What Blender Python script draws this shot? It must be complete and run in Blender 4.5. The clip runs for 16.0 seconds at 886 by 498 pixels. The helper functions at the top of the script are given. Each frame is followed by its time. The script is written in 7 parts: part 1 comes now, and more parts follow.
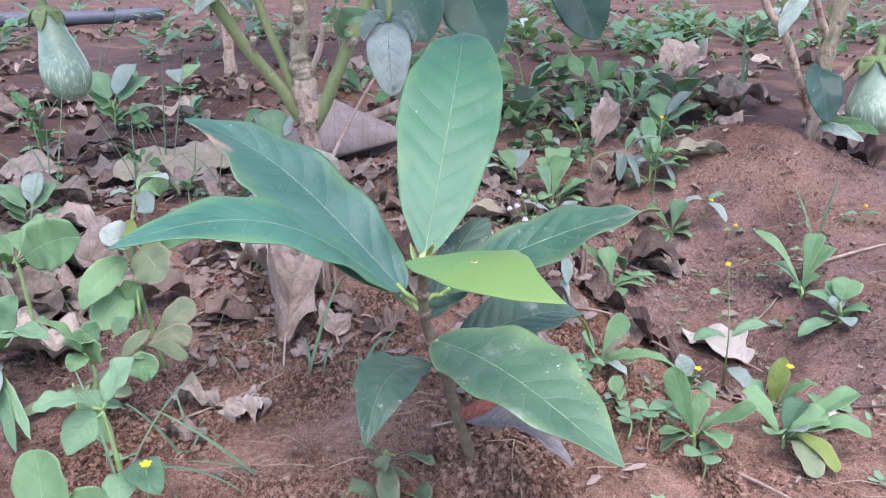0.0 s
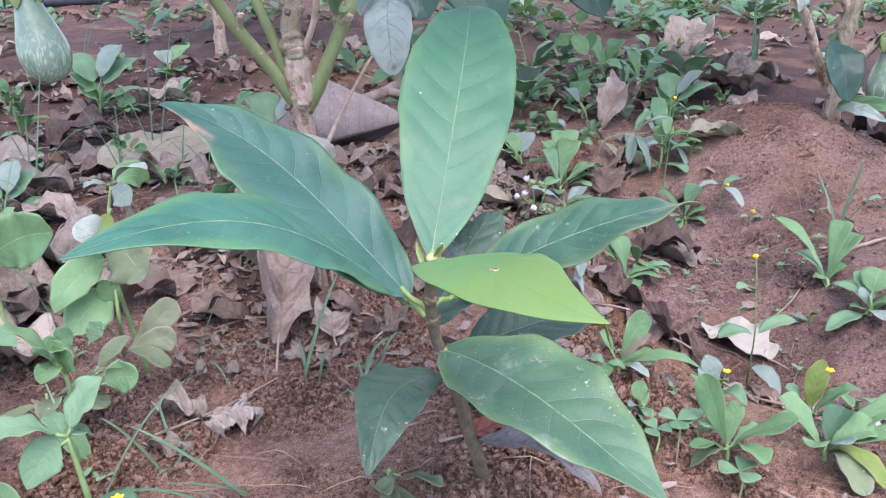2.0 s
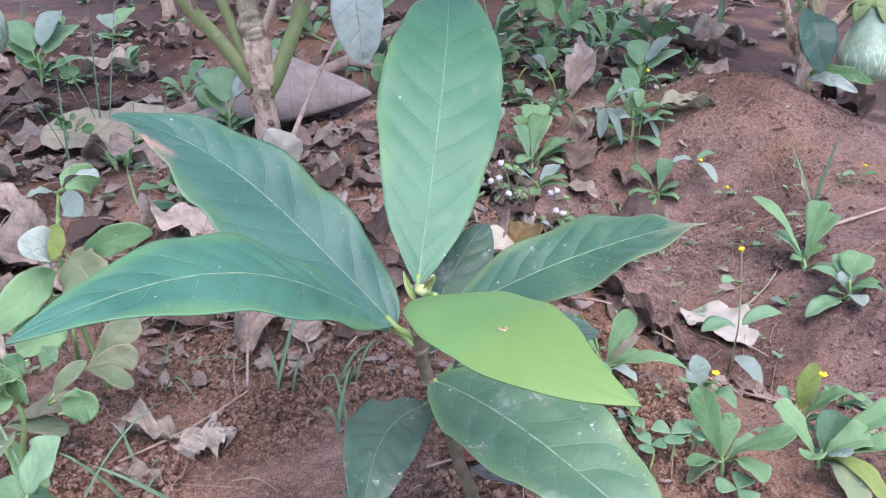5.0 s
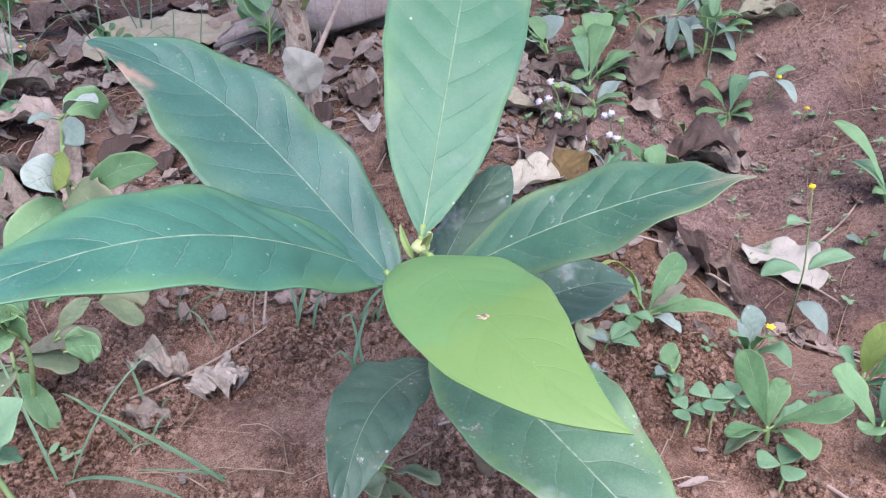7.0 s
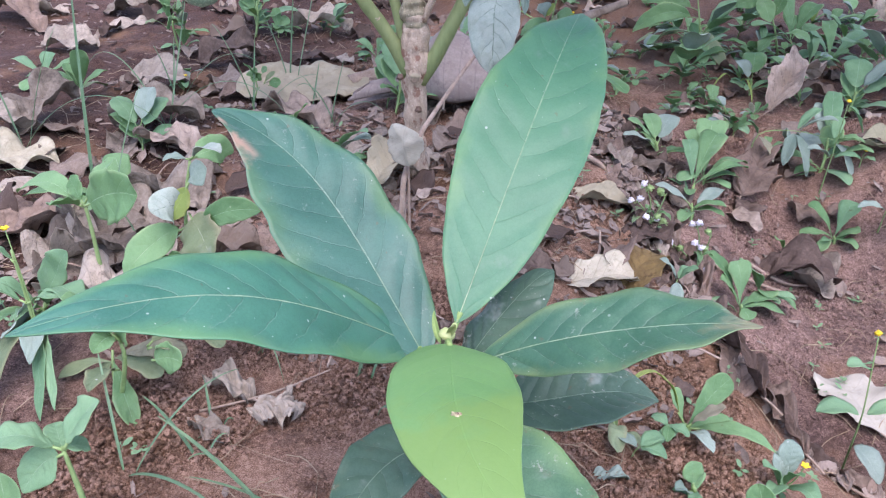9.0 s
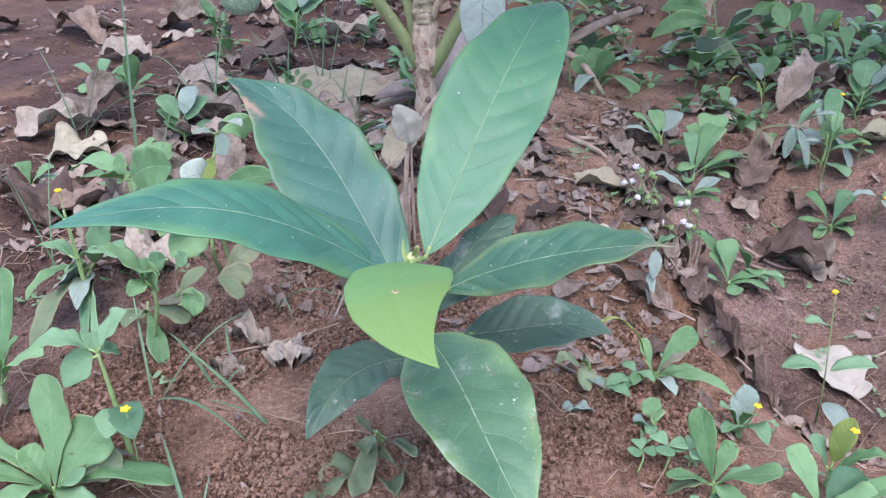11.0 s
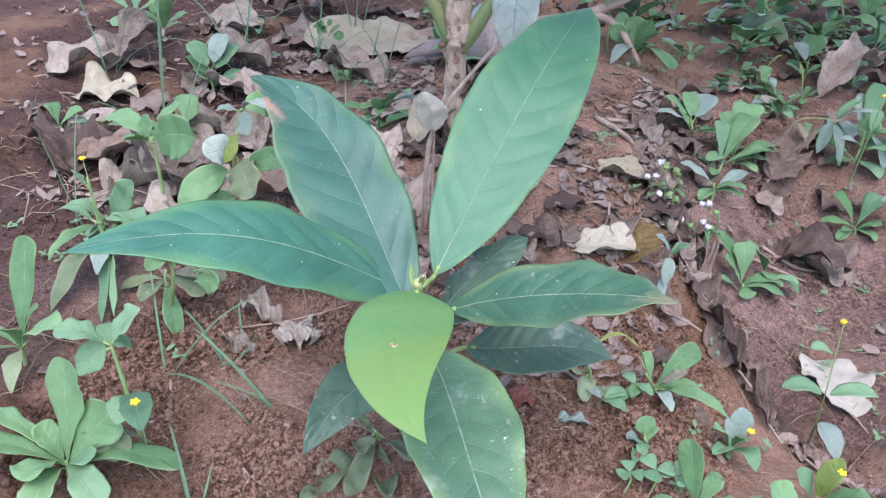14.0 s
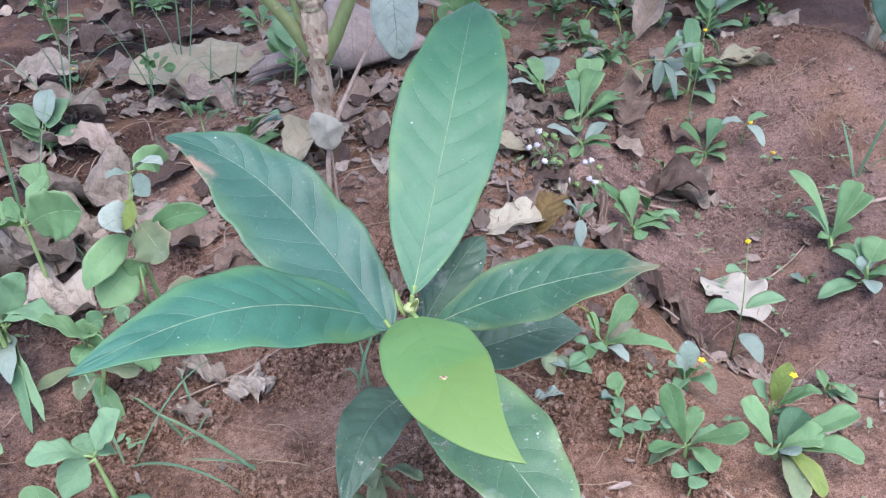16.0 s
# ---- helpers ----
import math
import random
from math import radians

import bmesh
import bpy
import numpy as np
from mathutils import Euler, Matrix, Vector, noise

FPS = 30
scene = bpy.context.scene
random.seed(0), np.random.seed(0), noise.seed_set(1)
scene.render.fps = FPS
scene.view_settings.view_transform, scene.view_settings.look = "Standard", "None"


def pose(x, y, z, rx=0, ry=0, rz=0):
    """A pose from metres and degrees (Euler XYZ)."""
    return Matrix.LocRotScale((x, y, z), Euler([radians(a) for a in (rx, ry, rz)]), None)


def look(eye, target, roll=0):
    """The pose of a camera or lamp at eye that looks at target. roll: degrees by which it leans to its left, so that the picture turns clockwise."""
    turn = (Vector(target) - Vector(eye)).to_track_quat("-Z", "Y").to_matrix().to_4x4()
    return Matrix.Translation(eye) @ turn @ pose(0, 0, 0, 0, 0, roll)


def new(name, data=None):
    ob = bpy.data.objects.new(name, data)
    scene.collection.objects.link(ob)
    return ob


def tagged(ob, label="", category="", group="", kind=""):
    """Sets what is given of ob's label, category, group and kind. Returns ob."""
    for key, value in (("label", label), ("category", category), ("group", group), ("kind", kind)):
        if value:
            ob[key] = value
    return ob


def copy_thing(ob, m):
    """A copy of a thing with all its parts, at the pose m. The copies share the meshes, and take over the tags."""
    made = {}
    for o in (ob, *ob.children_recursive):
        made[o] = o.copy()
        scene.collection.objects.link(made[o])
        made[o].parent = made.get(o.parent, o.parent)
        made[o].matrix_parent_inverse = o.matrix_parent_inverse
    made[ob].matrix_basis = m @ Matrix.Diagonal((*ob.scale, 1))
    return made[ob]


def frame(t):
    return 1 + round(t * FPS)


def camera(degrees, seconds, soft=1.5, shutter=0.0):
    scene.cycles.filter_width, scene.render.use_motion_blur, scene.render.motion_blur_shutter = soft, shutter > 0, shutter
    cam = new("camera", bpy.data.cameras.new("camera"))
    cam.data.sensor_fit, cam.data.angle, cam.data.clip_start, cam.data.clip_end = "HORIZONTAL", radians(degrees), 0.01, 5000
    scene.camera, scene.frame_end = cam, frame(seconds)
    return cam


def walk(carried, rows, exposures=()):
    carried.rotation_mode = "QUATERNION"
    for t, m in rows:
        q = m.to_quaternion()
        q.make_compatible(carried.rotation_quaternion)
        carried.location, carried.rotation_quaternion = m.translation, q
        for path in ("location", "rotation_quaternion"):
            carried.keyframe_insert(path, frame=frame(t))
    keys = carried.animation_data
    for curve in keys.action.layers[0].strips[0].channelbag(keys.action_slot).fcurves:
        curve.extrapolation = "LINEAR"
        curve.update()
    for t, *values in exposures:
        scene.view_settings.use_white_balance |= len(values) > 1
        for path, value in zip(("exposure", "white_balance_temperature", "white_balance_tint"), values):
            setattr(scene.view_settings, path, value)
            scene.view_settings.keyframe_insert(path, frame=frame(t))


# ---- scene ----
cam = camera(58.4, 16.0, 1.2)
PATH = [
    (0, (0.034, 0.035, 0.319), (-0.058, 1.902, -0.392), -0.6),
    (0.5, (0.038, 0.05, 0.304), (-0.041, 1.913, -0.421), -0.3),
    (1, (0.033, 0.064, 0.3), (-0.063, 1.921, -0.437), -0.0),
    (1.5, (0.031, 0.076, 0.299), (-0.052, 1.928, -0.451), -0.1),
    (2, (0.025, 0.086, 0.309), (-0.059, 1.937, -0.445), -0.9),
    (2.5, (0.022, 0.091, 0.312), (-0.057, 1.932, -0.465), -0.4),
    (3, (0.021, 0.091, 0.32), (-0.032, 1.93, -0.467), -0.4),
    (3.5, (0.013, 0.087, 0.318), (0.037, 1.922, -0.475), -0.2),
    (3.7, (0.006, 0.084, 0.319), (0.063, 1.915, -0.484), -0.2),
    (5.8, (0.012, 0.155, 0.339), (-0.046, 1.922, -0.596), -1.1),
    (6, (0.014, 0.158, 0.341), (-0.075, 1.909, -0.621), -0.9),
    (6.5, (0.034, 0.183, 0.337), (-0.08, 1.886, -0.706), -0.2),
    (7, (0.038, 0.178, 0.326), (-0.121, 1.861, -0.742), -2.3),
    (7.5, (0.045, 0.171, 0.346), (-0.172, 1.9, -0.636), -1.7),
    (8, (0.048, 0.171, 0.357), (-0.262, 1.9, -0.599), -0.1),
    (8.5, (0.053, 0.169, 0.359), (-0.332, 1.879, -0.603), 1.7),
    (9, (0.079, 0.159, 0.363), (-0.388, 1.85, -0.597), 2.5),
    (9.2, (0.088, 0.153, 0.363), (-0.398, 1.836, -0.602), 2.1),
    (11.3, (0.148, 0.094, 0.352), (-0.486, 1.761, -0.553), -0.1),
    (11.5, (0.15, 0.095, 0.34), (-0.501, 1.729, -0.612), -1.5),
    (12, (0.166, 0.105, 0.344), (-0.531, 1.694, -0.651), -0.5),
    (12.5, (0.176, 0.123, 0.358), (-0.544, 1.698, -0.641), 5.6),
    (13, (0.167, 0.136, 0.378), (-0.537, 1.726, -0.611), 6.3),
    (13.5, (0.161, 0.131, 0.396), (-0.526, 1.702, -0.634), 5.7),
    (14, (0.142, 0.121, 0.408), (-0.469, 1.687, -0.676), 4.7),
    (14.5, (0.119, 0.113, 0.419), (-0.438, 1.707, -0.655), 4.4),
    (15, (0.099, 0.113, 0.412), (-0.352, 1.71, -0.704), 2.1),
    (15.5, (0.077, 0.114, 0.413), (-0.234, 1.757, -0.685), 0.8),
    (16, (0.061, 0.108, 0.421), (-0.13, 1.765, -0.682), -0.9),
]
EXPOSURES = [(0.0, 1.88, 6350, 29), (9.0, 1.85, 6350, 28), (12.0, 1.80, 6250, 23), (16.0, 1.82, 6250, 23)]
SKY, SUN = 0.15, 1.2
walk(cam, [(t, look(eye, target, roll)) for t, eye, target, roll in PATH], EXPOSURES)

# ---- world and light: a bright overcast day in open shade ----
world = bpy.data.worlds.new("sky")
scene.world = world
world.use_nodes = True
wn = world.node_tree.nodes
sky = wn.new("ShaderNodeTexSky")
sky.sky_type, sky.sun_disc = "NISHITA", False
sky.sun_elevation, sky.sun_rotation = radians(68), radians(158)
sky.air_density, sky.dust_density, sky.ozone_density = 1.0, 1.5, 1.0
world.node_tree.links.new(sky.outputs[0], wn["Background"].inputs[0])
wn["Background"].inputs[1].default_value = SKY
sun = new("sun", bpy.data.lights.new("sun", "SUN"))
sun.data.energy, sun.data.angle, sun.data.color = SUN, radians(60), (1.0, 0.97, 0.92)
sun.matrix_world = look((0.8, -1.4, 5.0), (0, 0.6, 0))


# ---- materials ----
def nodes_of(name):
    m = bpy.data.materials.new(name)
    m.use_nodes = True
    t = m.node_tree
    return m, t, t.nodes["Principled BSDF"], t.nodes["Material Output"]


def math_node(t, op, a, b=None, c=None):
    n = t.nodes.new("ShaderNodeMath")
    n.operation = op
    for i, v in enumerate((a, b, c)):
        if v is None:
            continue
        if isinstance(v, (int, float)):
            n.inputs[i].default_value = v
        else:
            t.links.new(v, n.inputs[i])
    return n.outputs[0]


def noise_node(t, scale, detail=4, rough=0.6, vec=None, distort=0.0):
    n = t.nodes.new("ShaderNodeTexNoise")
    n.inputs["Scale"].default_value, n.inputs["Detail"].default_value = scale, detail
    n.inputs["Roughness"].default_value, n.inputs["Distortion"].default_value = rough, distort
    if vec is None:
        vec = t.nodes.new("ShaderNodeTexCoord").outputs["Object"]
    t.links.new(vec, n.inputs["Vector"])
    return n.outputs[0]


def ramp(t, fac, stops):
    n = t.nodes.new("ShaderNodeValToRGB")
    e = n.color_ramp.elements
    while len(e) < len(stops):
        e.new(0.5)
    for el, (p, c) in zip(e, stops):
        el.position, el.color = p, (*c, 1)
    t.links.new(fac, n.inputs[0])
    return n.outputs[0]


def mix(t, fac, a, b, mode="MIX"):
    n = t.nodes.new("ShaderNodeMix")
    n.data_type, n.blend_type = "RGBA", mode
    for i, v in ((0, fac), (6, a), (7, b)):
        if isinstance(v, (int, float)):
            n.inputs[i].default_value = v
        elif isinstance(v, tuple):
            n.inputs[i].default_value = (*v, 1)
        else:
            t.links.new(v, n.inputs[i])
    return n.outputs[2]


def step(t, v, lo, hi):
    n = t.nodes.new("ShaderNodeMapRange")
    n.interpolation_type = "SMOOTHSTEP"
    t.links.new(v, n.inputs[0])
    n.inputs[1].default_value, n.inputs[2].default_value = lo, hi
    return n.outputs[0]


def bump(t, bsdf, height, strength, dist):
    n = t.nodes.new("ShaderNodeBump")
    n.inputs["Strength"].default_value, n.inputs["Distance"].default_value = strength, dist
    t.links.new(height, n.inputs["Height"])
    t.links.new(n.outputs[0], bsdf.inputs["Normal"])


def leaf_material(name, dark, light, vein, veins=9.0, slant=1.5, rough=0.42, glow=0.25, edge=None, edge_at=0.85,
                  spots=(0.55, 0.6, 0.52), spot=0.4, vein_mix=0.13, tip=None, mottle=60.0, spec=0.5, relief=0.5, blemish=0.5, dusty=0.12, furrows=0.12, quilt=0.35, scuff=0.0):
    """A green blade: mottled tissue, a pale midrib and side veins, specks of dust, worn margins; lets some light through."""
    m, t, p, out = nodes_of(name)
    uv = t.nodes.new("ShaderNodeTexCoord").outputs["UV"]
    sep = t.nodes.new("ShaderNodeSeparateXYZ")
    t.links.new(uv, sep.inputs[0])
    u, v = sep.outputs[0], sep.outputs[1]
    au = math_node(t, "ABSOLUTE", math_node(t, "MULTIPLY_ADD", u, 2.0, -1.0))
    info = t.nodes.new("ShaderNodeObjectInfo").outputs["Random"]
    coarse, fine = noise_node(t, mottle * 0.5, 3), noise_node(t, mottle * 6, 4, 0.7)
    wob = noise_node(t, 90, 2)
    phase = math_node(t, "SUBTRACT", math_node(t, "MULTIPLY", v, veins), math_node(t, "MULTIPLY", math_node(t, "MULTIPLY_ADD", math_node(t, "MULTIPLY", au, au), 0.45, math_node(t, "MULTIPLY", au, 0.65)), slant))
    phase = math_node(t, "ADD", phase, math_node(t, "MULTIPLY_ADD", wob, 0.3, math_node(t, "MULTIPLY_ADD", math_node(t, "GREATER_THAN", u, 0.5), 0.42, -0.15)))
    tri = math_node(t, "ABSOLUTE", math_node(t, "MULTIPLY_ADD", math_node(t, "FRACT", phase), 2.0, -1.0))
    fade = step(t, au, 0.98, 0.5)
    side = math_node(t, "MULTIPLY", math_node(t, "MULTIPLY", step(t, tri, 0.935, 0.99), fade), step(t, noise_node(t, 130, 2), 0.32, 0.55))
    furrow = math_node(t, "MULTIPLY", step(t, tri, 0.92, 1.0), math_node(t, "MULTIPLY", step(t, au, 0.9, 0.4), step(t, noise_node(t, 75, 3), 0.30, 0.62)))
    mid = math_node(t, "MULTIPLY", step(t, au, 0.020, 0.008), step(t, noise_node(t, 240, 2), 0.34, 0.55))
    cell = t.nodes.new("ShaderNodeTexVoronoi")
    cell.feature = "DISTANCE_TO_EDGE"
    cell.inputs["Scale"].default_value = mottle * 9
    t.links.new(t.nodes.new("ShaderNodeTexCoord").outputs["Object"], cell.inputs["Vector"])
    net = step(t, cell.outputs["Distance"], 0.0, 0.12)
    tone = math_node(t, "ADD", math_node(t, "MULTIPLY", coarse, 0.75), math_node(t, "MULTIPLY", fine, 0.35))
    tone = math_node(t, "ADD", tone, math_node(t, "MULTIPLY_ADD", info, 0.42, -0.25))
    tone = math_node(t, "ADD", tone, math_node(t, "MULTIPLY_ADD", net, 0.10, -0.08))
    tone = math_node(t, "ADD", tone, math_node(t, "MULTIPLY", furrow, -furrows))
    col = ramp(t, tone, [(0.22, dark), (0.82, light)])
    if edge:
        worn = math_node(t, "ADD", au, math_node(t, "MULTIPLY_ADD", noise_node(t, 26, 4), 1.0, -0.5))
        col = mix(t, math_node(t, "MULTIPLY", step(t, worn, edge_at - 0.25, 1.15), 0.55), col, edge)
    if tip:
        at = math_node(t, "ADD", v, math_node(t, "MULTIPLY_ADD", noise_node(t, 70, 3), 0.5, -0.25))
        left = math_node(t, "MULTIPLY", step(t, at, tip[1], tip[1] + 0.16), step(t, at, tip[2], tip[2] - 0.06))
        if tip[3]:
            left = math_node(t, "MULTIPLY", left, step(t, math_node(t, "MULTIPLY_ADD", u, tip[3], 0.5 - 0.5 * tip[3]), 0.72, 0.9))
        col = mix(t, math_node(t, "MULTIPLY", left, 0.9 if tip[3] else 0.55), col, tip[0])
    col = mix(t, math_node(t, "MULTIPLY", side, vein_mix), col, vein)
    col = mix(t, math_node(t, "MULTIPLY", mid, min(1.0, vein_mix * 3.2)), col, vein)
    scar = noise_node(t, 170, 3, 0.6)
    col = mix(t, math_node(t, "MULTIPLY", step(t, scar, 0.70, 0.735), blemish), col, (0.11, 0.085, 0.05))
    col = mix(t, math_node(t, "MULTIPLY", step(t, noise_node(t, 34, 4, 0.6), 0.60, 0.74), dusty), col, (0.34, 0.38, 0.33))
    if scuff:
        rub = math_node(t, "MULTIPLY", step(t, noise_node(t, 330, 4, 0.75), 0.58, 0.66), step(t, noise_node(t, 48, 3), 0.50, 0.62))
        col = mix(t, math_node(t, "MULTIPLY", rub, scuff), col, (0.46, 0.47, 0.40))
        stain = math_node(t, "MULTIPLY", step(t, noise_node(t, 95, 4, 0.7, distort=0.5), 0.60, 0.68), step(t, au, 0.35, 0.95))
        col = mix(t, math_node(t, "MULTIPLY", stain, scuff * 0.8), col, (0.15, 0.115, 0.065))
    col = mix(t, math_node(t, "MULTIPLY", step(t, au, 0.975, 0.995), 0.16), col, tuple(min(1.0, c * 2.0 + 0.05) for c in light))
    for size, gate in ((85, 0.66), (240, 0.72)):
        dot = t.nodes.new("ShaderNodeTexVoronoi")
        dot.inputs["Scale"].default_value = size
        t.links.new(t.nodes.new("ShaderNodeTexCoord").outputs["Object"], dot.inputs["Vector"])
        pick = t.nodes.new("ShaderNodeSeparateColor")
        t.links.new(dot.outputs["Color"], pick.inputs[0])
        seen = math_node(t, "MULTIPLY", step(t, dot.outputs["Distance"], 0.075, 0.045), step(t, pick.outputs[0], gate, gate + 0.02))
        col = mix(t, math_node(t, "MULTIPLY", seen, min(1.0, spot * 1.6)), col, spots)
    t.links.new(col, p.inputs["Base Color"])
    t.links.new(math_node(t, "MULTIPLY_ADD", coarse, 0.25, rough - 0.1), p.inputs["Roughness"])
    p.inputs["Specular IOR Level"].default_value = spec
    swell = math_node(t, "MULTIPLY", math_node(t, "POWER", math_node(t, "SUBTRACT", 1.0, tri), 0.45), fade)
    hgt = math_node(t, "ADD", math_node(t, "MULTIPLY", math_node(t, "ADD", side, mid), -0.5), math_node(t, "MULTIPLY_ADD", fine, 0.4, math_node(t, "MULTIPLY", swell, quilt)))
    hgt = math_node(t, "ADD", hgt, math_node(t, "MULTIPLY", net, 0.05))
    bump(t, p, hgt, relief, 0.0007)
    tr = t.nodes.new("ShaderNodeBsdfTranslucent")
    t.links.new(mix(t, 0.35, col, (0.35, 0.5, 0.05)), tr.inputs[0])
    ms = t.nodes.new("ShaderNodeMixShader")
    ms.inputs[0].default_value = glow
    t.links.new(p.outputs[0], ms.inputs[1])
    t.links.new(tr.outputs[0], ms.inputs[2])
    t.links.new(ms.outputs[0], out.inputs[0])
    return m


def dry_material(name, dark, light, rough=0.85, glow=0.12, veins=8.0, lines=0.2, wrinkle=1.0):
    m, t, p, out = nodes_of(name)
    uv = t.nodes.new("ShaderNodeTexCoord").outputs["UV"]
    sep = t.nodes.new("ShaderNodeSeparateXYZ")
    t.links.new(uv, sep.inputs[0])
    au = math_node(t, "ABSOLUTE", math_node(t, "MULTIPLY_ADD", sep.outputs[0], 2.0, -1.0))
    phase = math_node(t, "SUBTRACT", math_node(t, "MULTIPLY", sep.outputs[1], veins), math_node(t, "MULTIPLY", au, 1.6))
    tri = math_node(t, "ABSOLUTE", math_node(t, "MULTIPLY_ADD", math_node(t, "FRACT", phase), 2.0, -1.0))
    side = math_node(t, "MAXIMUM", step(t, tri, 0.85, 0.98), step(t, au, 0.07, 0.02))
    info = t.nodes.new("ShaderNodeObjectInfo").outputs["Random"]
    coarse, fine = noise_node(t, 28, 5, 0.65, distort=0.6), noise_node(t, 260, 4, 0.7)
    tone = math_node(t, "ADD", math_node(t, "MULTIPLY", coarse, 0.8), math_node(t, "MULTIPLY", fine, 0.35))
    tone = math_node(t, "ADD", tone, math_node(t, "MULTIPLY_ADD", info, 0.5, -0.36))
    col = ramp(t, tone, [(0.28, dark), (0.78, light)])
    blot = step(t, noise_node(t, 75, 4, 0.7), 0.55, 0.68)
    col = mix(t, math_node(t, "MULTIPLY", blot, 0.6), col, tuple(c * 0.75 for c in dark))
    col = mix(t, math_node(t, "MULTIPLY", side, lines), col, tuple(c * 0.7 for c in dark))
    t.links.new(col, p.inputs["Base Color"])
    p.inputs["Roughness"].default_value = rough
    p.inputs["Specular IOR Level"].default_value = 0.25
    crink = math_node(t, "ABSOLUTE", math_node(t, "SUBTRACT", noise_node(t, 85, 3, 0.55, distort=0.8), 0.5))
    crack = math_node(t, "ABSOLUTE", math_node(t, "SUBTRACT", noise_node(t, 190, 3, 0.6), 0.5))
    # a trace of fold shade painted into the colour along the crease lines
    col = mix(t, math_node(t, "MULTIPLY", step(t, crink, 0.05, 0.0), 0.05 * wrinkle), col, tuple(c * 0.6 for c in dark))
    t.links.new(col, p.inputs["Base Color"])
    fold = math_node(t, "ADD", math_node(t, "MULTIPLY", crink, 3.0), math_node(t, "MULTIPLY", crack, 1.4))
    fold = math_node(t, "ADD", fold, math_node(t, "MULTIPLY_ADD", fine, 0.35, math_node(t, "MULTIPLY", side, -0.25)))
    bump(t, p, fold, 0.8, 0.0016 * wrinkle)
    tr = t.nodes.new("ShaderNodeBsdfTranslucent")
    t.links.new(col, tr.inputs[0])
    ms = t.nodes.new("ShaderNodeMixShader")
    ms.inputs[0].default_value = glow
    t.links.new(p.outputs[0], ms.inputs[1])
    t.links.new(tr.outputs[0], ms.inputs[2])
    t.links.new(ms.outputs[0], out.inputs[0])
    return m


def plain_material(name, dark, light, scale, rough=0.8, strength=0.5, dist=0.001, stretch=None, spec=0.4):
    """A mottled solid: bark, stems, fruit, pipe."""
    m, t, p, out = nodes_of(name)
    vec = None
    if stretch:
        mp = t.nodes.new("ShaderNodeMapping")
        mp.inputs["Scale"].default_value = stretch
        t.links.new(t.nodes.new("ShaderNodeTexCoord").outputs["Object"], mp.inputs[0])
        vec = mp.outputs[0]
    a, b = noise_node(t, scale, 5, 0.6, vec), noise_node(t, scale * 7, 3, 0.7, vec)
    tone = math_node(t, "ADD", math_node(t, "MULTIPLY", a, 0.7), math_node(t, "MULTIPLY", b, 0.3))
    t.links.new(ramp(t, tone, [(0.3, dark), (0.7, light)]), p.inputs["Base Color"])
    p.inputs["Roughness"].default_value = rough
    p.inputs["Specular IOR Level"].default_value = spec
    bump(t, p, tone, strength, dist)
    return m


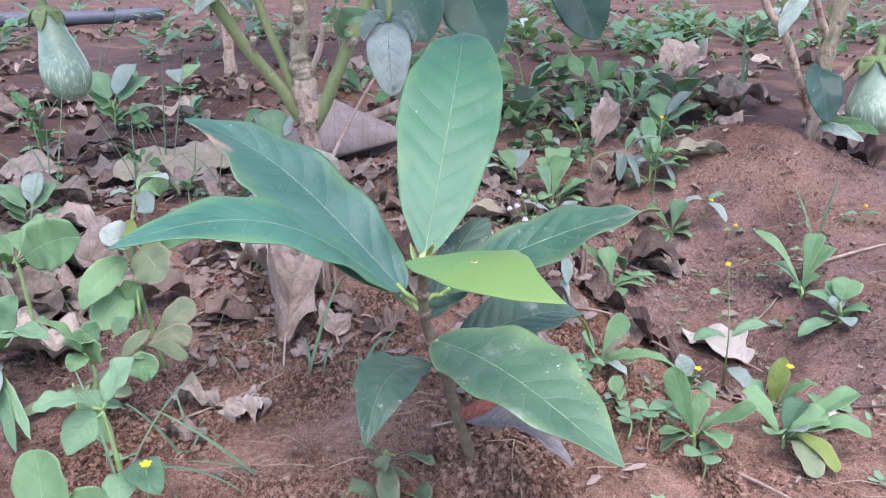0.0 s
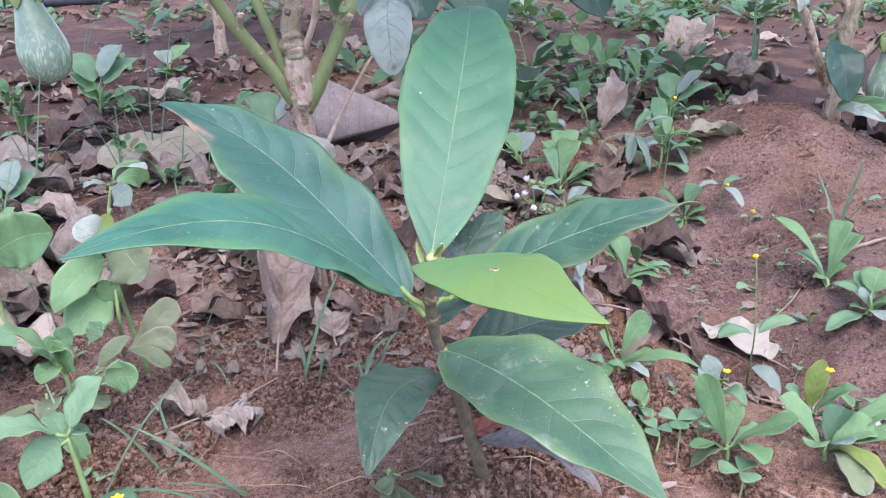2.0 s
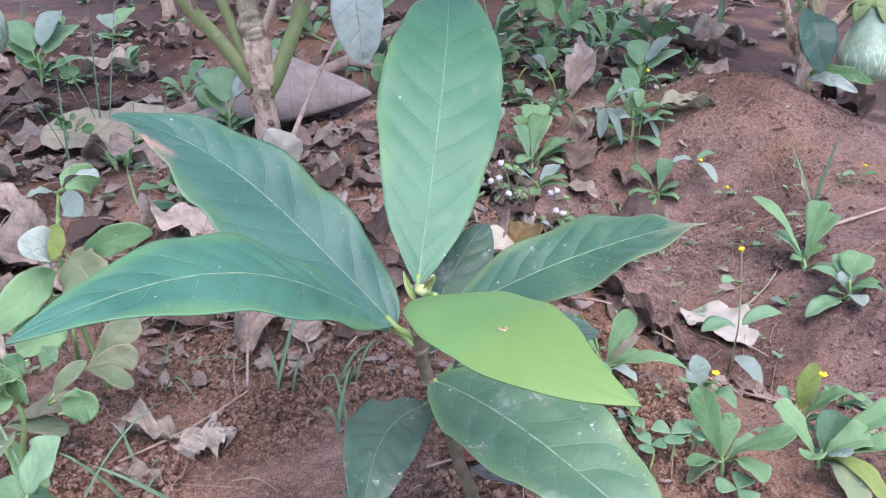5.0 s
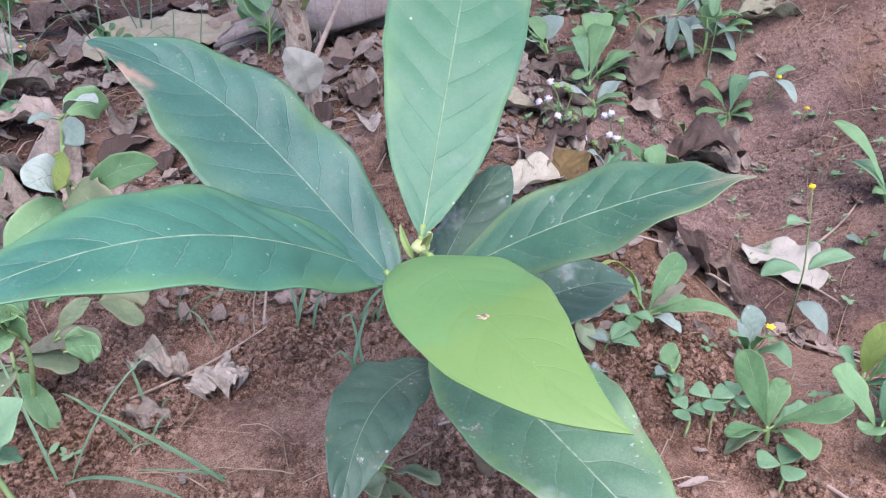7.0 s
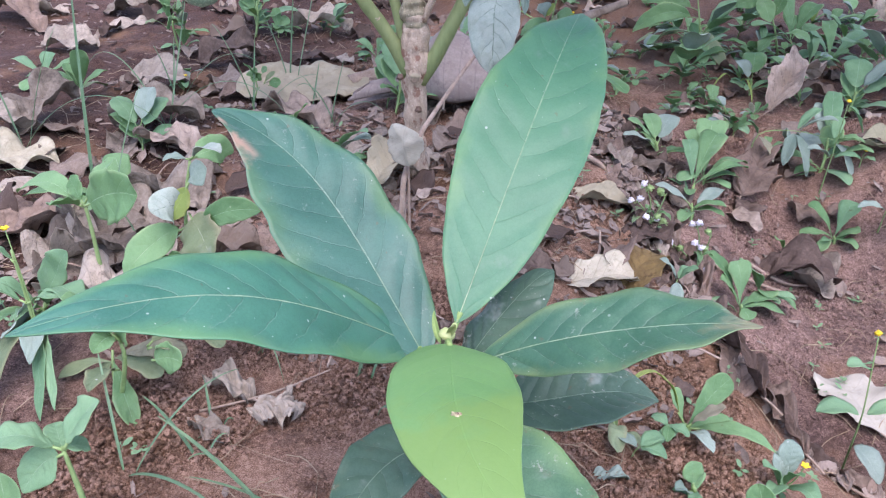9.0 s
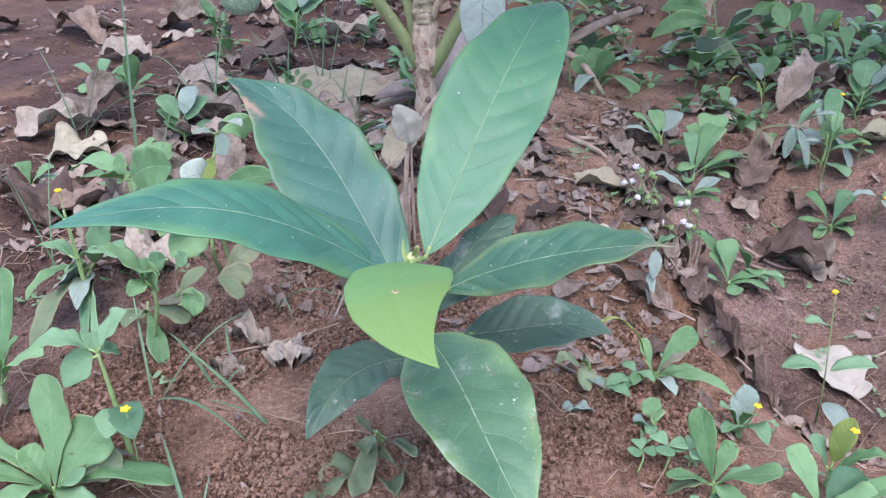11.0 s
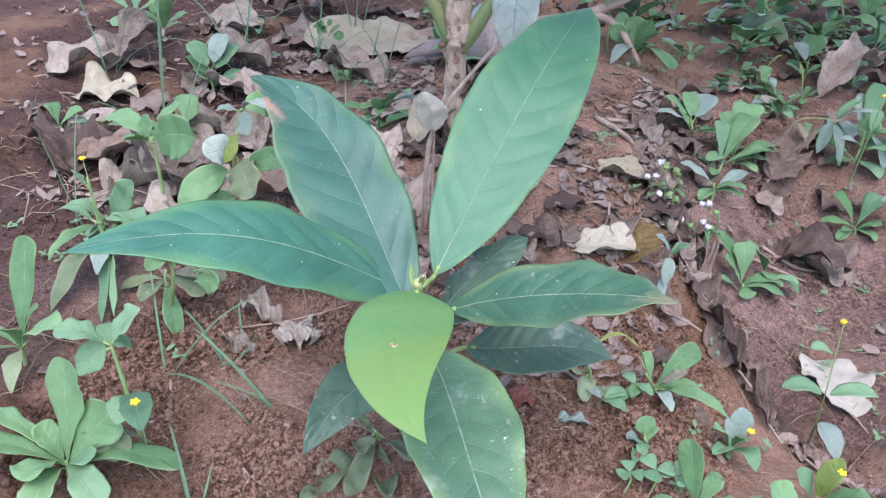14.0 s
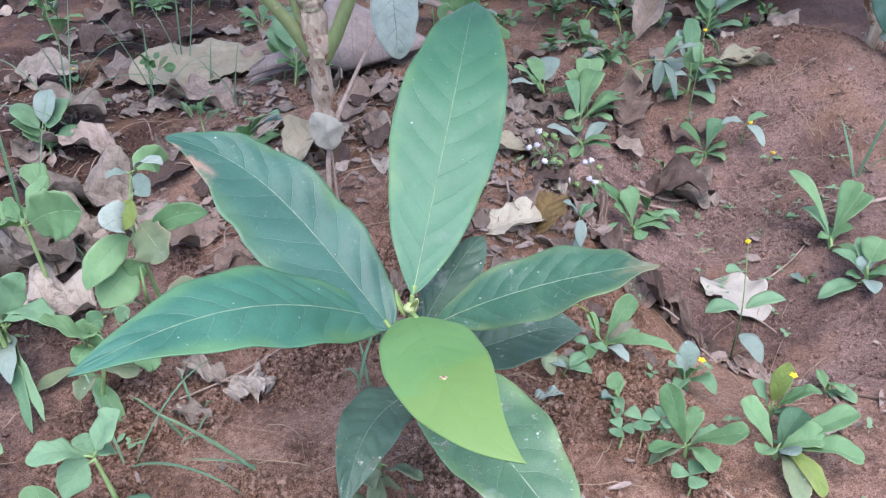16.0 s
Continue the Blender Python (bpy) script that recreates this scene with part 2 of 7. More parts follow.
def soil_material(name, crumbs=False):
    """Red turned-up soil on the ridge, mauve-brown compact soil in the furrow; the mix comes from the sheet's own attribute."""
    m, t, p, out = nodes_of(name)
    big, med, fine, grit = noise_node(t, 3.2, 4), noise_node(t, 24, 5, 0.65), noise_node(t, 210, 5, 0.75), noise_node(t, 1000, 3, 0.7)
    tone = math_node(t, "ADD", math_node(t, "MULTIPLY", big, 0.35), math_node(t, "MULTIPLY", med, 0.4))
    tone = math_node(t, "ADD", tone, math_node(t, "MULTIPLY_ADD", fine, 0.75, -0.2))
    tone = math_node(t, "ADD", tone, math_node(t, "MULTIPLY_ADD", grit, 1.25, -0.625))
    if crumbs:
        geo = t.nodes.new("ShaderNodeNewGeometry")
        tone = math_node(t, "ADD", tone, math_node(t, "MULTIPLY_ADD", geo.outputs["Random Per Island"], 0.50, -0.16))
    red = ramp(t, tone, [(0.27, (0.060, 0.030, 0.022)), (0.50, (0.262, 0.146, 0.094)), (0.74, (0.53, 0.35, 0.26))])
    mauve = ramp(t, tone, [(0.27, (0.060, 0.037, 0.031)), (0.50, (0.222, 0.139, 0.111)), (0.74, (0.47, 0.325, 0.27))])
    at = t.nodes.new("ShaderNodeAttribute")
    at.attribute_name = "redness"
    col = mix(t, at.outputs["Fac"], mauve, red)
    # attribute that darkens the soil away from the bed and in the foreground
    darkened = t.nodes.new("ShaderNodeAttribute")
    darkened.attribute_name = "darkening"
    col = mix(t, math_node(t, "MULTIPLY", darkened.outputs["Fac"], 0.92), col, mix(t, 1.0, col, (0.25, 0.195, 0.165), "MULTIPLY"))
    humus = math_node(t, "MULTIPLY", step(t, noise_node(t, 17, 5, 0.7), 0.50, 0.62), step(t, noise_node(t, 120, 4, 0.7), 0.40, 0.56))
    col = mix(t, math_node(t, "MULTIPLY", humus, 0.62), col, (0.072, 0.043, 0.037))
    ochre = step(t, noise_node(t, 7.5, 4), 0.50, 0.68)
    col = mix(t, math_node(t, "MULTIPLY", math_node(t, "MAXIMUM", ochre, math_node(t, "MULTIPLY", math_node(t, "POWER", at.outputs["Fac"], 2.0), 0.75)), 0.5), col, mix(t, tone, (0.17, 0.086, 0.044), (0.40, 0.235, 0.125)))
    col = mix(t, math_node(t, "MULTIPLY", step(t, grit, 0.62, 0.70), 0.4), col, (0.42, 0.29, 0.22))
    t.links.new(col, p.inputs["Base Color"])
    t.links.new(math_node(t, "MULTIPLY_ADD", med, -0.3, 1.0), p.inputs["Roughness"])
    p.inputs["Specular IOR Level"].default_value = 0.3
    hgt = math_node(t, "ADD", math_node(t, "MULTIPLY", fine, 0.7), math_node(t, "MULTIPLY", grit, 0.3))
    bump(t, p, hgt, 1.0, 0.007)
    return m


def bark_material(name, dark, light, stain):
    """Knobbly bark: lengthwise grain, reddish stains, pale corky dots."""
    m, t, p, out = nodes_of(name)
    mp = t.nodes.new("ShaderNodeMapping")
    mp.inputs["Scale"].default_value = (1, 1, 0.35)
    t.links.new(t.nodes.new("ShaderNodeTexCoord").outputs["Object"], mp.inputs[0])
    grain, fine, blot = noise_node(t, 130, 5, 0.65, mp.outputs[0], 0.5), noise_node(t, 700, 3, 0.7), noise_node(t, 52, 4, 0.65)
    tone = math_node(t, "ADD", math_node(t, "MULTIPLY", grain, 0.75), math_node(t, "MULTIPLY", fine, 0.3))
    col = ramp(t, tone, [(0.34, dark), (0.66, light)])
    col = mix(t, math_node(t, "MULTIPLY", step(t, blot, 0.54, 0.62), 0.75), col, stain)
    dot = t.nodes.new("ShaderNodeTexVoronoi")
    dot.inputs["Scale"].default_value = 260
    t.links.new(t.nodes.new("ShaderNodeTexCoord").outputs["Object"], dot.inputs["Vector"])
    col = mix(t, math_node(t, "MULTIPLY", step(t, dot.outputs["Distance"], 0.22, 0.12), 0.6), col, (0.55, 0.48, 0.38))
    t.links.new(col, p.inputs["Base Color"])
    p.inputs["Roughness"].default_value, p.inputs["Specular IOR Level"].default_value = 0.85, 0.25
    bump(t, p, math_node(t, "ADD", tone, math_node(t, "MULTIPLY", blot, -0.8)), 1.0, 0.003)
    return m


SOIL, CRUMB = soil_material("red_soil"), soil_material("soil_crumbs", True)
VEIN = (0.36, 0.46, 0.34)
SAP_DARK = leaf_material("sapling_leaf_dark", (0.012, 0.080, 0.052), (0.052, 0.178, 0.114), VEIN, veins=10.0, edge=(0.125, 0.265, 0.085), edge_at=0.84, glow=0.14, rough=0.43, vein_mix=0.16, relief=0.6, dusty=0.1, spec=0.42, furrows=0.17, quilt=0.5, scuff=0.12)
SAP_WORN = leaf_material("sapling_leaf_browned_tip", (0.036, 0.112, 0.064), (0.108, 0.230, 0.126), VEIN, veins=11.0, edge=(0.20, 0.27, 0.10), edge_at=0.92, glow=0.16, rough=0.43, vein_mix=0.22, relief=0.6, tip=((0.36, 0.30, 0.17), 0.72, 1.5, 0.0), dusty=0.15, spec=0.42, furrows=0.17, quilt=0.5, scuff=0.45)
SAP_BURN = leaf_material("sapling_leaf_burnt", (0.014, 0.064, 0.047), (0.050, 0.142, 0.102), VEIN, edge=(0.11, 0.215, 0.085), edge_at=0.95, glow=0.13, rough=0.43, vein_mix=0.12, relief=0.6, tip=((0.38, 0.25, 0.18), 0.70, 0.95, 1.0), dusty=0.15, spec=0.42, furrows=0.17, quilt=0.5, scuff=0.2)
SAP_DULL = leaf_material("sapling_leaf_dull", (0.034, 0.078, 0.050), (0.088, 0.158, 0.102), (0.26, 0.32, 0.25), glow=0.08, rough=0.48, spot=0.7, spots=(0.38, 0.41, 0.36), vein_mix=0.16, relief=0.55, dusty=0.6, spec=0.35, furrows=0.17, quilt=0.5, scuff=0.7)
SAP_MID = leaf_material("sapling_leaf_mid", (0.040, 0.152, 0.080), (0.094, 0.240, 0.132), (0.36, 0.5, 0.3), veins=12.0, edge=(0.175, 0.32, 0.12), edge_at=1.02, glow=0.22, rough=0.42, vein_mix=0.10, relief=0.55, dusty=0.22, spec=0.42, furrows=0.08, quilt=0.5)
SAP_PATCH = leaf_material("sapling_leaf_yellowing", (0.038, 0.110, 0.062), (0.120, 0.236, 0.124), VEIN, edge=(0.20, 0.32, 0.10), edge_at=0.92, glow=0.16, rough=0.43, spot=0.5, vein_mix=0.22, relief=0.6, dusty=0.55, spec=0.42, furrows=0.17, quilt=0.5, scuff=0.6)
SAP_YOUNG = leaf_material("sapling_leaf_young", (0.098, 0.250, 0.074), (0.160, 0.318, 0.104), (0.19, 0.40, 0.10), vein_mix=0.05, glow=0.26, rough=0.5, spot=0.1, relief=0.3, blemish=0.05, dusty=0.0, furrows=0.05, tip=((0.170, 0.270, 0.058), 0.40, 1.6, 0.0))
SAP_DEAD = dry_material("sapling_leaf_dried", (0.13, 0.12, 0.11), (0.33, 0.31, 0.28))
WEED_BRIGHT = leaf_material("weed_leaf_bright", (0.105, 0.235, 0.100), (0.235, 0.415, 0.200), (0.42, 0.56, 0.36), veins=6, glow=0.38, rough=0.62, spec=0.3, spot=0.4, spots=(0.42, 0.46, 0.30), vein_mix=0.22, edge=(0.34, 0.45, 0.24), edge_at=1.0, mottle=110, blemish=0.6, dusty=0.18, furrows=0.06, relief=0.6)
WEED_GREEN = leaf_material("weed_leaf_green", (0.105, 0.235, 0.120), (0.240, 0.410, 0.225), (0.33, 0.46, 0.32), veins=6, glow=0.33, rough=0.62, spec=0.3, spot=0.4, spots=(0.34, 0.40, 0.26), vein_mix=0.22, edge=(0.24, 0.36, 0.20), edge_at=1.0, mottle=110, blemish=0.6, dusty=0.2, furrows=0.06, relief=0.6)
WEED_DARK = leaf_material("weed_leaf_dark", (0.045, 0.120, 0.060), (0.100, 0.215, 0.115), (0.2, 0.32, 0.2), veins=6, glow=0.25, rough=0.55, spec=0.35, spot=0.3, vein_mix=0.16, mottle=110, blemish=0.5, dusty=0.15, relief=0.8)
WEED_YELLOW = leaf_material("weed_leaf_yellowing", (0.20, 0.29, 0.075), (0.33, 0.43, 0.13), (0.42, 0.5, 0.22), veins=6, glow=0.4, rough=0.6, spec=0.3, spot=0.3, vein_mix=0.2, edge=(0.40, 0.38, 0.14), edge_at=0.95, mottle=110, blemish=0.6, dusty=0.1, relief=0.8)
WEED_GREY = leaf_material("weed_leaf_dusty", (0.16, 0.235, 0.185), (0.32, 0.40, 0.34), (0.40, 0.46, 0.40), veins=6, glow=0.2, rough=0.75, spec=0.2, spot=0.3, vein_mix=0.16, dusty=0.5, furrows=0.06, relief=0.8)
WEED_LIMP = leaf_material("weed_leaf_limp", (0.10, 0.145, 0.08), (0.23, 0.30, 0.17), (0.28, 0.32, 0.20), veins=6, glow=0.2, rough=0.8, spec=0.2, spot=0.4, edge=(0.28, 0.25, 0.15), edge_at=0.8, dusty=0.35, furrows=0.06, relief=0.6)
SPOTTED = leaf_material("weed_leaf_pale_spotted", (0.17, 0.23, 0.125), (0.33, 0.37, 0.225), (0.40, 0.44, 0.3), veins=6, glow=0.3, rough=0.75, spec=0.2, spot=0.8, spots=(0.50, 0.50, 0.38), edge=(0.36, 0.30, 0.2), edge_at=0.8, vein_mix=0.25, dusty=0.45, blemish=0.8, relief=0.6)
WEED_STEM = plain_material("weed_stem", (0.12, 0.22, 0.07), (0.28, 0.40, 0.16), 60, 0.6, 0.3)
GRASS = leaf_material("grass_blade", (0.075, 0.165, 0.09), (0.16, 0.275, 0.155), (0.2, 0.36, 0.16), veins=0.0, slant=0.0, glow=0.25, rough=0.45, spot=0.05, vein_mix=0.4)
STRAW = plain_material("dry_straw", (0.22, 0.16, 0.10), (0.45, 0.36, 0.24), 60, 0.8)
FELT = leaf_material("brinjal_leaf_felted", (0.14, 0.21, 0.165), (0.37, 0.44, 0.375), (0.14, 0.21, 0.16), veins=6, glow=0.15, rough=0.85, spot=0.6, spots=(0.14, 0.21, 0.15), spec=0.15, vein_mix=0.35, dusty=0.5, mottle=170, furrows=0.25, relief=0.9)
BRIN_LEAF = leaf_material("brinjal_leaf", (0.012, 0.055, 0.035), (0.035, 0.11, 0.07), (0.12, 0.24, 0.14), veins=5, glow=0.12, rough=0.5)
BARK = bark_material("brinjal_bark", (0.20, 0.15, 0.105), (0.52, 0.42, 0.315), (0.17, 0.072, 0.045))
BARK_GREY = bark_material("brinjal_upper_bark", (0.13, 0.115, 0.07), (0.36, 0.32, 0.215), (0.11, 0.085, 0.05))
SCAR = plain_material("leaf_scar", (0.07, 0.045, 0.035), (0.22, 0.15, 0.11), 300, 0.85, 0.6)
BARK_GREEN = plain_material("brinjal_green_bark", (0.10, 0.15, 0.05), (0.24, 0.28, 0.12), 40, 0.7, 0.5, 0.001, (1, 1, 0.3))
SAP_STEM = plain_material("sapling_stem_bark", (0.045, 0.036, 0.024), (0.19, 0.155, 0.095), 160, 0.75, 0.7, 0.001)
SAP_PETIOLE = plain_material("sapling_petiole", (0.12, 0.22, 0.06), (0.26, 0.36, 0.12), 80, 0.5, 0.3)
RIB = plain_material("sapling_midrib", (0.07, 0.15, 0.085), (0.22, 0.31, 0.20), 160, 0.5, 0.2)
RIB_PALE = plain_material("sapling_midrib_pale", (0.13, 0.23, 0.12), (0.33, 0.41, 0.25), 160, 0.5, 0.2)
BUD = plain_material("sapling_bud", (0.27, 0.34, 0.12), (0.42, 0.47, 0.22), 150, 0.5, 0.3)
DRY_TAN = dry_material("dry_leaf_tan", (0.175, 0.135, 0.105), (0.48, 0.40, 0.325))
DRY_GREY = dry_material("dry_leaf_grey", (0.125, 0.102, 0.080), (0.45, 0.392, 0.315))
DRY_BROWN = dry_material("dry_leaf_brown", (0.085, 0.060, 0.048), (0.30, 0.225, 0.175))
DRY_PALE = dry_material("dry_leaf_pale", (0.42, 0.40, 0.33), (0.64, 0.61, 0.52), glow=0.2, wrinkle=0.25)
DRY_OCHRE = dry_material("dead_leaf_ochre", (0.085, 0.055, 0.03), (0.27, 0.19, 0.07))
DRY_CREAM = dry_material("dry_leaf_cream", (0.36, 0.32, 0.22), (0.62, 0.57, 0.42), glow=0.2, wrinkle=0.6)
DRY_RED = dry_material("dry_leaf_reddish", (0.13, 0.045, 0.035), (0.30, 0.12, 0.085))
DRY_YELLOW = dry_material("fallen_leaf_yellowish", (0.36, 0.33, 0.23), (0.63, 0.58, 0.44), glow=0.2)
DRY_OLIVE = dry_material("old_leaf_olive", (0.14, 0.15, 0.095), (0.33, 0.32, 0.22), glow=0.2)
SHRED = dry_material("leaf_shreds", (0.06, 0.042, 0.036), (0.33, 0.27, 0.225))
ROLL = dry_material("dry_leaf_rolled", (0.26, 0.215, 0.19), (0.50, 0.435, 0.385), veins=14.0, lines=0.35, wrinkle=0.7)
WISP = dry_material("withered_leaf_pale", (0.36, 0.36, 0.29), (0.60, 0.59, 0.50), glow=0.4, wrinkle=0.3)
ROOT = plain_material("dark_root", (0.06, 0.04, 0.032), (0.19, 0.135, 0.105), 120, 0.9, 0.8, 0.002)
TWIG = plain_material("dry_twig", (0.16, 0.11, 0.08), (0.40, 0.32, 0.25), 70, 0.85, 0.6)
YELLOW = plain_material("yellow_petal", (0.65, 0.42, 0.01), (0.85, 0.62, 0.03), 200, 0.6, 0.2)
FLUFF = plain_material("pale_flower", (0.48, 0.46, 0.49), (0.78, 0.75, 0.78), 300, 0.8, 0.4)
PIPE = plain_material("grey_pipe", (0.05, 0.06, 0.075), (0.09, 0.10, 0.12), 20, 0.45, 0.15)
HOLE = plain_material("bite_scar", (0.22, 0.16, 0.08), (0.55, 0.50, 0.30), 500, 0.8, 0.6)


def fruit_material():
    m, t, p, out = nodes_of("green_brinjal_skin")
    mp = t.nodes.new("ShaderNodeMapping")
    mp.inputs["Scale"].default_value = (380, 380, 36)
    t.links.new(t.nodes.new("ShaderNodeTexCoord").outputs["Object"], mp.inputs[0])
    streak = noise_node(t, 1.0, 3, 0.5, mp.outputs[0], 0.4)
    sep = t.nodes.new("ShaderNodeSeparateXYZ")
    t.links.new(t.nodes.new("ShaderNodeTexCoord").outputs["Generated"], sep.inputs[0])
    low = step(t, sep.outputs[2], 0.75, 0.25)
    col = ramp(t, noise_node(t, 40, 3), [(0.3, (0.14, 0.23, 0.15)), (0.7, (0.24, 0.34, 0.23))])
    col = mix(t, math_node(t, "MULTIPLY", step(t, streak, 0.50, 0.62), math_node(t, "MULTIPLY_ADD", low, 0.5, 0.05)), col, (0.55, 0.64, 0.48))
    t.links.new(col, p.inputs["Base Color"])
    p.inputs["Roughness"].default_value = 0.28
    return m


FRUIT = fruit_material()
CALYX = plain_material("brinjal_calyx", (0.09, 0.16, 0.05), (0.20, 0.27, 0.11), 60, 0.7, 0.5)


# ---- geometry helpers ----
def mesh_of(name, verts, faces, uv=None, smooth=True):
    me = bpy.data.meshes.new(name)
    me.from_pydata([tuple(v) for v in verts], [], faces)
    if smooth:
        me.polygons.foreach_set("use_smooth", [True] * len(me.polygons))
    if uv is not None:
        layer = me.uv_layers.new(name="UVMap")
        idx = np.empty(len(me.loops), dtype=np.int32)
        me.loops.foreach_get("vertex_index", idx)
        layer.data.foreach_set("uv", np.asarray(uv, dtype=np.float32)[idx].ravel())
    me.update()
    return me


def part(name, me, material, parent=None, label=""):
    ob = new(name, me)
    if not me.materials:
        me.materials.append(material)
    ob.parent = parent
    return tagged(ob, label)


def thing(name, x, y, z, label, category, group=""):
    ob = new(name)
    ob.location = (x, y, z)
    ob.empty_display_size = 0.01
    return tagged(ob, label, category, group)


def unit(v):
    return v / np.maximum(np.linalg.norm(v, axis=-1, keepdims=True), 1e-9)


def bezier(P, s):
    s = s[:, None]
    return (1 - s) ** 3 * P[0] + 3 * s * (1 - s) ** 2 * P[1] + 3 * s * s * (1 - s) * P[2] + s ** 3 * P[3]


def slope(P, s):
    s = s[:, None]
    return 3 * ((1 - s) ** 2 * (P[1] - P[0]) + 2 * s * (1 - s) * (P[2] - P[1]) + s * s * (P[3] - P[2]))


def blade(P, W, a=0.75, b=0.85, up=(0, 0, 1), r0=0.0, r1=0.0, f=0.2, g=0.2, k=0.0, nu=5, nv=26, thick=0.0004,
          pucker=0.0, veins=9, wave=0.0, waves=5, crumple=0.0, scale=30.0, seed=0.0, origin=(0, 0, 0), ragged=0.0, s0=0.0, camber=0.0, crease=0.0, pin=False, lobes=0.0):
    """A leaf as a closed thin sheet: midrib along the Bezier P, half width W with outline s^a (1-s)^b, halves raised by f and g radians,
    rolled from r0 to r1 about the midrib."""
    P = np.array(P, float) - np.array(origin)
    s = s0 + (1 - s0) * (0.5 - 0.5 * np.cos(np.pi * np.linspace(0.0, 1.0, nv + 1))) * 0.998 + 0.001
    C, T = bezier(P, s), unit(slope(P, s))
    side = unit(np.cross(np.broadcast_to(np.array(up, float), T.shape), T))
    N = np.cross(T, side)
    r = (r0 + (r1 - r0) * s)[:, None]
    S2, N2 = side * np.cos(r) + N * np.sin(r), -side * np.sin(r) + N * np.cos(r)
    m = a / (a + b)
    sh = s ** a * (1 - s) ** b / (m ** a * (1 - m) ** b)
    top, uv = [], []
    for j in range(nv + 1):
        for i in range(-nu, nu + 1):
            u = i / nu
            au = abs(u)
            w = W * sh[j] * au * ((1 + k) if u > 0 else (1 - k))
            ang = f if u > 0 else g
            if ragged:
                w *= 1 + ragged * au * (noise.noise(Vector((s[j] * 7 + seed, (1 if u > 0 else -1) * 3, seed))) + 0.5 * noise.noise(Vector((s[j] * 23 + seed, (1 if u > 0 else -1) * 3, seed))))
            if lobes:
                w *= 1 + lobes * au * math.cos(2 * math.pi * (2.6 * s[j] + 0.3 * seed) + (0.9 if u > 0 else 0.0))
            p = C[j] + w * (np.cos(ang) * S2[j] * (1 if u > 0 else -1) + np.sin(ang) * N2[j])
            h = -camber * W * sh[j] * au * au
            if crease:
                h *= 0.5 + 1.8 * noise.noise(Vector((s[j] * 3.3 + seed * 5, 2.0 if u > 0 else -2.0, seed)))
            if pucker:
                ph = veins * s[j] - 1.5 * (0.65 * au + 0.45 * au * au) + (0.42 if u > 0 else 0.0)
                h += pucker * (abs(math.sin(math.pi * ph)) ** 0.5 - 0.75) * math.sin(math.pi * min(1.0, 0.08 + au * 0.97)) * sh[j]
            if wave:
                h += wave * math.sin(2 * math.pi * waves * s[j] + (1.7 if u > 0 else 0) + seed) * au * au * sh[j]
            p = p + h * N2[j]
            if crumple:
                q = Vector(p) * scale + Vector((seed * 3.1, seed, -seed))
                v = np.array(noise.noise_vector(q)) + 0.5 * np.array(noise.noise_vector(q * 2.3))
                p = p + crumple * (min(1.0, 3 * au) if pin else 1.0) * (0.3 * v + 1.1 * (v @ N2[j]) * N2[j])
            if crease:
                q = Vector(C[j] + (w if u > 0 else -w) * S2[j]) * scale + Vector((seed, seed * 2.0, 0))
                n0, n1 = noise.noise(q * 0.8), noise.noise(q * 1.7 + Vector((7, 0, 0)))
                v = 0.6 - 2.0 * math.sqrt(n0 * n0 + 0.012) + 0.35 * (0.5 - 2.0 * math.sqrt(n1 * n1 + 0.012)) + 0.5 * noise.noise(q * 0.45)
                p = p + crease * v * N2[j] * min(1.0, 0.35 + au) - crease * 0.35 * v * S2[j] * (1 if u > 0 else -1) * au
            top.append(p)
            uv.append((u * 0.5 + 0.5, s[j]))
    n, cols = len(top), 2 * nu + 1
    nn = np.repeat(N2, cols, axis=0)
    verts = top + list(np.array(top) - thick * nn)
    faces = []
    for j in range(nv):
        for i in range(cols - 1):
            q = j * cols + i
            faces.append((q + cols, q + cols + 1, q + 1, q))
            faces.append((n + q, n + q + 1, n + q + cols + 1, n + q + cols))
    for j in range(nv):
        q = j * cols
        faces.append((q, n + q, n + q + cols, q + cols))
        q += cols - 1
        faces.append((q + cols, n + q + cols, n + q, q))
    for i in range(cols - 1):
        faces.append((i + 1, n + i + 1, n + i, i))
        q = nv * cols + i
        faces.append((q, n + q, n + q + 1, q + 1))
    return mesh_of("blade", verts, faces, uv + uv)


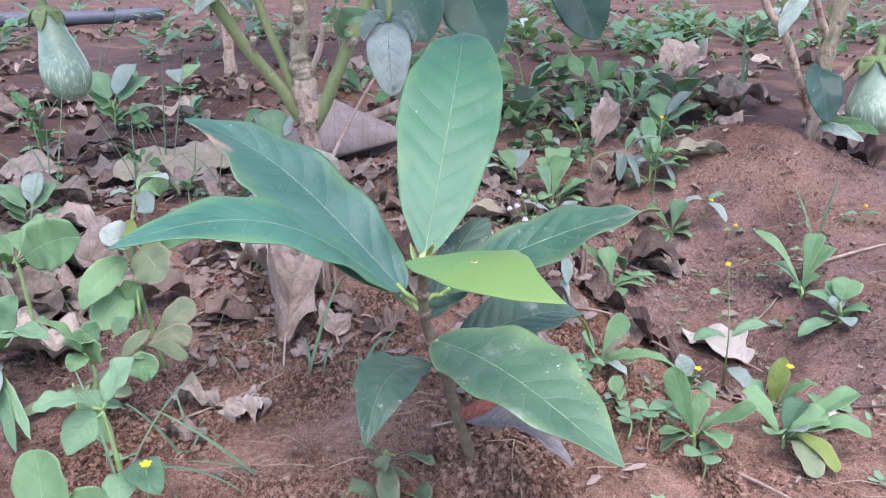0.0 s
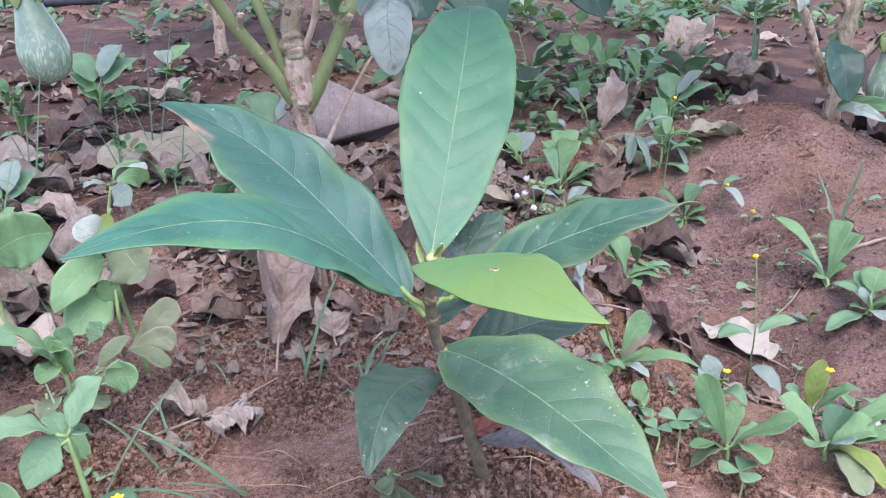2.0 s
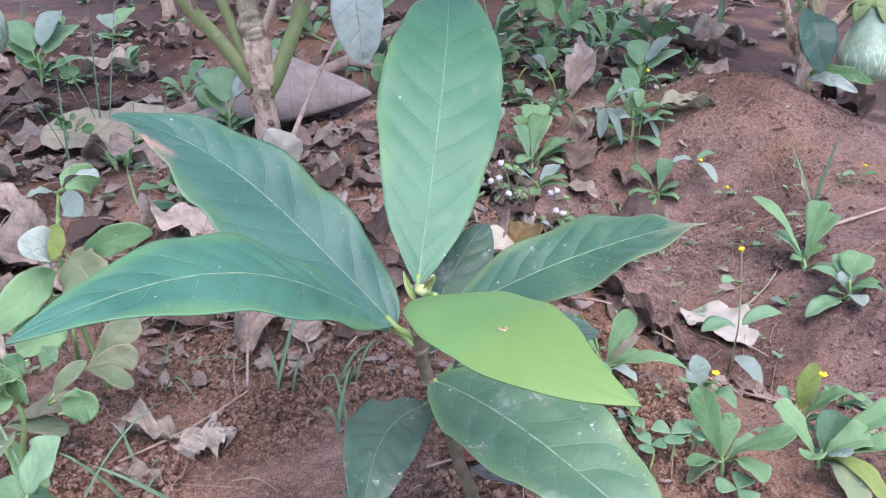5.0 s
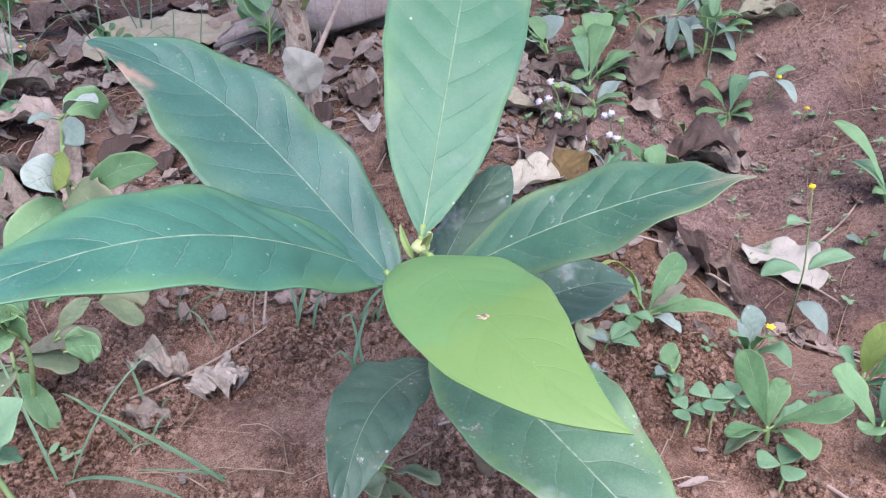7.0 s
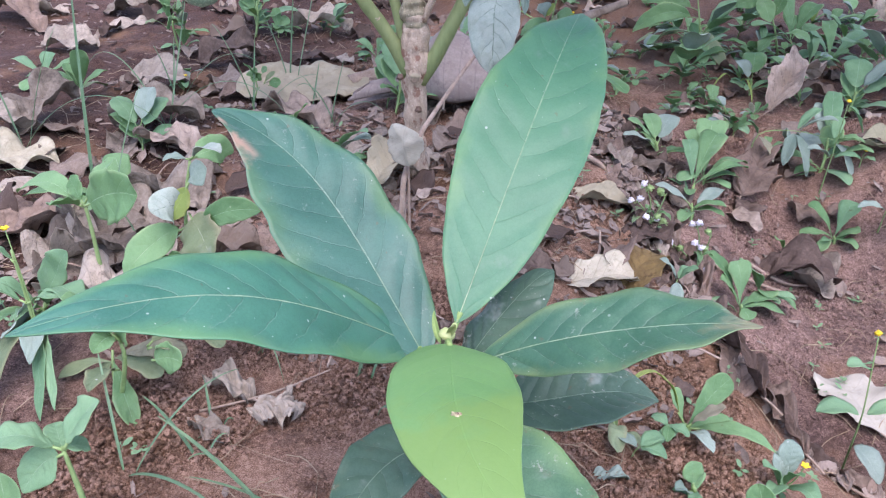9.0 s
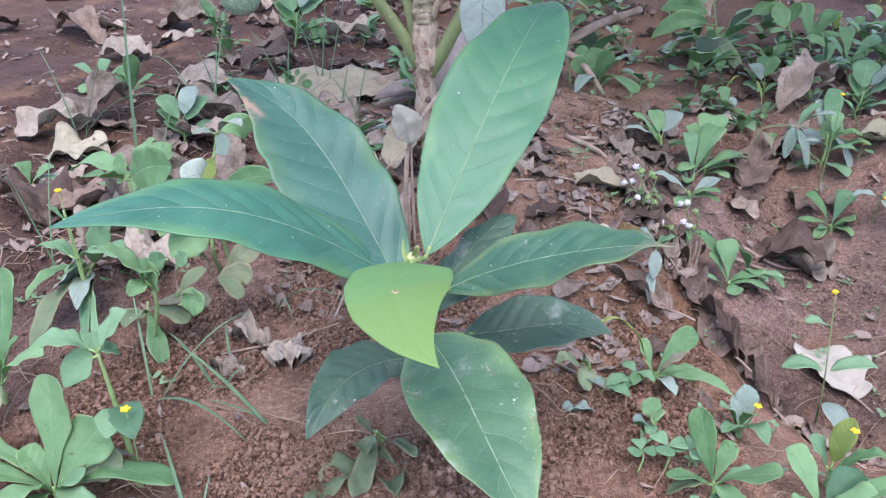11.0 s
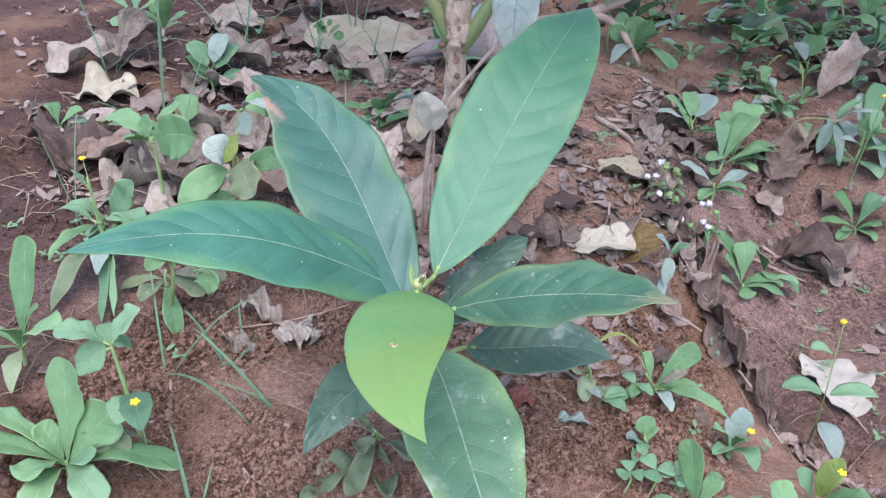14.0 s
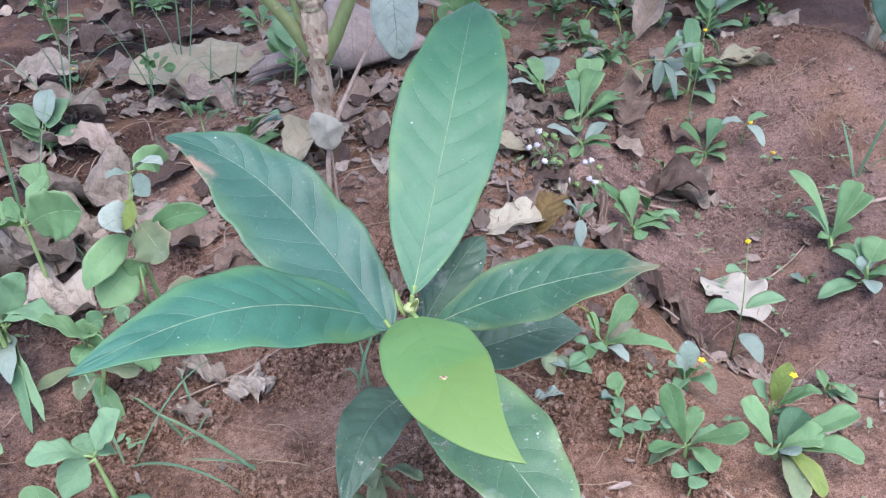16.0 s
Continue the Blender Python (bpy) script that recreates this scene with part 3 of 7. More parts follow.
def tube(points, radii, segs=8, origin=(0, 0, 0), rough=0.0, seed=0.0, steps=1):
    """A round, tapering stem through the points."""
    pts = np.array(points, float) - np.array(origin)
    rad = np.interp(np.linspace(0, 1, len(pts)), np.linspace(0, 1, len(radii)), radii)
    if steps > 1:
        t0, t1 = np.linspace(0, 1, len(pts)), np.linspace(0, 1, (len(pts) - 1) * steps + 1)
        fine = []
        for t in t1:
            i = min(int(t * (len(pts) - 1)), len(pts) - 2)
            h = t * (len(pts) - 1) - i
            p0, p1, p2, p3 = pts[max(i - 1, 0)], pts[i], pts[i + 1], pts[min(i + 2, len(pts) - 1)]
            fine.append(0.5 * (2 * p1 + (p2 - p0) * h + (2 * p0 - 5 * p1 + 4 * p2 - p3) * h * h + (3 * p1 - p0 - 3 * p2 + p3) * h ** 3))
        rad, pts = np.interp(t1, t0, rad), np.array(fine)
    T = unit(np.gradient(pts, axis=0))
    ref = np.array((0.0, 1.0, 0.1)) if abs(T[0][1]) < 0.8 else np.array((1.0, 0.0, 0.1))
    verts, faces = [], []
    for p, t, r in zip(pts, T, rad):
        x = unit(ref - (ref @ t) * t)
        y = np.cross(t, x)
        ref = x
        for i in range(segs):
            c = 2 * math.pi * i / segs
            k = 1.0
            if rough:
                q = Vector(p + r * (math.cos(c) * x + math.sin(c) * y)) * (1.2 / max(r, 0.002)) * 0.5
                k += rough * noise.noise(q + Vector((seed, 0, 0)))
            verts.append(p + r * k * (math.cos(c) * x + math.sin(c) * y))
    for j in range(len(pts) - 1):
        for i in range(segs):
            a, b = j * segs + i, j * segs + (i + 1) % segs
            faces.append((a, b, b + segs, a + segs))
    faces.append(tuple(range(segs))[::-1])
    faces.append(tuple(range((len(pts) - 1) * segs, len(pts) * segs)))
    return mesh_of("tube", verts, faces)


def lump(size, seed, subdiv=2, rough=0.35, scale=1.6):
    """A small uneven solid."""
    bm = bmesh.new()
    bmesh.ops.create_icosphere(bm, subdivisions=subdiv, radius=1.0)
    for v in bm.verts:
        v.co *= 1 + rough * noise.noise(v.co * scale + Vector((seed, seed * 0.7, 0)))
        v.co = Vector((v.co.x * size[0], v.co.y * size[1], v.co.z * size[2]))
    me = bpy.data.meshes.new("lump")
    bm.to_mesh(me)
    bm.free()
    me.polygons.foreach_set("use_smooth", [True] * len(me.polygons))
    return me


# ---- the ground: one sheet of red soil with the planting ridge, the furrow beside it and a heap behind ----
def smooth(a, b, v):
    v = min(1.0, max(0.0, (v - a) / (b - a)))
    return v * v * (3 - 2 * v)


def bell(x, y, cx, cy, sx, sy):
    return math.exp(-((x - cx) / sx) ** 2 - ((y - cy) / sy) ** 2)


def lie(x, y):
    z = -0.008 + 0.026 * bell(x, y, 0.03, 0.47, 0.11, 0.12)
    z += 0.062 * math.exp(-((x + 0.06) / 0.17) ** 2) * smooth(0.6, 0.8, y) * (1 - smooth(1.05, 1.5, y))
    z += 0.022 * smooth(0.7, 1.0, y) * smooth(-0.1, -0.3, x)
    z -= 0.065 * math.exp(-((x - 0.28) / 0.12) ** 2) * smooth(0.5, 0.72, y) * (1 - smooth(1.0, 1.25, y))
    z += 0.082 * bell(x, y, 0.43, 1.2, 0.14, 0.14)
    brink = 0.245 * math.exp(-(y - 0.68) / 0.2) if y > 0.4 else 1.0
    z -= 0.016 * smooth(brink - 0.008, brink + 0.010, x + 0.010 * noise.noise(Vector((x * 30, y * 30, 2.0)))) * smooth(0.60, 0.70, y) * (1 - smooth(1.1, 1.3, y)) * (1 - smooth(brink + 0.03, brink + 0.14, x))
    return z + 0.03 * smooth(1.2, 2.0, y)


def height(x, y):
    far = 1.0 + 2.0 * smooth(1.5, 5.0, math.hypot(x, y))
    p = Vector((x, y, 0.0))
    z = lie(x, y) + 0.010 * far * noise.noise(p * 5.0) + 0.0055 * noise.noise(p * 19.0) + 0.0028 * noise.noise(p * 43.0)
    rough = smooth(-0.35, 0.3, noise.noise(p * 11.0 + Vector((4, 0, 1.0))) + 0.6 * noise.noise(p * 34.0))
    rough *= 1.0 - 0.65 * smooth(0.16, 0.3, x)
    z += rough * (0.0100 * abs(noise.noise(p * 62.0)) ** 0.6 + 0.0075 * abs(noise.noise(p * 135.0 + Vector((0, 0, 4.0)))) ** 0.7 - 0.0055)
    z += 0.0008 * noise.noise(p * 75.0) + (0.0004 + 0.0022 * rough) * noise.noise(p * 190.0)
    return z


def spread(lo, hi, pitch, out):
    """Grid lines, close together between lo and hi and ever wider apart beyond."""
    v = list(np.arange(lo, hi, pitch))
    for at, end, way in ((-1, out[1], 1), (0, out[0], -1)):
        d = pitch
        while v[at] * way < end * way:
            d *= 1.018 if d < 0.012 else 1.12
            v.insert(len(v) if way > 0 else 0, v[at] + d * way)
    return v


gx, gy = spread(-0.34, 0.36, 0.0026, (-60, 60)), spread(0.33, 0.9, 0.0026, (-30, 90))
gverts = [(x, y, height(x, y)) for y in gy for x in gx]
nx = len(gx)
gfaces = [(j * nx + i, j * nx + i + 1, (j + 1) * nx + i + 1, (j + 1) * nx + i) for j in range(len(gy) - 1) for i in range(nx - 1)]
ground = new("ground", mesh_of("ground", gverts, gfaces))
ground.data.materials.append(SOIL)


def redness(x, y):
    brink = 0.245 * math.exp(-(y - 0.68) / 0.2) if y > 0.4 else 0.6
    on_ridge = (1 - smooth(brink - 0.03, brink + 0.05, x)) * smooth(-0.5, -0.1, x) + bell(x, y, 0.43, 1.2, 0.16, 0.16) + 0.8 * smooth(1.0, 1.3, y) * smooth(-0.6, -0.3, x) * (1 - smooth(0.2, 0.4, x))
    on_ridge = 0.5 + (on_ridge - 0.5) * (1 - smooth(1.0, 2.0, math.hypot(x, y - 0.8)))
    return min(1.0, max(0.0, on_ridge * 0.75 + 0.35 * noise.noise(Vector((x * 4, y * 4, 5.0)))))


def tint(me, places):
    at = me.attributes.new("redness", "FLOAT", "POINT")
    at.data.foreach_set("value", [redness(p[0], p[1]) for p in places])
    at = me.attributes.new("darkening", "FLOAT", "POINT")
    at.data.foreach_set("value", [soil_darkening(p[0], p[1]) for p in places])


def soil_darkening(x, y):
    """Darker soil away from the tended bed, in the foreground, at the right, and in patches."""
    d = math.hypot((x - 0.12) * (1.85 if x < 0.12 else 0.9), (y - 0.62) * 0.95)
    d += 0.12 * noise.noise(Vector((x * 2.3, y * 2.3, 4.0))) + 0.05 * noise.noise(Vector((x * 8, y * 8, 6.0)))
    # the foreground strip stands in for a bystander's shadow, put into the soil colour
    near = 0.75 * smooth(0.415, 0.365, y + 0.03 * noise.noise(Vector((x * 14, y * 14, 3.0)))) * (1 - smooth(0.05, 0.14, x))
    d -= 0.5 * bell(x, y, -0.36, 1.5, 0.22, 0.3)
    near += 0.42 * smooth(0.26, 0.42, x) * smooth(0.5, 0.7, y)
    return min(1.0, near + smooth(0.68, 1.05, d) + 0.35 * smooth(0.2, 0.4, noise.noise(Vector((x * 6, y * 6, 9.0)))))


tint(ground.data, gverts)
tagged(ground, "reddish brown garden soil, crumbly, with a low planting ridge", "soil", kind="structure")


# ---- the sapling ----
SX, SY = 0.029, 0.455
SZ = height(SX, SY)
sap = thing("sapling", SX, SY, SZ, "young avocado-like sapling with large glossy green leaves in red soil", "sapling")
SO = (SX, SY, SZ)
STEM = [(0.031, 0.453, SZ - 0.012), (0.028, 0.454, SZ + 0.012), (0.0205, 0.455, 0.05), (0.0165, 0.456, 0.07), (0.008, 0.459, 0.092), (0.0025, 0.458, 0.112), (0.0015, 0.452, 0.135), (0.004, 0.446, 0.157)]
part("stem", tube(STEM, (0.0042, 0.0038, 0.0035, 0.0034, 0.0033, 0.0031, 0.0030, 0.0027), 12, SO, 0.2, 2.0, 5), SAP_STEM, sap, "thin greenish brown woody stem")
for i, (h, zz) in enumerate(((0.0, 0.078), (0.006, 0.098), (0.0, 0.118), (0.0, 0.132))):
    at = [np.interp(zz, [q[2] for q in STEM], [q[c] for q in STEM]) for c in (0, 1)]
    part("node", lump((0.0042, 0.0042, 0.003), i * 2.0, 3, 0.5), SAP_STEM, sap).location = (at[0] - SX, at[1] - SY, zz - SZ)
part("bud", blade([(0.004, 0.446, 0.155), (0.006, 0.442, 0.162), (0.010, 0.440, 0.168), (0.008, 0.438, 0.168)], 0.0026, 0.6, 0.7, (0, -1, 0.3), f=0.9, g=0.9, nu=4, nv=10, thick=0.0012, origin=SO), BUD, sap, "pale yellowish unfolding bud")
part("bud", lump((0.0038, 0.0034, 0.0028), 5.0, 2), BUD, sap).location = (0.004 - SX, 0.444 - SY, 0.158 - SZ)
part("bud", blade([(0.001, 0.447, 0.15), (-0.002, 0.448, 0.154), (-0.004, 0.450, 0.159), (-0.005, 0.452, 0.164)], 0.0018, 0.6, 0.8, (0, -1, 0.3), f=0.6, g=0.6, nu=3, nv=10, thick=0.0006, origin=SO), SAP_PETIOLE, sap, "narrow green bud scale")


def sap_leaf(P, W, a, b, r0, r1, f, k, g, node, material, label, up=(0, 0, 1), pucker=0.0013, wave=0.0018, rib=RIB, seed=0.0, veins=9, camber=0.0, waves=4, rag=0.045):
    P = np.array(P)
    lf = part("leaf", blade(P, W, a, b, up, r0, r1, f, g, k, 14, 110, 0.0005, pucker, veins, wave, waves, 0.0006, 22.0, seed, SO, rag, camber=camber, pin=True), material, sap, label)
    s = np.linspace(0.0, 0.97, 22)
    T = unit(slope(P, s))
    side = unit(np.cross(np.broadcast_to(np.array(up, float), T.shape), T))
    N = np.cross(T, side)
    r = (r0 + (r1 - r0) * s)[:, None]
    N2 = -side * np.sin(r) + N * np.cos(r)
    line = bezier(P, s) + 0.0001 * N2
    if rib:
        part("midrib", tube(line, (0.00034, 0.00015, 0.00011, 0.00007), 6, SO), rib, lf, "pale raised midrib")
    nd = np.array(node)
    part("petiole", tube([nd, nd * 0.6 + P[0] * 0.4 + (0, 0, 0.002), P[0] - T[0] * 0.002, P[0] + T[0] * 0.006], (0.0019, 0.0015, 0.0014), 8, SO, 0.05, seed, 4), SAP_PETIOLE, lf, "short green petiole")
    return lf


sap_leaf([(-0.0103, 0.4585, 0.1313), (-0.0675, 0.4979, 0.1785), (-0.1017, 0.5318, 0.2018), (-0.1485, 0.5117, 0.2217)], 0.035, 0.52, 0.748, -0.03, -0.213, 0.164, 0.192, 0.186, (0.002, 0.458, 0.118), SAP_BURN, "dark green leaf with a scorched brown patch near the tip", seed=1.0)
sap_leaf([(-0.0138, 0.4876, 0.1129), (-0.0469, 0.4078, 0.1892), (-0.0648, 0.3781, 0.2159), (-0.1145, 0.3245, 0.2081)], 0.026, 0.801, 0.944, -0.435, 0.117, -0.223, 0.029, 0.275, (0.002, 0.458, 0.114), SAP_DARK, "long dark green drooping leaf", wave=0.0010, seed=2.7, veins=10, rib=RIB_PALE, rag=0.02)
sap_leaf([(0.0007, 0.4728, 0.1449), (0.0099, 0.5188, 0.1918), (0.0227, 0.5775, 0.2616), (0.0202, 0.6735, 0.2569)], 0.033, 0.848, 0.835, 0.122, -0.007, 0.038, 0.011, 0.028, (0.0035, 0.447, 0.15), SAP_MID, "upright mid-green leaf with pale veins", up=(0, -1, 0.3), seed=4.4, veins=12, rib=RIB_PALE)
sap_leaf([(0.0122, 0.4709, 0.1245), (0.0572, 0.4656, 0.1625), (0.1237, 0.4603, 0.1835), (0.1353, 0.4669, 0.1783)], 0.024, 0.92, 0.913, 0.904, -0.552, 0.119, -0.032, 0.087, (0.002, 0.454, 0.126), SAP_WORN, "dark green leaf with a browned tip", seed=6.1, veins=11, rib=RIB_PALE)
sap_leaf([(0.008, 0.4329, 0.1615), (0.0251, 0.3773, 0.1913), (0.0335, 0.3283, 0.1985), (0.0677, 0.3115, 0.1915)], 0.0238, 0.56, 1.06, -0.142, 0.183, 0.20, 0.02, -0.02, (0.004, 0.446, 0.15), SAP_YOUNG, "young yellow-green leaf folded downwards with a chewed hole", rib=None, pucker=0.0003, camber=0.14, seed=7.8, wave=0.0004, rag=0.014)
sap_leaf([(0.019, 0.4928, 0.083), (0.0528, 0.4948, 0.0912), (0.0781, 0.518, 0.0982), (0.1051, 0.5237, 0.0849)], 0.027, 0.744, 0.814, 0.276, -0.13, 0.228, -0.057, 0.214, (0.008, 0.459, 0.09), SAP_DULL, "dull bluish dark green lower leaf", seed=9.5, wave=0.0008, rag=0.025)
sap_leaf([(0.006, 0.4607, 0.098), (0.0425, 0.4142, 0.1154), (0.0687, 0.3694, 0.1116), (0.1012, 0.34, 0.0967)], 0.031, 0.855, 1.026, 0.305, -0.139, 0.24, -0.009, 0.225, (0.006, 0.459, 0.096), SAP_PATCH, "large lower leaf, dark green with yellowing margins", seed=11.2, rib=RIB_PALE)
sap_leaf([(0.006, 0.4646, 0.0798), (-0.0164, 0.4272, 0.1007), (-0.0195, 0.3939, 0.1093), (-0.0222, 0.3655, 0.0874)], 0.018, 0.769, 1.001, 0.066, -0.481, 0.261, 0.025, 0.298, (0.0125, 0.457, 0.08), SAP_DULL, "small dull dark lower leaf with dust marks", seed=12.9)
sap_leaf([(0.0005, 0.4801, 0.1066), (0.0027, 0.4734, 0.1133), (0.0251, 0.5025, 0.1591), (0.0389, 0.5266, 0.154)], 0.017, 0.739, 0.845, -0.028, 0.082, -0.045, -0.185, -0.166, (0.003, 0.46, 0.108), SAP_DULL, "dark leaf in shade behind the others", seed=14.6)

# a dried leaf hangs below the big lower one, and a reddish one lies at the foot
part("leaf", blade([(0.026, 0.453, 0.045), (0.045, 0.44, 0.062), (0.068, 0.422, 0.066), (0.086, 0.400, 0.052)], 0.013, 0.8, 0.9, f=0.35, g=0.5, nu=6, nv=26, crumple=0.004, scale=40, seed=4, origin=SO), SAP_DEAD, sap, "withered greyish leaf hanging limp")


# ---- weeds ----
def leaf_part(owner, P, w, a, b, material, origin, seed, label="", f=0.3, nu=3, nv=11, wave=0.0008, crumple=0.0006):
    return part("leaf", blade(P, w, a, b, f=f, g=f, nu=nu, nv=nv, thick=0.00035, wave=wave, waves=2, pucker=0.0013, veins=6, crumple=crumple, scale=45, seed=seed, origin=origin, ragged=0.13), material, owner, label)


weed_count = 0


def weed(kind, x, y, leaves):
    """A small weed: obo = spoon-shaped leaves from a short stalk, ova = pointed oval leaves on thin branches, wilt = limp leaves lying down."""
    global weed_count
    weed_count += 1
    rnd = random.Random(weed_count * 7)
    z = height(x, y)
    names = {"obo": ("rosette_weed", "fresh light green weed with spoon-shaped leaves in soil"),
             "ova": ("leafy_weed", "small green weed with pointed oval leaves in soil"),
             "wilt": ("wilted_weed", "wilted limp greyish green weed lying on soil")}
    w0 = thing(names[kind][0], x, y, z, names[kind][1], "weed", "weeds")
    O = (x, y, z)
    top = max(l[2] for l in leaves)
    hub = np.array((x, y, z)) + (np.mean([l[0] for l in leaves]) * 0.25, np.mean([l[1] for l in leaves]) * 0.25, top * (0.18 if kind == "obo" else 0.5 if kind == "ova" else 0.85))
    base = np.array((x, y, z - 0.004))
    part("stem", tube([base, base * 0.5 + hub * 0.5 + (0.002, 0, 0), hub], (0.0022, 0.0018, 0.0011), 7, O, 0.05, weed_count, 4), WEED_STEM, w0)
    for n, (dx, dy, dz, hw) in enumerate(leaves):
        tip = np.array((x + dx, y + dy, z + dz))
        tip[2] = max(tip[2], height(tip[0], tip[1]) + 0.002)
        if kind == "obo":
            p0 = base * 0.3 + hub * 0.7
        else:
            q = min(0.95, max(0.15, (dz / max(top, 1e-3)) * 0.8))
            p0 = base * (1 - q) + hub * q
        d = tip - p0
        L = np.linalg.norm(d)
        rise = np.array((0, 0, (0.22 if kind != "wilt" else 0.05) * L))
        P = [p0, p0 + d * 0.33 + rise, p0 + d * 0.72 + rise * 0.9, tip]
        mat = (WEED_BRIGHT if rnd.random() < 0.75 else WEED_GREEN) if kind == "obo" else rnd.choice((WEED_GREEN, WEED_GREEN, WEED_BRIGHT, WEED_BRIGHT, WEED_GREY)) if kind == "ova" else WEED_LIMP
        a, b = (1.7, 0.55) if kind == "obo" else (0.8, 0.75) if kind == "ova" else (1.0, 0.8)
        if kind != "obo":
            root = p0
            p0 = p0 + d * 0.18 + rise * 0.4
            part("stalk", tube([root, root * 0.5 + p0 * 0.5 + (0, 0, 0.001), p0 + d * 0.04], (0.0009, 0.0006), 5, O), WEED_STEM, w0)
            P[0] = p0
            P[1] = p0 * 0.55 + P[2] * 0.45
        leaf_part(w0, P, hw * (0.98 if kind == "obo" else 0.95 if kind == "wilt" else 1.2), a, b, mat, O, rnd.random() * 50, crumple=0.0014 if kind != "wilt" else 0.008, f=rnd.uniform(0.02, 0.32), nu=4, nv=18)
    for n in range({"obo": 2, "ova": 3, "wilt": 0}.get(kind, 5)):
        t, L = rnd.uniform(0, 6.28), rnd.uniform(0.35, 0.7) * max(math.hypot(l[0], l[1], l[2]) for l in leaves)
        q = rnd.uniform(0.2, 0.8) if kind != "obo" else 0.3
        p0 = base * (1 - q) + hub * q
        tip = p0 + np.array((math.cos(t), math.sin(t), rnd.uniform(0.1, 0.5))) * min(L, 0.035)
        tip[2] = max(tip[2], height(tip[0], tip[1]) + 0.002)
        d = tip - p0
        rise = np.array((0, 0, 0.2 * np.linalg.norm(d)))
        leaf_part(w0, [p0, p0 + d * 0.33 + rise, p0 + d * 0.72 + rise, tip], np.linalg.norm(d) * rnd.uniform(0.17, 0.26), 1.1 if kind == "obo" else 0.8, 0.6, rnd.choice((WEED_GREEN, WEED_BRIGHT)), O, rnd.random() * 50)
    return w0


weed('obo', 0.182, 0.847, [(-0.038, 0.022, 0.048, 0.0081), (-0.010, 0.019, 0.046, 0.0130), (0.034, 0.036, 0.004, 0.0112), (0.043, 0.019, -0.003, 0.0093), (0.010, -0.010, 0.001, 0.0093), (-0.023, 0.001, 0.033, 0.0105)])
weed('obo', 0.293, 1.057, [(-0.034, 0.013, 0.038, 0.0114), (0.013, 0.019, 0.045, 0.0122), (0.023, -0.006, 0.021, 0.0107), (-0.038, -0.011, 0.008, 0.0099), (0.023, -0.014, 0.003, 0.0091), (-0.017, -0.021, -0.004, 0.0076)])
weed('obo', 0.242, 1.037, [(-0.015, -0.017, 0.020, 0.0067), (0.012, -0.007, 0.004, 0.0067), (-0.004, -0.028, 0.002, 0.0056)])
weed('obo', 0.138, 1.058, [(0.001, 0.051, 0.062, 0.0193), (-0.026, 0.027, 0.054, 0.0119), (0.047, 0.056, 0.014, 0.0111), (0.041, 0.036, 0.002, 0.0111), (-0.026, -0.032, 0.014, 0.0096)])
weed('ova', 0.084, 1.076, [(0.009, 0.062, 0.038, 0.0120), (-0.041, -0.000, 0.046, 0.0105), (-0.020, 0.052, 0.039, 0.0090), (0.008, -0.000, 0.015, 0.0112), (-0.041, -0.036, 0.038, 0.0082)])
weed('obo', 0.381, 0.831, [(-0.029, 0.085, 0.048, 0.0096), (0.024, 0.042, 0.060, 0.0115), (-0.014, 0.055, 0.020, 0.0109), (0.040, 0.040, 0.045, 0.0103), (-0.010, 0.013, 0.009, 0.0077), (0.023, 0.015, 0.022, 0.0077)])
weed('ova', 0.396, 0.772, [(-0.046, -0.020, -0.008, 0.0085), (0.014, 0.021, 0.039, 0.0127), (0.000, 0.036, 0.029, 0.0079), (-0.019, -0.000, 0.008, 0.0067), (-0.003, -0.032, 0.011, 0.0073), (-0.004, 0.012, 0.024, 0.0085)])
weed('ova', 0.352, 0.794, [(-0.015, 0.009, 0.002, 0.0055), (0.005, -0.007, 0.013, 0.0049)])
weed('ova', 0.319, 0.621, [(0.007, 0.039, -0.008, 0.0042), (0.004, -0.020, 0.020, 0.0047)])
weed('obo', -0.403, 0.761, [(-0.044, -0.040, 0.015, 0.0144), (-0.042, 0.026, 0.052, 0.0131), (-0.016, -0.018, 0.036, 0.0229), (-0.113, -0.029, 0.016, 0.0111), (-0.065, -0.027, 0.019, 0.0098)])
weed('obo', -0.762, 1.055, [(-0.047, -0.002, 0.029, 0.0119), (-0.007, 0.024, 0.035, 0.0109), (0.033, 0.042, 0.025, 0.0119), (0.007, -0.026, 0.016, 0.0109), (0.015, -0.059, -0.002, 0.0109)])
weed('obo', -0.586, 0.732, [(-0.010, -0.024, 0.018, 0.0089), (-0.017, 0.008, 0.028, 0.0089), (0.013, 0.024, 0.021, 0.0089), (0.023, -0.039, 0.007, 0.0074)])
weed('obo', -0.366, 1.317, [(-0.034, 0.015, 0.024, 0.0117), (0.021, 0.069, 0.040, 0.0126), (0.037, 0.014, 0.016, 0.0117), (-0.004, 0.056, 0.022, 0.0099)])
weed('obo', 0.289, 1.724, [(-0.034, 0.047, 0.083, 0.0192), (0.030, 0.046, 0.072, 0.0204), (-0.080, -0.035, 0.039, 0.0180), (-0.017, 0.030, 0.051, 0.0156), (-0.057, -0.041, 0.013, 0.0180)])
weed('obo', 0.340, 1.633, [(0.058, 0.044, 0.052, 0.0194), (-0.040, 0.013, 0.051, 0.0171), (0.025, 0.007, 0.031, 0.0160), (-0.056, -0.039, 0.018, 0.0182), (-0.010, 0.063, 0.065, 0.0137)])
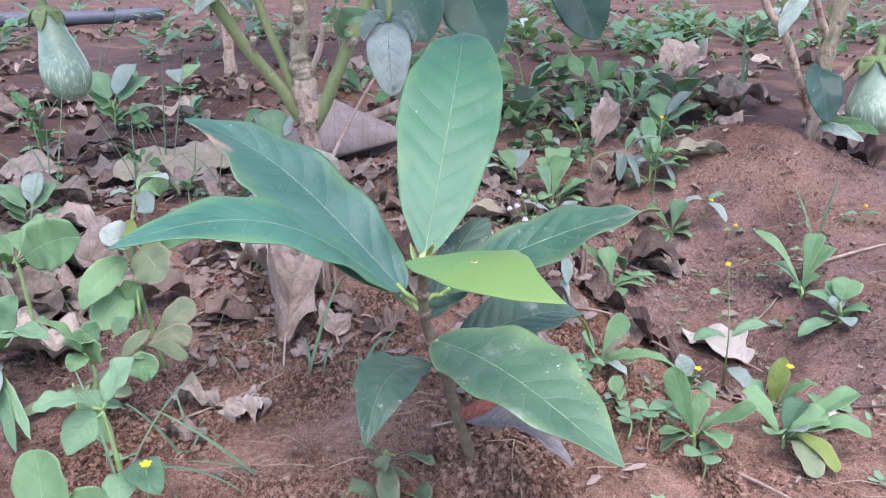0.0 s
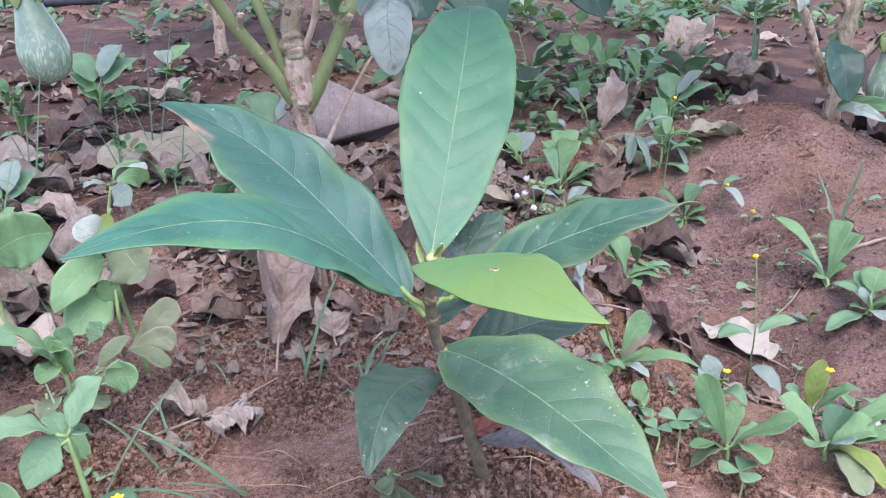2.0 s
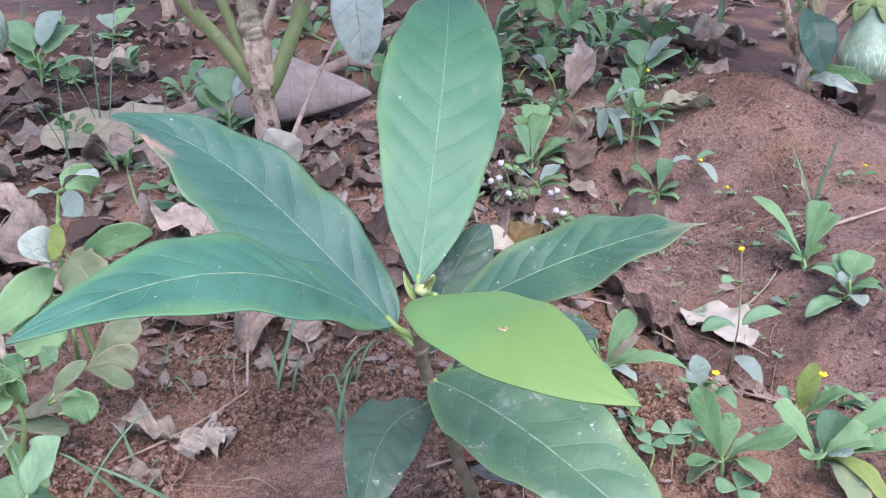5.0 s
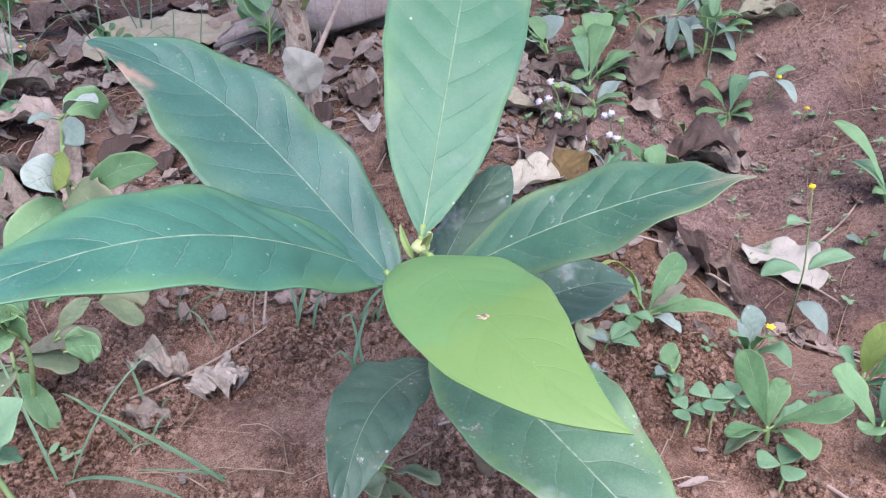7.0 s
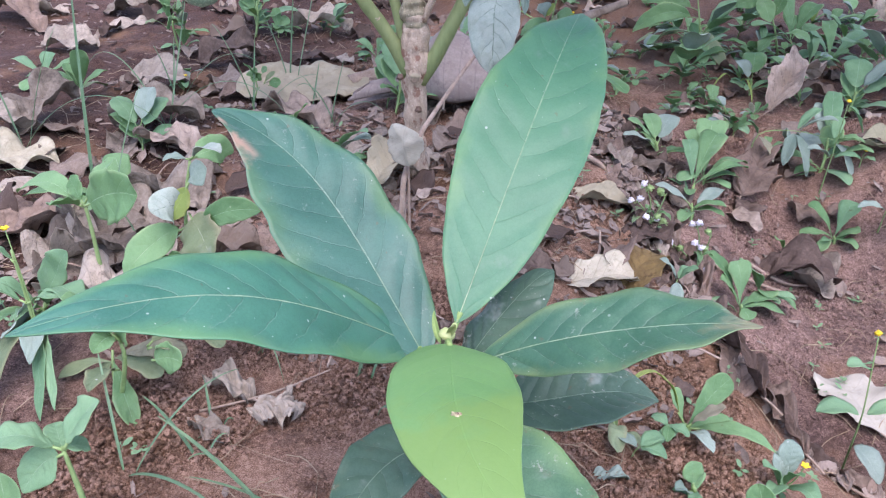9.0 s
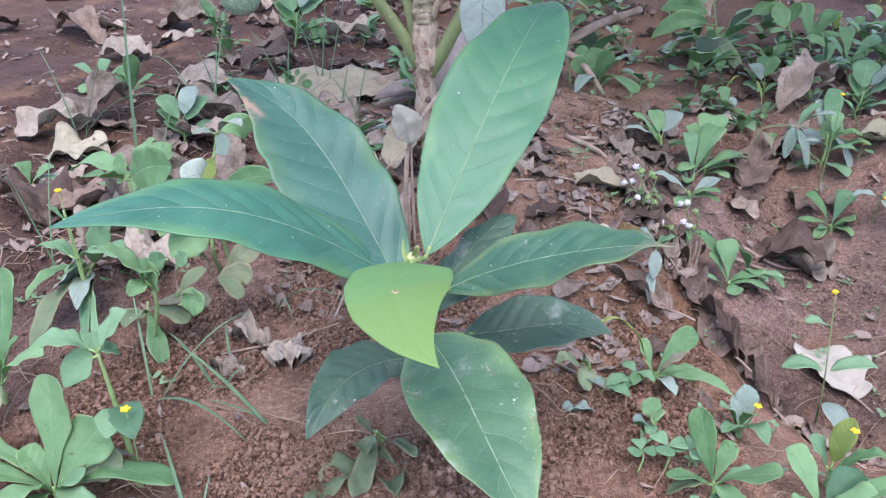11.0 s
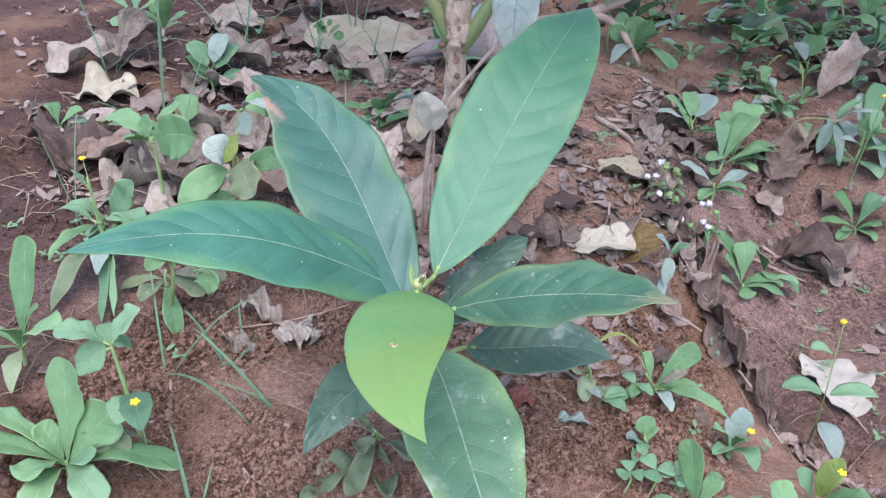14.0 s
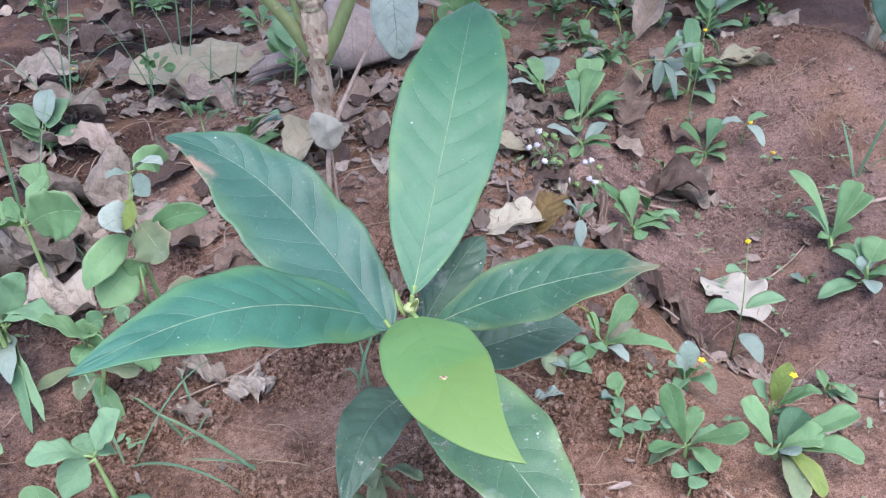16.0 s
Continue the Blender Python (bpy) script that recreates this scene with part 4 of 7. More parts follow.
weed('ova', 0.390, 1.592, [(-0.017, -0.015, 0.039, 0.0101), (0.006, -0.035, 0.017, 0.0090), (0.014, -0.061, -0.019, 0.0101)])
weed('ova', 0.278, 1.155, [(-0.062, 0.007, 0.013, 0.0097), (-0.009, 0.062, 0.068, 0.0122), (0.009, 0.013, 0.055, 0.0130), (0.029, -0.038, 0.003, 0.0106), (0.047, -0.022, 0.041, 0.0106), (-0.029, -0.016, -0.004, 0.0106), (0.003, 0.069, 0.082, 0.0097)])
weed('ova', 0.177, 1.287, [(-0.035, -0.038, 0.022, 0.0071), (0.018, -0.050, 0.017, 0.0071), (-0.014, -0.050, -0.000, 0.0080), (0.006, -0.041, 0.032, 0.0080), (-0.022, -0.027, 0.032, 0.0062)])
weed('obo', 0.123, 1.020, [(0.024, 0.064, 0.054, 0.0162), (-0.009, 0.049, 0.047, 0.0099), (0.061, 0.050, 0.022, 0.0106)])
weed('ova', -0.610, 1.385, [(-0.047, 0.047, 0.100, 0.0209), (0.042, 0.086, 0.085, 0.0209), (0.019, 0.079, 0.109, 0.0189), (-0.037, 0.047, 0.048, 0.0157), (0.068, 0.029, 0.042, 0.0189), (-0.058, 0.038, 0.068, 0.0157), (0.014, 0.036, 0.031, 0.0157)])
weed('ova', -0.592, 1.675, [(-0.026, 0.028, 0.051, 0.0172), (0.018, 0.068, 0.057, 0.0172), (0.038, -0.036, 0.022, 0.0172), (-0.035, 0.009, 0.020, 0.0135)])
weed('obo', -0.361, 1.424, [(0.010, -0.045, 0.024, 0.0121), (0.027, -0.043, 0.014, 0.0091)])
weed('ova', 0.129, 0.972, [(-0.042, -0.000, 0.035, 0.0074), (0.032, 0.054, 0.017, 0.0074)])
weed('obo', 0.203, 0.894, [(-0.026, -0.009, 0.040, 0.0096), (0.005, -0.026, 0.015, 0.0109), (0.037, 0.001, -0.007, 0.0096), (-0.012, -0.014, 0.035, 0.0096)])
weed('wilt', -0.026, 0.462, [(-0.018, -0.070, 0.001, 0.0110), (0.009, -0.058, 0.009, 0.0080), (0.032, -0.050, 0.003, 0.0090), (0.002, -0.035, 0.018, 0.0075), (0.034, -0.019, 0.015, 0.0057), (-0.016, -0.002, 0.016, 0.0049)])
weed('wilt', 0.083, 0.600, [(-0.021, -0.024, 0.019, 0.0065), (0.028, -0.024, 0.005, 0.0061), (0.002, -0.004, 0.021, 0.0057), (0.006, -0.045, 0.017, 0.0065)])
weed('ova', 0.139, 0.552, [(-0.006, 0.003, 0.026, 0.0068), (-0.013, -0.016, 0.018, 0.0044), (-0.003, -0.032, 0.014, 0.0044)])


def sprout(x, y, nodes, leaves, flowers=()):
    """A thin-stemmed seedling with paired leaves; nodes and tips in metres from its foot."""
    z = height(x, y)
    O = (x, y, z)
    w0 = thing("sprout", x, y, z, "thin-stemmed seedling with paired bluish green leaves", "weed", "weeds")
    pts = [np.array((x, y, z - 0.004))] + [np.array(O) + n for n in nodes]
    part("stem", tube(pts, (0.0010, 0.0006, 0.0004), 6, O, 0.04, x * 9, 4), WEED_STEM, w0)
    for i, (n, dx, dy, dz, hw, grey) in enumerate(leaves):
        p0, tip = pts[n], np.array(O) + (dx, dy, dz)
        d = tip - p0
        up = np.array((0, 0, 0.18 * np.linalg.norm(d)))
        leaf_part(w0, [p0 + d * 0.08, p0 + d * 0.4 + up, p0 + d * 0.7 + up, tip], hw, 0.7, 0.7, (WEED_GREEN, WEED_GREY, DRY_OLIVE, WEED_BRIGHT)[grey], O, i * 3.0 + x * 50)
    for dx, dy, dz in flowers:
        fl = part("flower", lump((0.0021, 0.0021, 0.0016), dx * 90, 3, 0.9, 3.0), YELLOW, w0, "tiny yellow flower head")
        fl.location = (dx, dy, dz)
    return w0


sprout(0.268, 0.712, [(-0.004, -0.012, 0.04), (-0.009, -0.026, 0.078), (-0.014, -0.028, 0.118), (-0.017, -0.027, 0.146)],
       [(2, -0.042, -0.034, 0.078, 0.0095, 0), (2, 0.028, -0.02, 0.086, 0.0095, 0), (1, 0.018, -0.03, 0.02, 0.012, 1), (3, -0.034, -0.04, 0.126, 0.007, 0)], [(-0.018, -0.027, 0.149)])
sprout(-0.43, 0.70, [(0.004, -0.01, 0.04), (0.006, -0.012, 0.07)], [(1, -0.025, 0.0, 0.035, 0.007, 0), (1, 0.028, 0.0, 0.04, 0.007, 0)], [(0.007, -0.012, 0.072)])
sprout(0.278, 1.125, [(0.0, -0.01, 0.05), (-0.003, -0.03, 0.12)], [(1, -0.03, -0.02, 0.06, 0.009, 1), (1, 0.03, -0.015, 0.055, 0.009, 0), (2, 0.02, -0.03, 0.09, 0.008, 0)], [(-0.003, -0.031, 0.124)])
sprout(0.335, 1.06, [(0.0, -0.005, 0.03)], [(1, -0.03, -0.01, 0.03, 0.009, 1), (1, 0.02, -0.03, 0.01, 0.009, 1), (1, 0.03, 0.01, 0.034, 0.008, 0)], [(0.005, -0.008, 0.032)])
sprout(0.112, 0.732, [(0.0, -0.002, 0.022), (0.002, -0.004, 0.045)], [(2, -0.014, -0.006, 0.062, 0.0055, 1), (2, 0.016, -0.004, 0.058, 0.005, 0), (2, 0.004, -0.014, 0.02, 0.006, 1), (1, 0.004, -0.022, 0.0, 0.0045, 1), (2, 0.012, 0.01, 0.05, 0.005, 0)])
sprout(0.098, 0.566, [(0.002, 0.0, 0.008), (0.004, -0.002, 0.014)], [(2, 0.022, -0.004, 0.012, 0.0065, 0), (2, 0.018, 0.012, 0.016, 0.006, 0), (2, -0.014, 0.006, 0.012, 0.005, 1)])
sprout(0.120, 0.600, [(0.0, 0.0, 0.010), (0.0, -0.002, 0.018)], [(2, 0.014, -0.006, 0.016, 0.005, 0), (2, -0.012, 0.004, 0.018, 0.005, 0), (2, 0.0, -0.014, 0.014, 0.0045, 3)])
sprout(0.195, 1.160, [(0.004, 0.0, 0.04), (0.044, -0.004, 0.052), (0.088, -0.008, 0.048)], [(2, 0.038, -0.02, 0.012, 0.0085, 1), (2, 0.066, -0.026, 0.004, 0.0085, 1), (3, 0.118, -0.024, 0.0, 0.0095, 1), (3, 0.12, -0.016, 0.052, 0.008, 3), (2, 0.086, -0.016, 0.074, 0.009, 1), (1, 0.026, -0.02, 0.014, 0.006, 2), (2, 0.07, 0.012, 0.078, 0.008, 0), (3, 0.09, 0.01, 0.072, 0.008, 0), (1, -0.012, -0.006, 0.058, 0.007, 0)])
sprout(0.362, 1.018, [(0.0, 0.0, 0.008), (0.001, -0.002, 0.014)], [(1, 0.014, -0.004, 0.008, 0.004, 0), (1, -0.013, -0.003, 0.009, 0.004, 0)], [(0.001, -0.003, 0.017)])
sprout(0.318, 1.149, [(0.0, 0.0, 0.012), (0.001, -0.002, 0.02)], [(1, 0.014, -0.006, 0.012, 0.005, 0), (1, -0.014, -0.003, 0.014, 0.005, 0)], [(0.001, -0.003, 0.023)])
sprout(0.505, 0.986, [(0.0, 0.0, 0.012), (0.001, -0.002, 0.022)], [(1, 0.02, -0.006, 0.014, 0.006, 3), (1, -0.022, -0.003, 0.012, 0.006, 0)], [(0.001, -0.003, 0.025)])
sprout(0.40, 1.66, [(0.0, 0.0, 0.03), (0.001, -0.002, 0.05)], [(1, 0.03, -0.006, 0.04, 0.010, 0), (1, -0.03, -0.003, 0.034, 0.010, 0), (2, 0.012, -0.02, 0.05, 0.008, 3)], [(0.001, -0.003, 0.056)])


def herb(name, label, x, y, leaves, stem, flowers):
    """A weed whose leaves are given one by one, in metres from its foot: (root, tip, half width, outline, material, lift, facing)."""
    global weed_count
    weed_count += 1
    rnd = random.Random(weed_count * 13)
    z = height(x, y)
    O, foot = np.array((x, y, z)), np.array((x, y, lie(x, y)))
    w0 = thing(name, x, y, z, label, "weed", "weeds")
    if stem is None:
        high = max(l[1][2] for l in leaves)
        stem = [(0.001, 0.0, high * 0.1), (0.0, 0.001, high * 0.24)]
    line = [O - (0, 0, 0.004)] + [foot + np.array(q) for q in stem]
    part("stem", tube(line, (0.0021, 0.0015, 0.0009), 8, tuple(O), 0.1, weed_count, 5), WEED_STEM, w0, "pale green stem")
    for root, tip, hw, form, mat, lift, facing in leaves:
        tip = foot + np.array(tip)
        tip[2] = max(tip[2], height(tip[0], tip[1]) + 0.003)
        p0 = line[-1] * 0.6 + line[-2] * 0.4 if root is None else foot + np.array(root)
        d = tip - p0
        L = np.linalg.norm(d)
        rise = np.array((0, 0, lift * L))
        a, b = {"s": (1.55, 0.52), "o": (0.75, 0.8), "l": (0.9, 1.0), "r": (0.5, 0.55)}[form]
        if form != "s":
            q = p0 + d * 0.14 + rise * 0.3
            part("stalk", tube([p0, p0 * 0.5 + q * 0.5, q + d * 0.03], (0.0010, 0.0007), 6, tuple(O)), WEED_STEM, w0)
            p0 = q
        P = [p0, p0 + d * 0.3 + rise * 1.1, p0 * 0.3 + tip * 0.7 + rise, tip]
        turn = 0.45 if facing else 1.0
        part("leaf", blade(P, hw, a, b, up=(0, -1, 0.35) if facing else (0, 0, 1), r0=rnd.uniform(-0.25, 0.25) * turn, r1=rnd.uniform(-0.35, 0.35) * turn, f=rnd.uniform(0.05, 0.4) * turn, g=rnd.uniform(0.05, 0.4) * turn, k=rnd.uniform(-0.12, 0.12), nu=6, nv=26, thick=0.00035, pucker=0.0011, veins=6,
                           wave=hw * 0.12, waves=rnd.uniform(1.5, 3.0), crumple=0.0016, scale=38, seed=rnd.random() * 50, origin=tuple(O), ragged=0.14), mat, w0)
    for q in flowers:
        head = foot + np.array(q) - O
        part("flower_stalk", tube([np.zeros(3), head * 0.5 + (0.002, 0, 0), head], (0.0006, 0.0004), 5, steps=3), WEED_STEM, w0)
        fl = part("flower", lump((0.0019, 0.0019, 0.0015), q[0] * 90, 2, 0.5, 3.0), YELLOW, w0, "tiny yellow flower head")
        fl.location = head
        for i in range(5):
            t = i * 1.257 + q[1] * 90
            e = np.array((math.cos(t), math.sin(t), 0.25)) * 0.0030
            part("petal", blade([head, head + e * 0.35, head + e * 0.7, head + e], 0.0010, 0.5, 0.4, nu=2, nv=5), YELLOW, w0)
    return w0


herb('rosette_weed', 'fresh light green rosette weed with spoon-shaped leaves in soil', 0.132, 0.612, [
    (None, (-0.014, 0.005, 0.038), 0.007, 's', WEED_BRIGHT, 0.1, 0),
    (None, (0.024, 0.026, 0.042), 0.009, 's', WEED_BRIGHT, 0.1, 1),
    (None, (0.021, -0.009, 0.043), 0.006, 'o', DRY_YELLOW, 0.1, 0),
    (None, (0.03, 0.006, 0.014), 0.009, 's', WEED_BRIGHT, 0.2, 0),
    (None, (0.057, -0.015, 0.02), 0.006, 'l', WEED_BRIGHT, 0.15, 0),
    (None, (-0.02, -0.027, 0.012), 0.005, 'o', WEED_GREEN, 0.2, 0),
    (None, (-0.046, -0.042, 0.064), 0.0028, 'l', WEED_YELLOW, 0.35, 0),
    (None, (0.018, -0.024, 0.016), 0.006, 'o', WEED_GREY, 0.15, 0),
], None, [])
herb('leafy_weed', 'small blue-green weed with pointed oval leaves in soil', 0.196, 0.592, [
    (None, (0.005, 0.018, 0.032), 0.008, 'o', WEED_GREY, 0.2, 1),
    (None, (-0.016, -0.01, 0.028), 0.0068, 'o', WEED_GREEN, 0.2, 0),
    (None, (0.019, -0.026, 0.018), 0.0075, 'o', WEED_GREEN, 0.3, 0),
    (None, (-0.012, -0.024, 0.018), 0.0065, 'o', WEED_GREEN, 0.2, 0),
    (None, (0.008, -0.012, 0.03), 0.005, 'o', WEED_BRIGHT, 0.2, 0),
    (None, (-0.006, 0.011, 0.026), 0.006, 'o', WEED_GREY, 0.2, 0),
], None, [(0.009, -0.004, 0.032)])
herb('rosette_weed', 'fresh light green rosette weed with spoon-shaped leaves in soil', 0.18, 0.5, [
    (None, (-0.016, 0.012, 0.058), 0.0085, 's', WEED_BRIGHT, 0.02, 1),
    (None, (0.034, -0.014, 0.042), 0.0095, 's', WEED_BRIGHT, 0.12, 0),
    (None, (-0.028, -0.02, 0.026), 0.0055, 's', WEED_BRIGHT, 0.12, 0),
    (None, (0.01, -0.034, 0.026), 0.0085, 's', WEED_BRIGHT, 0.2, 0),
    (None, (-0.026, -0.017, 0.01), 0.0055, 'o', WEED_LIMP, 0.25, 0),
    (None, (0.007, 0.012, 0.038), 0.006, 's', WEED_BRIGHT, 0.1, 0),
    (None, (0.025, 0.005, 0.024), 0.007, 'o', WEED_GREEN, 0.15, 0),
], None, [])
herb('rosette_weed', 'fresh light green rosette weed with spoon-shaped leaves in soil', 0.243, 0.508, [
    (None, (-0.021, 0.024, 0.034), 0.0095, 's', WEED_BRIGHT, 0.1, 0),
    (None, (0.027, -0.005, 0.028), 0.0105, 's', WEED_BRIGHT, 0.2, 0),
    (None, (0.023, 0.028, 0.022), 0.0105, 'o', WEED_DARK, 0.15, 0),
    (None, (0.007, -0.042, 0.008), 0.0085, 's', WEED_LIMP, 0.3, 0),
    (None, (0.021, -0.038, 0.01), 0.0075, 's', WEED_YELLOW, 0.3, 0),
    (None, (0.047, -0.021, 0.026), 0.0095, 's', WEED_BRIGHT, 0.2, 0),
    (None, (0.05, 0.009, 0.04), 0.009, 's', WEED_BRIGHT, 0.12, 0),
    (None, (0.003, -0.023, 0.028), 0.0075, 's', WEED_GREY, 0.2, 0),
    (None, (-0.017, -0.018, 0.024), 0.008, 's', WEED_BRIGHT, 0.2, 0),
], None, [])
herb('leafy_weed', 'weed with yellow-green leaves and a yellow flower in soil', 0.252, 0.556, [
    (None, (0.006, 0.004, 0.054), 0.0072, 'o', WEED_YELLOW, 0.1, 1),
    (None, (0.03, -0.006, 0.036), 0.008, 'o', WEED_BRIGHT, 0.2, 0),
    (None, (-0.016, 0.004, 0.032), 0.008, 'o', WEED_GREEN, 0.2, 0),
    (None, (0.011, -0.021, 0.022), 0.009, 'o', WEED_DARK, 0.15, 0),
], None, [(0.006, -0.007, 0.052)])
herb('rosette_weed', 'fresh light green rosette weed with spoon-shaped leaves in soil', -0.188, 0.35, [
    (None, (-0.007, 0.022, 0.086), 0.0155, 's', WEED_BRIGHT, 0.03, 1),
    (None, (0.028, 0.022, 0.06), 0.0145, 's', WEED_BRIGHT, 0.08, 1),
    (None, (0.068, 0.028, 0.024), 0.0085, 's', WEED_BRIGHT, 0.22, 0),
    (None, (-0.018, 0.002, 0.044), 0.0085, 's', WEED_BRIGHT, 0.1, 0),
    (None, (0.003, -0.032, 0.038), 0.012, 's', WEED_BRIGHT, 0.2, 0),
    (None, (-0.057, -0.005, 0.044), 0.009, 's', WEED_BRIGHT, 0.2, 0),
    (None, (-0.052, -0.025, 0.034), 0.01, 's', WEED_BRIGHT, 0.2, 0),
    (None, (0.025, 0.002, 0.034), 0.008, 's', WEED_GREEN, 0.2, 0),
    (None, (0.043, -0.015, 0.02), 0.0105, 's', WEED_GREEN, 0.25, 0),
    (None, (0.038, 0.02, 0.038), 0.009, 's', WEED_LIMP, 0.1, 1),
    (None, (0.042, 0.034, 0.026), 0.006, 'l', DRY_OLIVE, 0.3, 0),
    (None, (0.016, -0.04, 0.026), 0.01, 's', WEED_BRIGHT, 0.25, 0),
], None, [])
herb('rosette_weed', 'fresh light green rosette weed with spoon-shaped leaves in soil', -0.3, 0.418, [
    (None, (-0.016, 0.037, 0.09), 0.0135, 's', WEED_BRIGHT, 0.02, 1),
    (None, (0.046, 0.002, 0.052), 0.0115, 'o', WEED_BRIGHT, 0.2, 0),
    (None, (0.013, 0.012, 0.054), 0.005, 's', WEED_BRIGHT, 0.1, 0),
    (None, (0.02, -0.018, 0.056), 0.007, 's', WEED_BRIGHT, 0.1, 0),
    (None, (-0.04, -0.018, 0.043), 0.01, 's', WEED_BRIGHT, 0.2, 0),
    (None, (-0.03, -0.043, 0.012), 0.009, 's', WEED_LIMP, 0.2, 0),
    (None, (0.025, -0.033, 0.01), 0.007, 'l', WEED_LIMP, 0.2, 0),
], None, [])
herb('sprout', 'thin-stemmed seedling with bluish leaves and a tiny yellow flower', -0.155, 0.384, [
    ((-0.003, -0.008, 0.107), (0.012, 0.004, 0.131), 0.0105, 'o', WEED_GREEN, 0.06, 0),
    ((-0.003, -0.008, 0.107), (-0.031, -0.022, 0.115), 0.0095, 'o', WEED_GREEN, 0.15, 0),
    ((-0.003, -0.008, 0.105), (-0.017, -0.022, 0.089), 0.0095, 'o', WEED_GREEN, 0.2, 1),
    ((-0.003, -0.008, 0.107), (0.003, 0.0, 0.101), 0.006, 'o', WEED_GREEN, 0.2, 0),
    ((-0.001, -0.005, 0.067), (0.029, -0.026, 0.069), 0.0095, 'o', WEED_DARK, 0.2, 0),
    ((-0.001, -0.005, 0.067), (0.005, -0.022, 0.059), 0.009, 'o', WEED_GREEN, 0.2, 0),
    ((-0.003, -0.008, 0.105), (-0.015, 0.002, 0.113), 0.006, 'o', WEED_GREEN, 0.1, 0),
], [(-0.001, -0.005, 0.067), (-0.003, -0.008, 0.107)], [(0.021, -0.02, 0.083)])
herb('stalky_weed', 'pale hairy stalked weed with limp spoon-shaped leaves', -0.252, 0.525, [
    (None, (0.046, 0.01, 0.037), 0.0115, 's', DRY_OLIVE, 0.2, 0),
    (None, (0.033, 0.0, 0.024), 0.0085, 's', WEED_LIMP, 0.2, 0),
    (None, (-0.051, -0.005, -0.002), 0.0075, 's', WEED_LIMP, 0.1, 0),
    (None, (0.025, -0.025, -0.007), 0.008, 's', WEED_BRIGHT, 0.1, 0),
    (None, (-0.019, 0.005, 0.014), 0.006, 's', WEED_LIMP, 0.1, 0),
], [(-0.011, 0.005, 0.008), (-0.017, 0.015, 0.025)], [])
herb('leafy_weed', 'stalked weed with a felted grey leaf and pale spotted leaves', -0.226, 0.606, [
    ((-0.008, -0.006, 0.118), (-0.017, -0.034, 0.124), 0.0135, 'r', FELT, 0.1, 1),
    ((-0.003, -0.003, 0.154), (-0.016, -0.016, 0.156), 0.0055, 'o', WEED_GREY, 0.1, 0),
    ((-0.003, -0.003, 0.154), (0.031, -0.016, 0.17), 0.0075, 'o', FELT, 0.15, 0),
    ((-0.001, -0.006, 0.152), (0.017, -0.021, 0.145), 0.0085, 'o', WEED_GREY, 0.1, 1),
    ((-0.004, -0.006, 0.138), (-0.013, -0.021, 0.113), 0.0085, 'o', WEED_YELLOW, 0.0, 1),
    ((-0.005, -0.009, 0.115), (0.021, -0.028, 0.094), 0.019, 'r', SPOTTED, 0.05, 1),
    ((-0.003, -0.011, 0.103), (0.059, -0.021, 0.133), 0.0095, 'o', WEED_BRIGHT, 0.1, 1),
    ((-0.007, -0.009, 0.104), (-0.034, -0.051, 0.079), 0.0125, 'o', WEED_BRIGHT, 0.15, 1),
    ((-0.003, -0.003, 0.154), (0.008, 0.034, 0.147), 0.0115, 'o', WEED_BRIGHT, 0.1, 1),
], [(-0.011, -0.006, 0.096), (-0.003, -0.003, 0.154)], [])
herb('broadleaf_weed', 'weed with broad pale green leaves on a low stalk', -0.345, 0.63, [
    ((-0.001, -0.005, 0.087), (0.068, -0.03, 0.119), 0.0215, 'r', WEED_BRIGHT, 0.08, 1),
    ((-0.005, 0.0, 0.085), (-0.101, 0.03, 0.068), 0.0115, 'o', WEED_BRIGHT, 0.15, 0),
    ((-0.005, 0.0, 0.087), (0.015, 0.02, 0.122), 0.0115, 'o', WEED_BRIGHT, 0.1, 0),
    ((-0.007, 0.0, 0.084), (-0.011, -0.03, 0.098), 0.009, 'o', WEED_BRIGHT, 0.1, 0),
    ((-0.006, 0.0, 0.086), (-0.025, 0.01, 0.102), 0.008, 'o', WEED_BRIGHT, 0.1, 1),
], [(-0.004, 0.0, 0.076), (-0.006, 0.0, 0.085)], [])
herb('sprout', 'thin seedling with a yellow flower beside dead leaves', -0.325, 0.535, [
    ((0.0, -0.005, 0.058), (-0.03, -0.015, 0.068), 0.006, 'o', WEED_GREEN, 0.15, 0),
    ((0.0, -0.005, 0.058), (0.03, -0.005, 0.07), 0.006, 'o', WEED_GREEN, 0.15, 0),
    ((0.001, -0.008, 0.093), (-0.013, -0.01, 0.106), 0.003, 'o', WEED_GREEN, 0.1, 0),
], [(-0.001, -0.003, 0.058), (0.001, -0.008, 0.103)], [(0.001, -0.009, 0.12)])
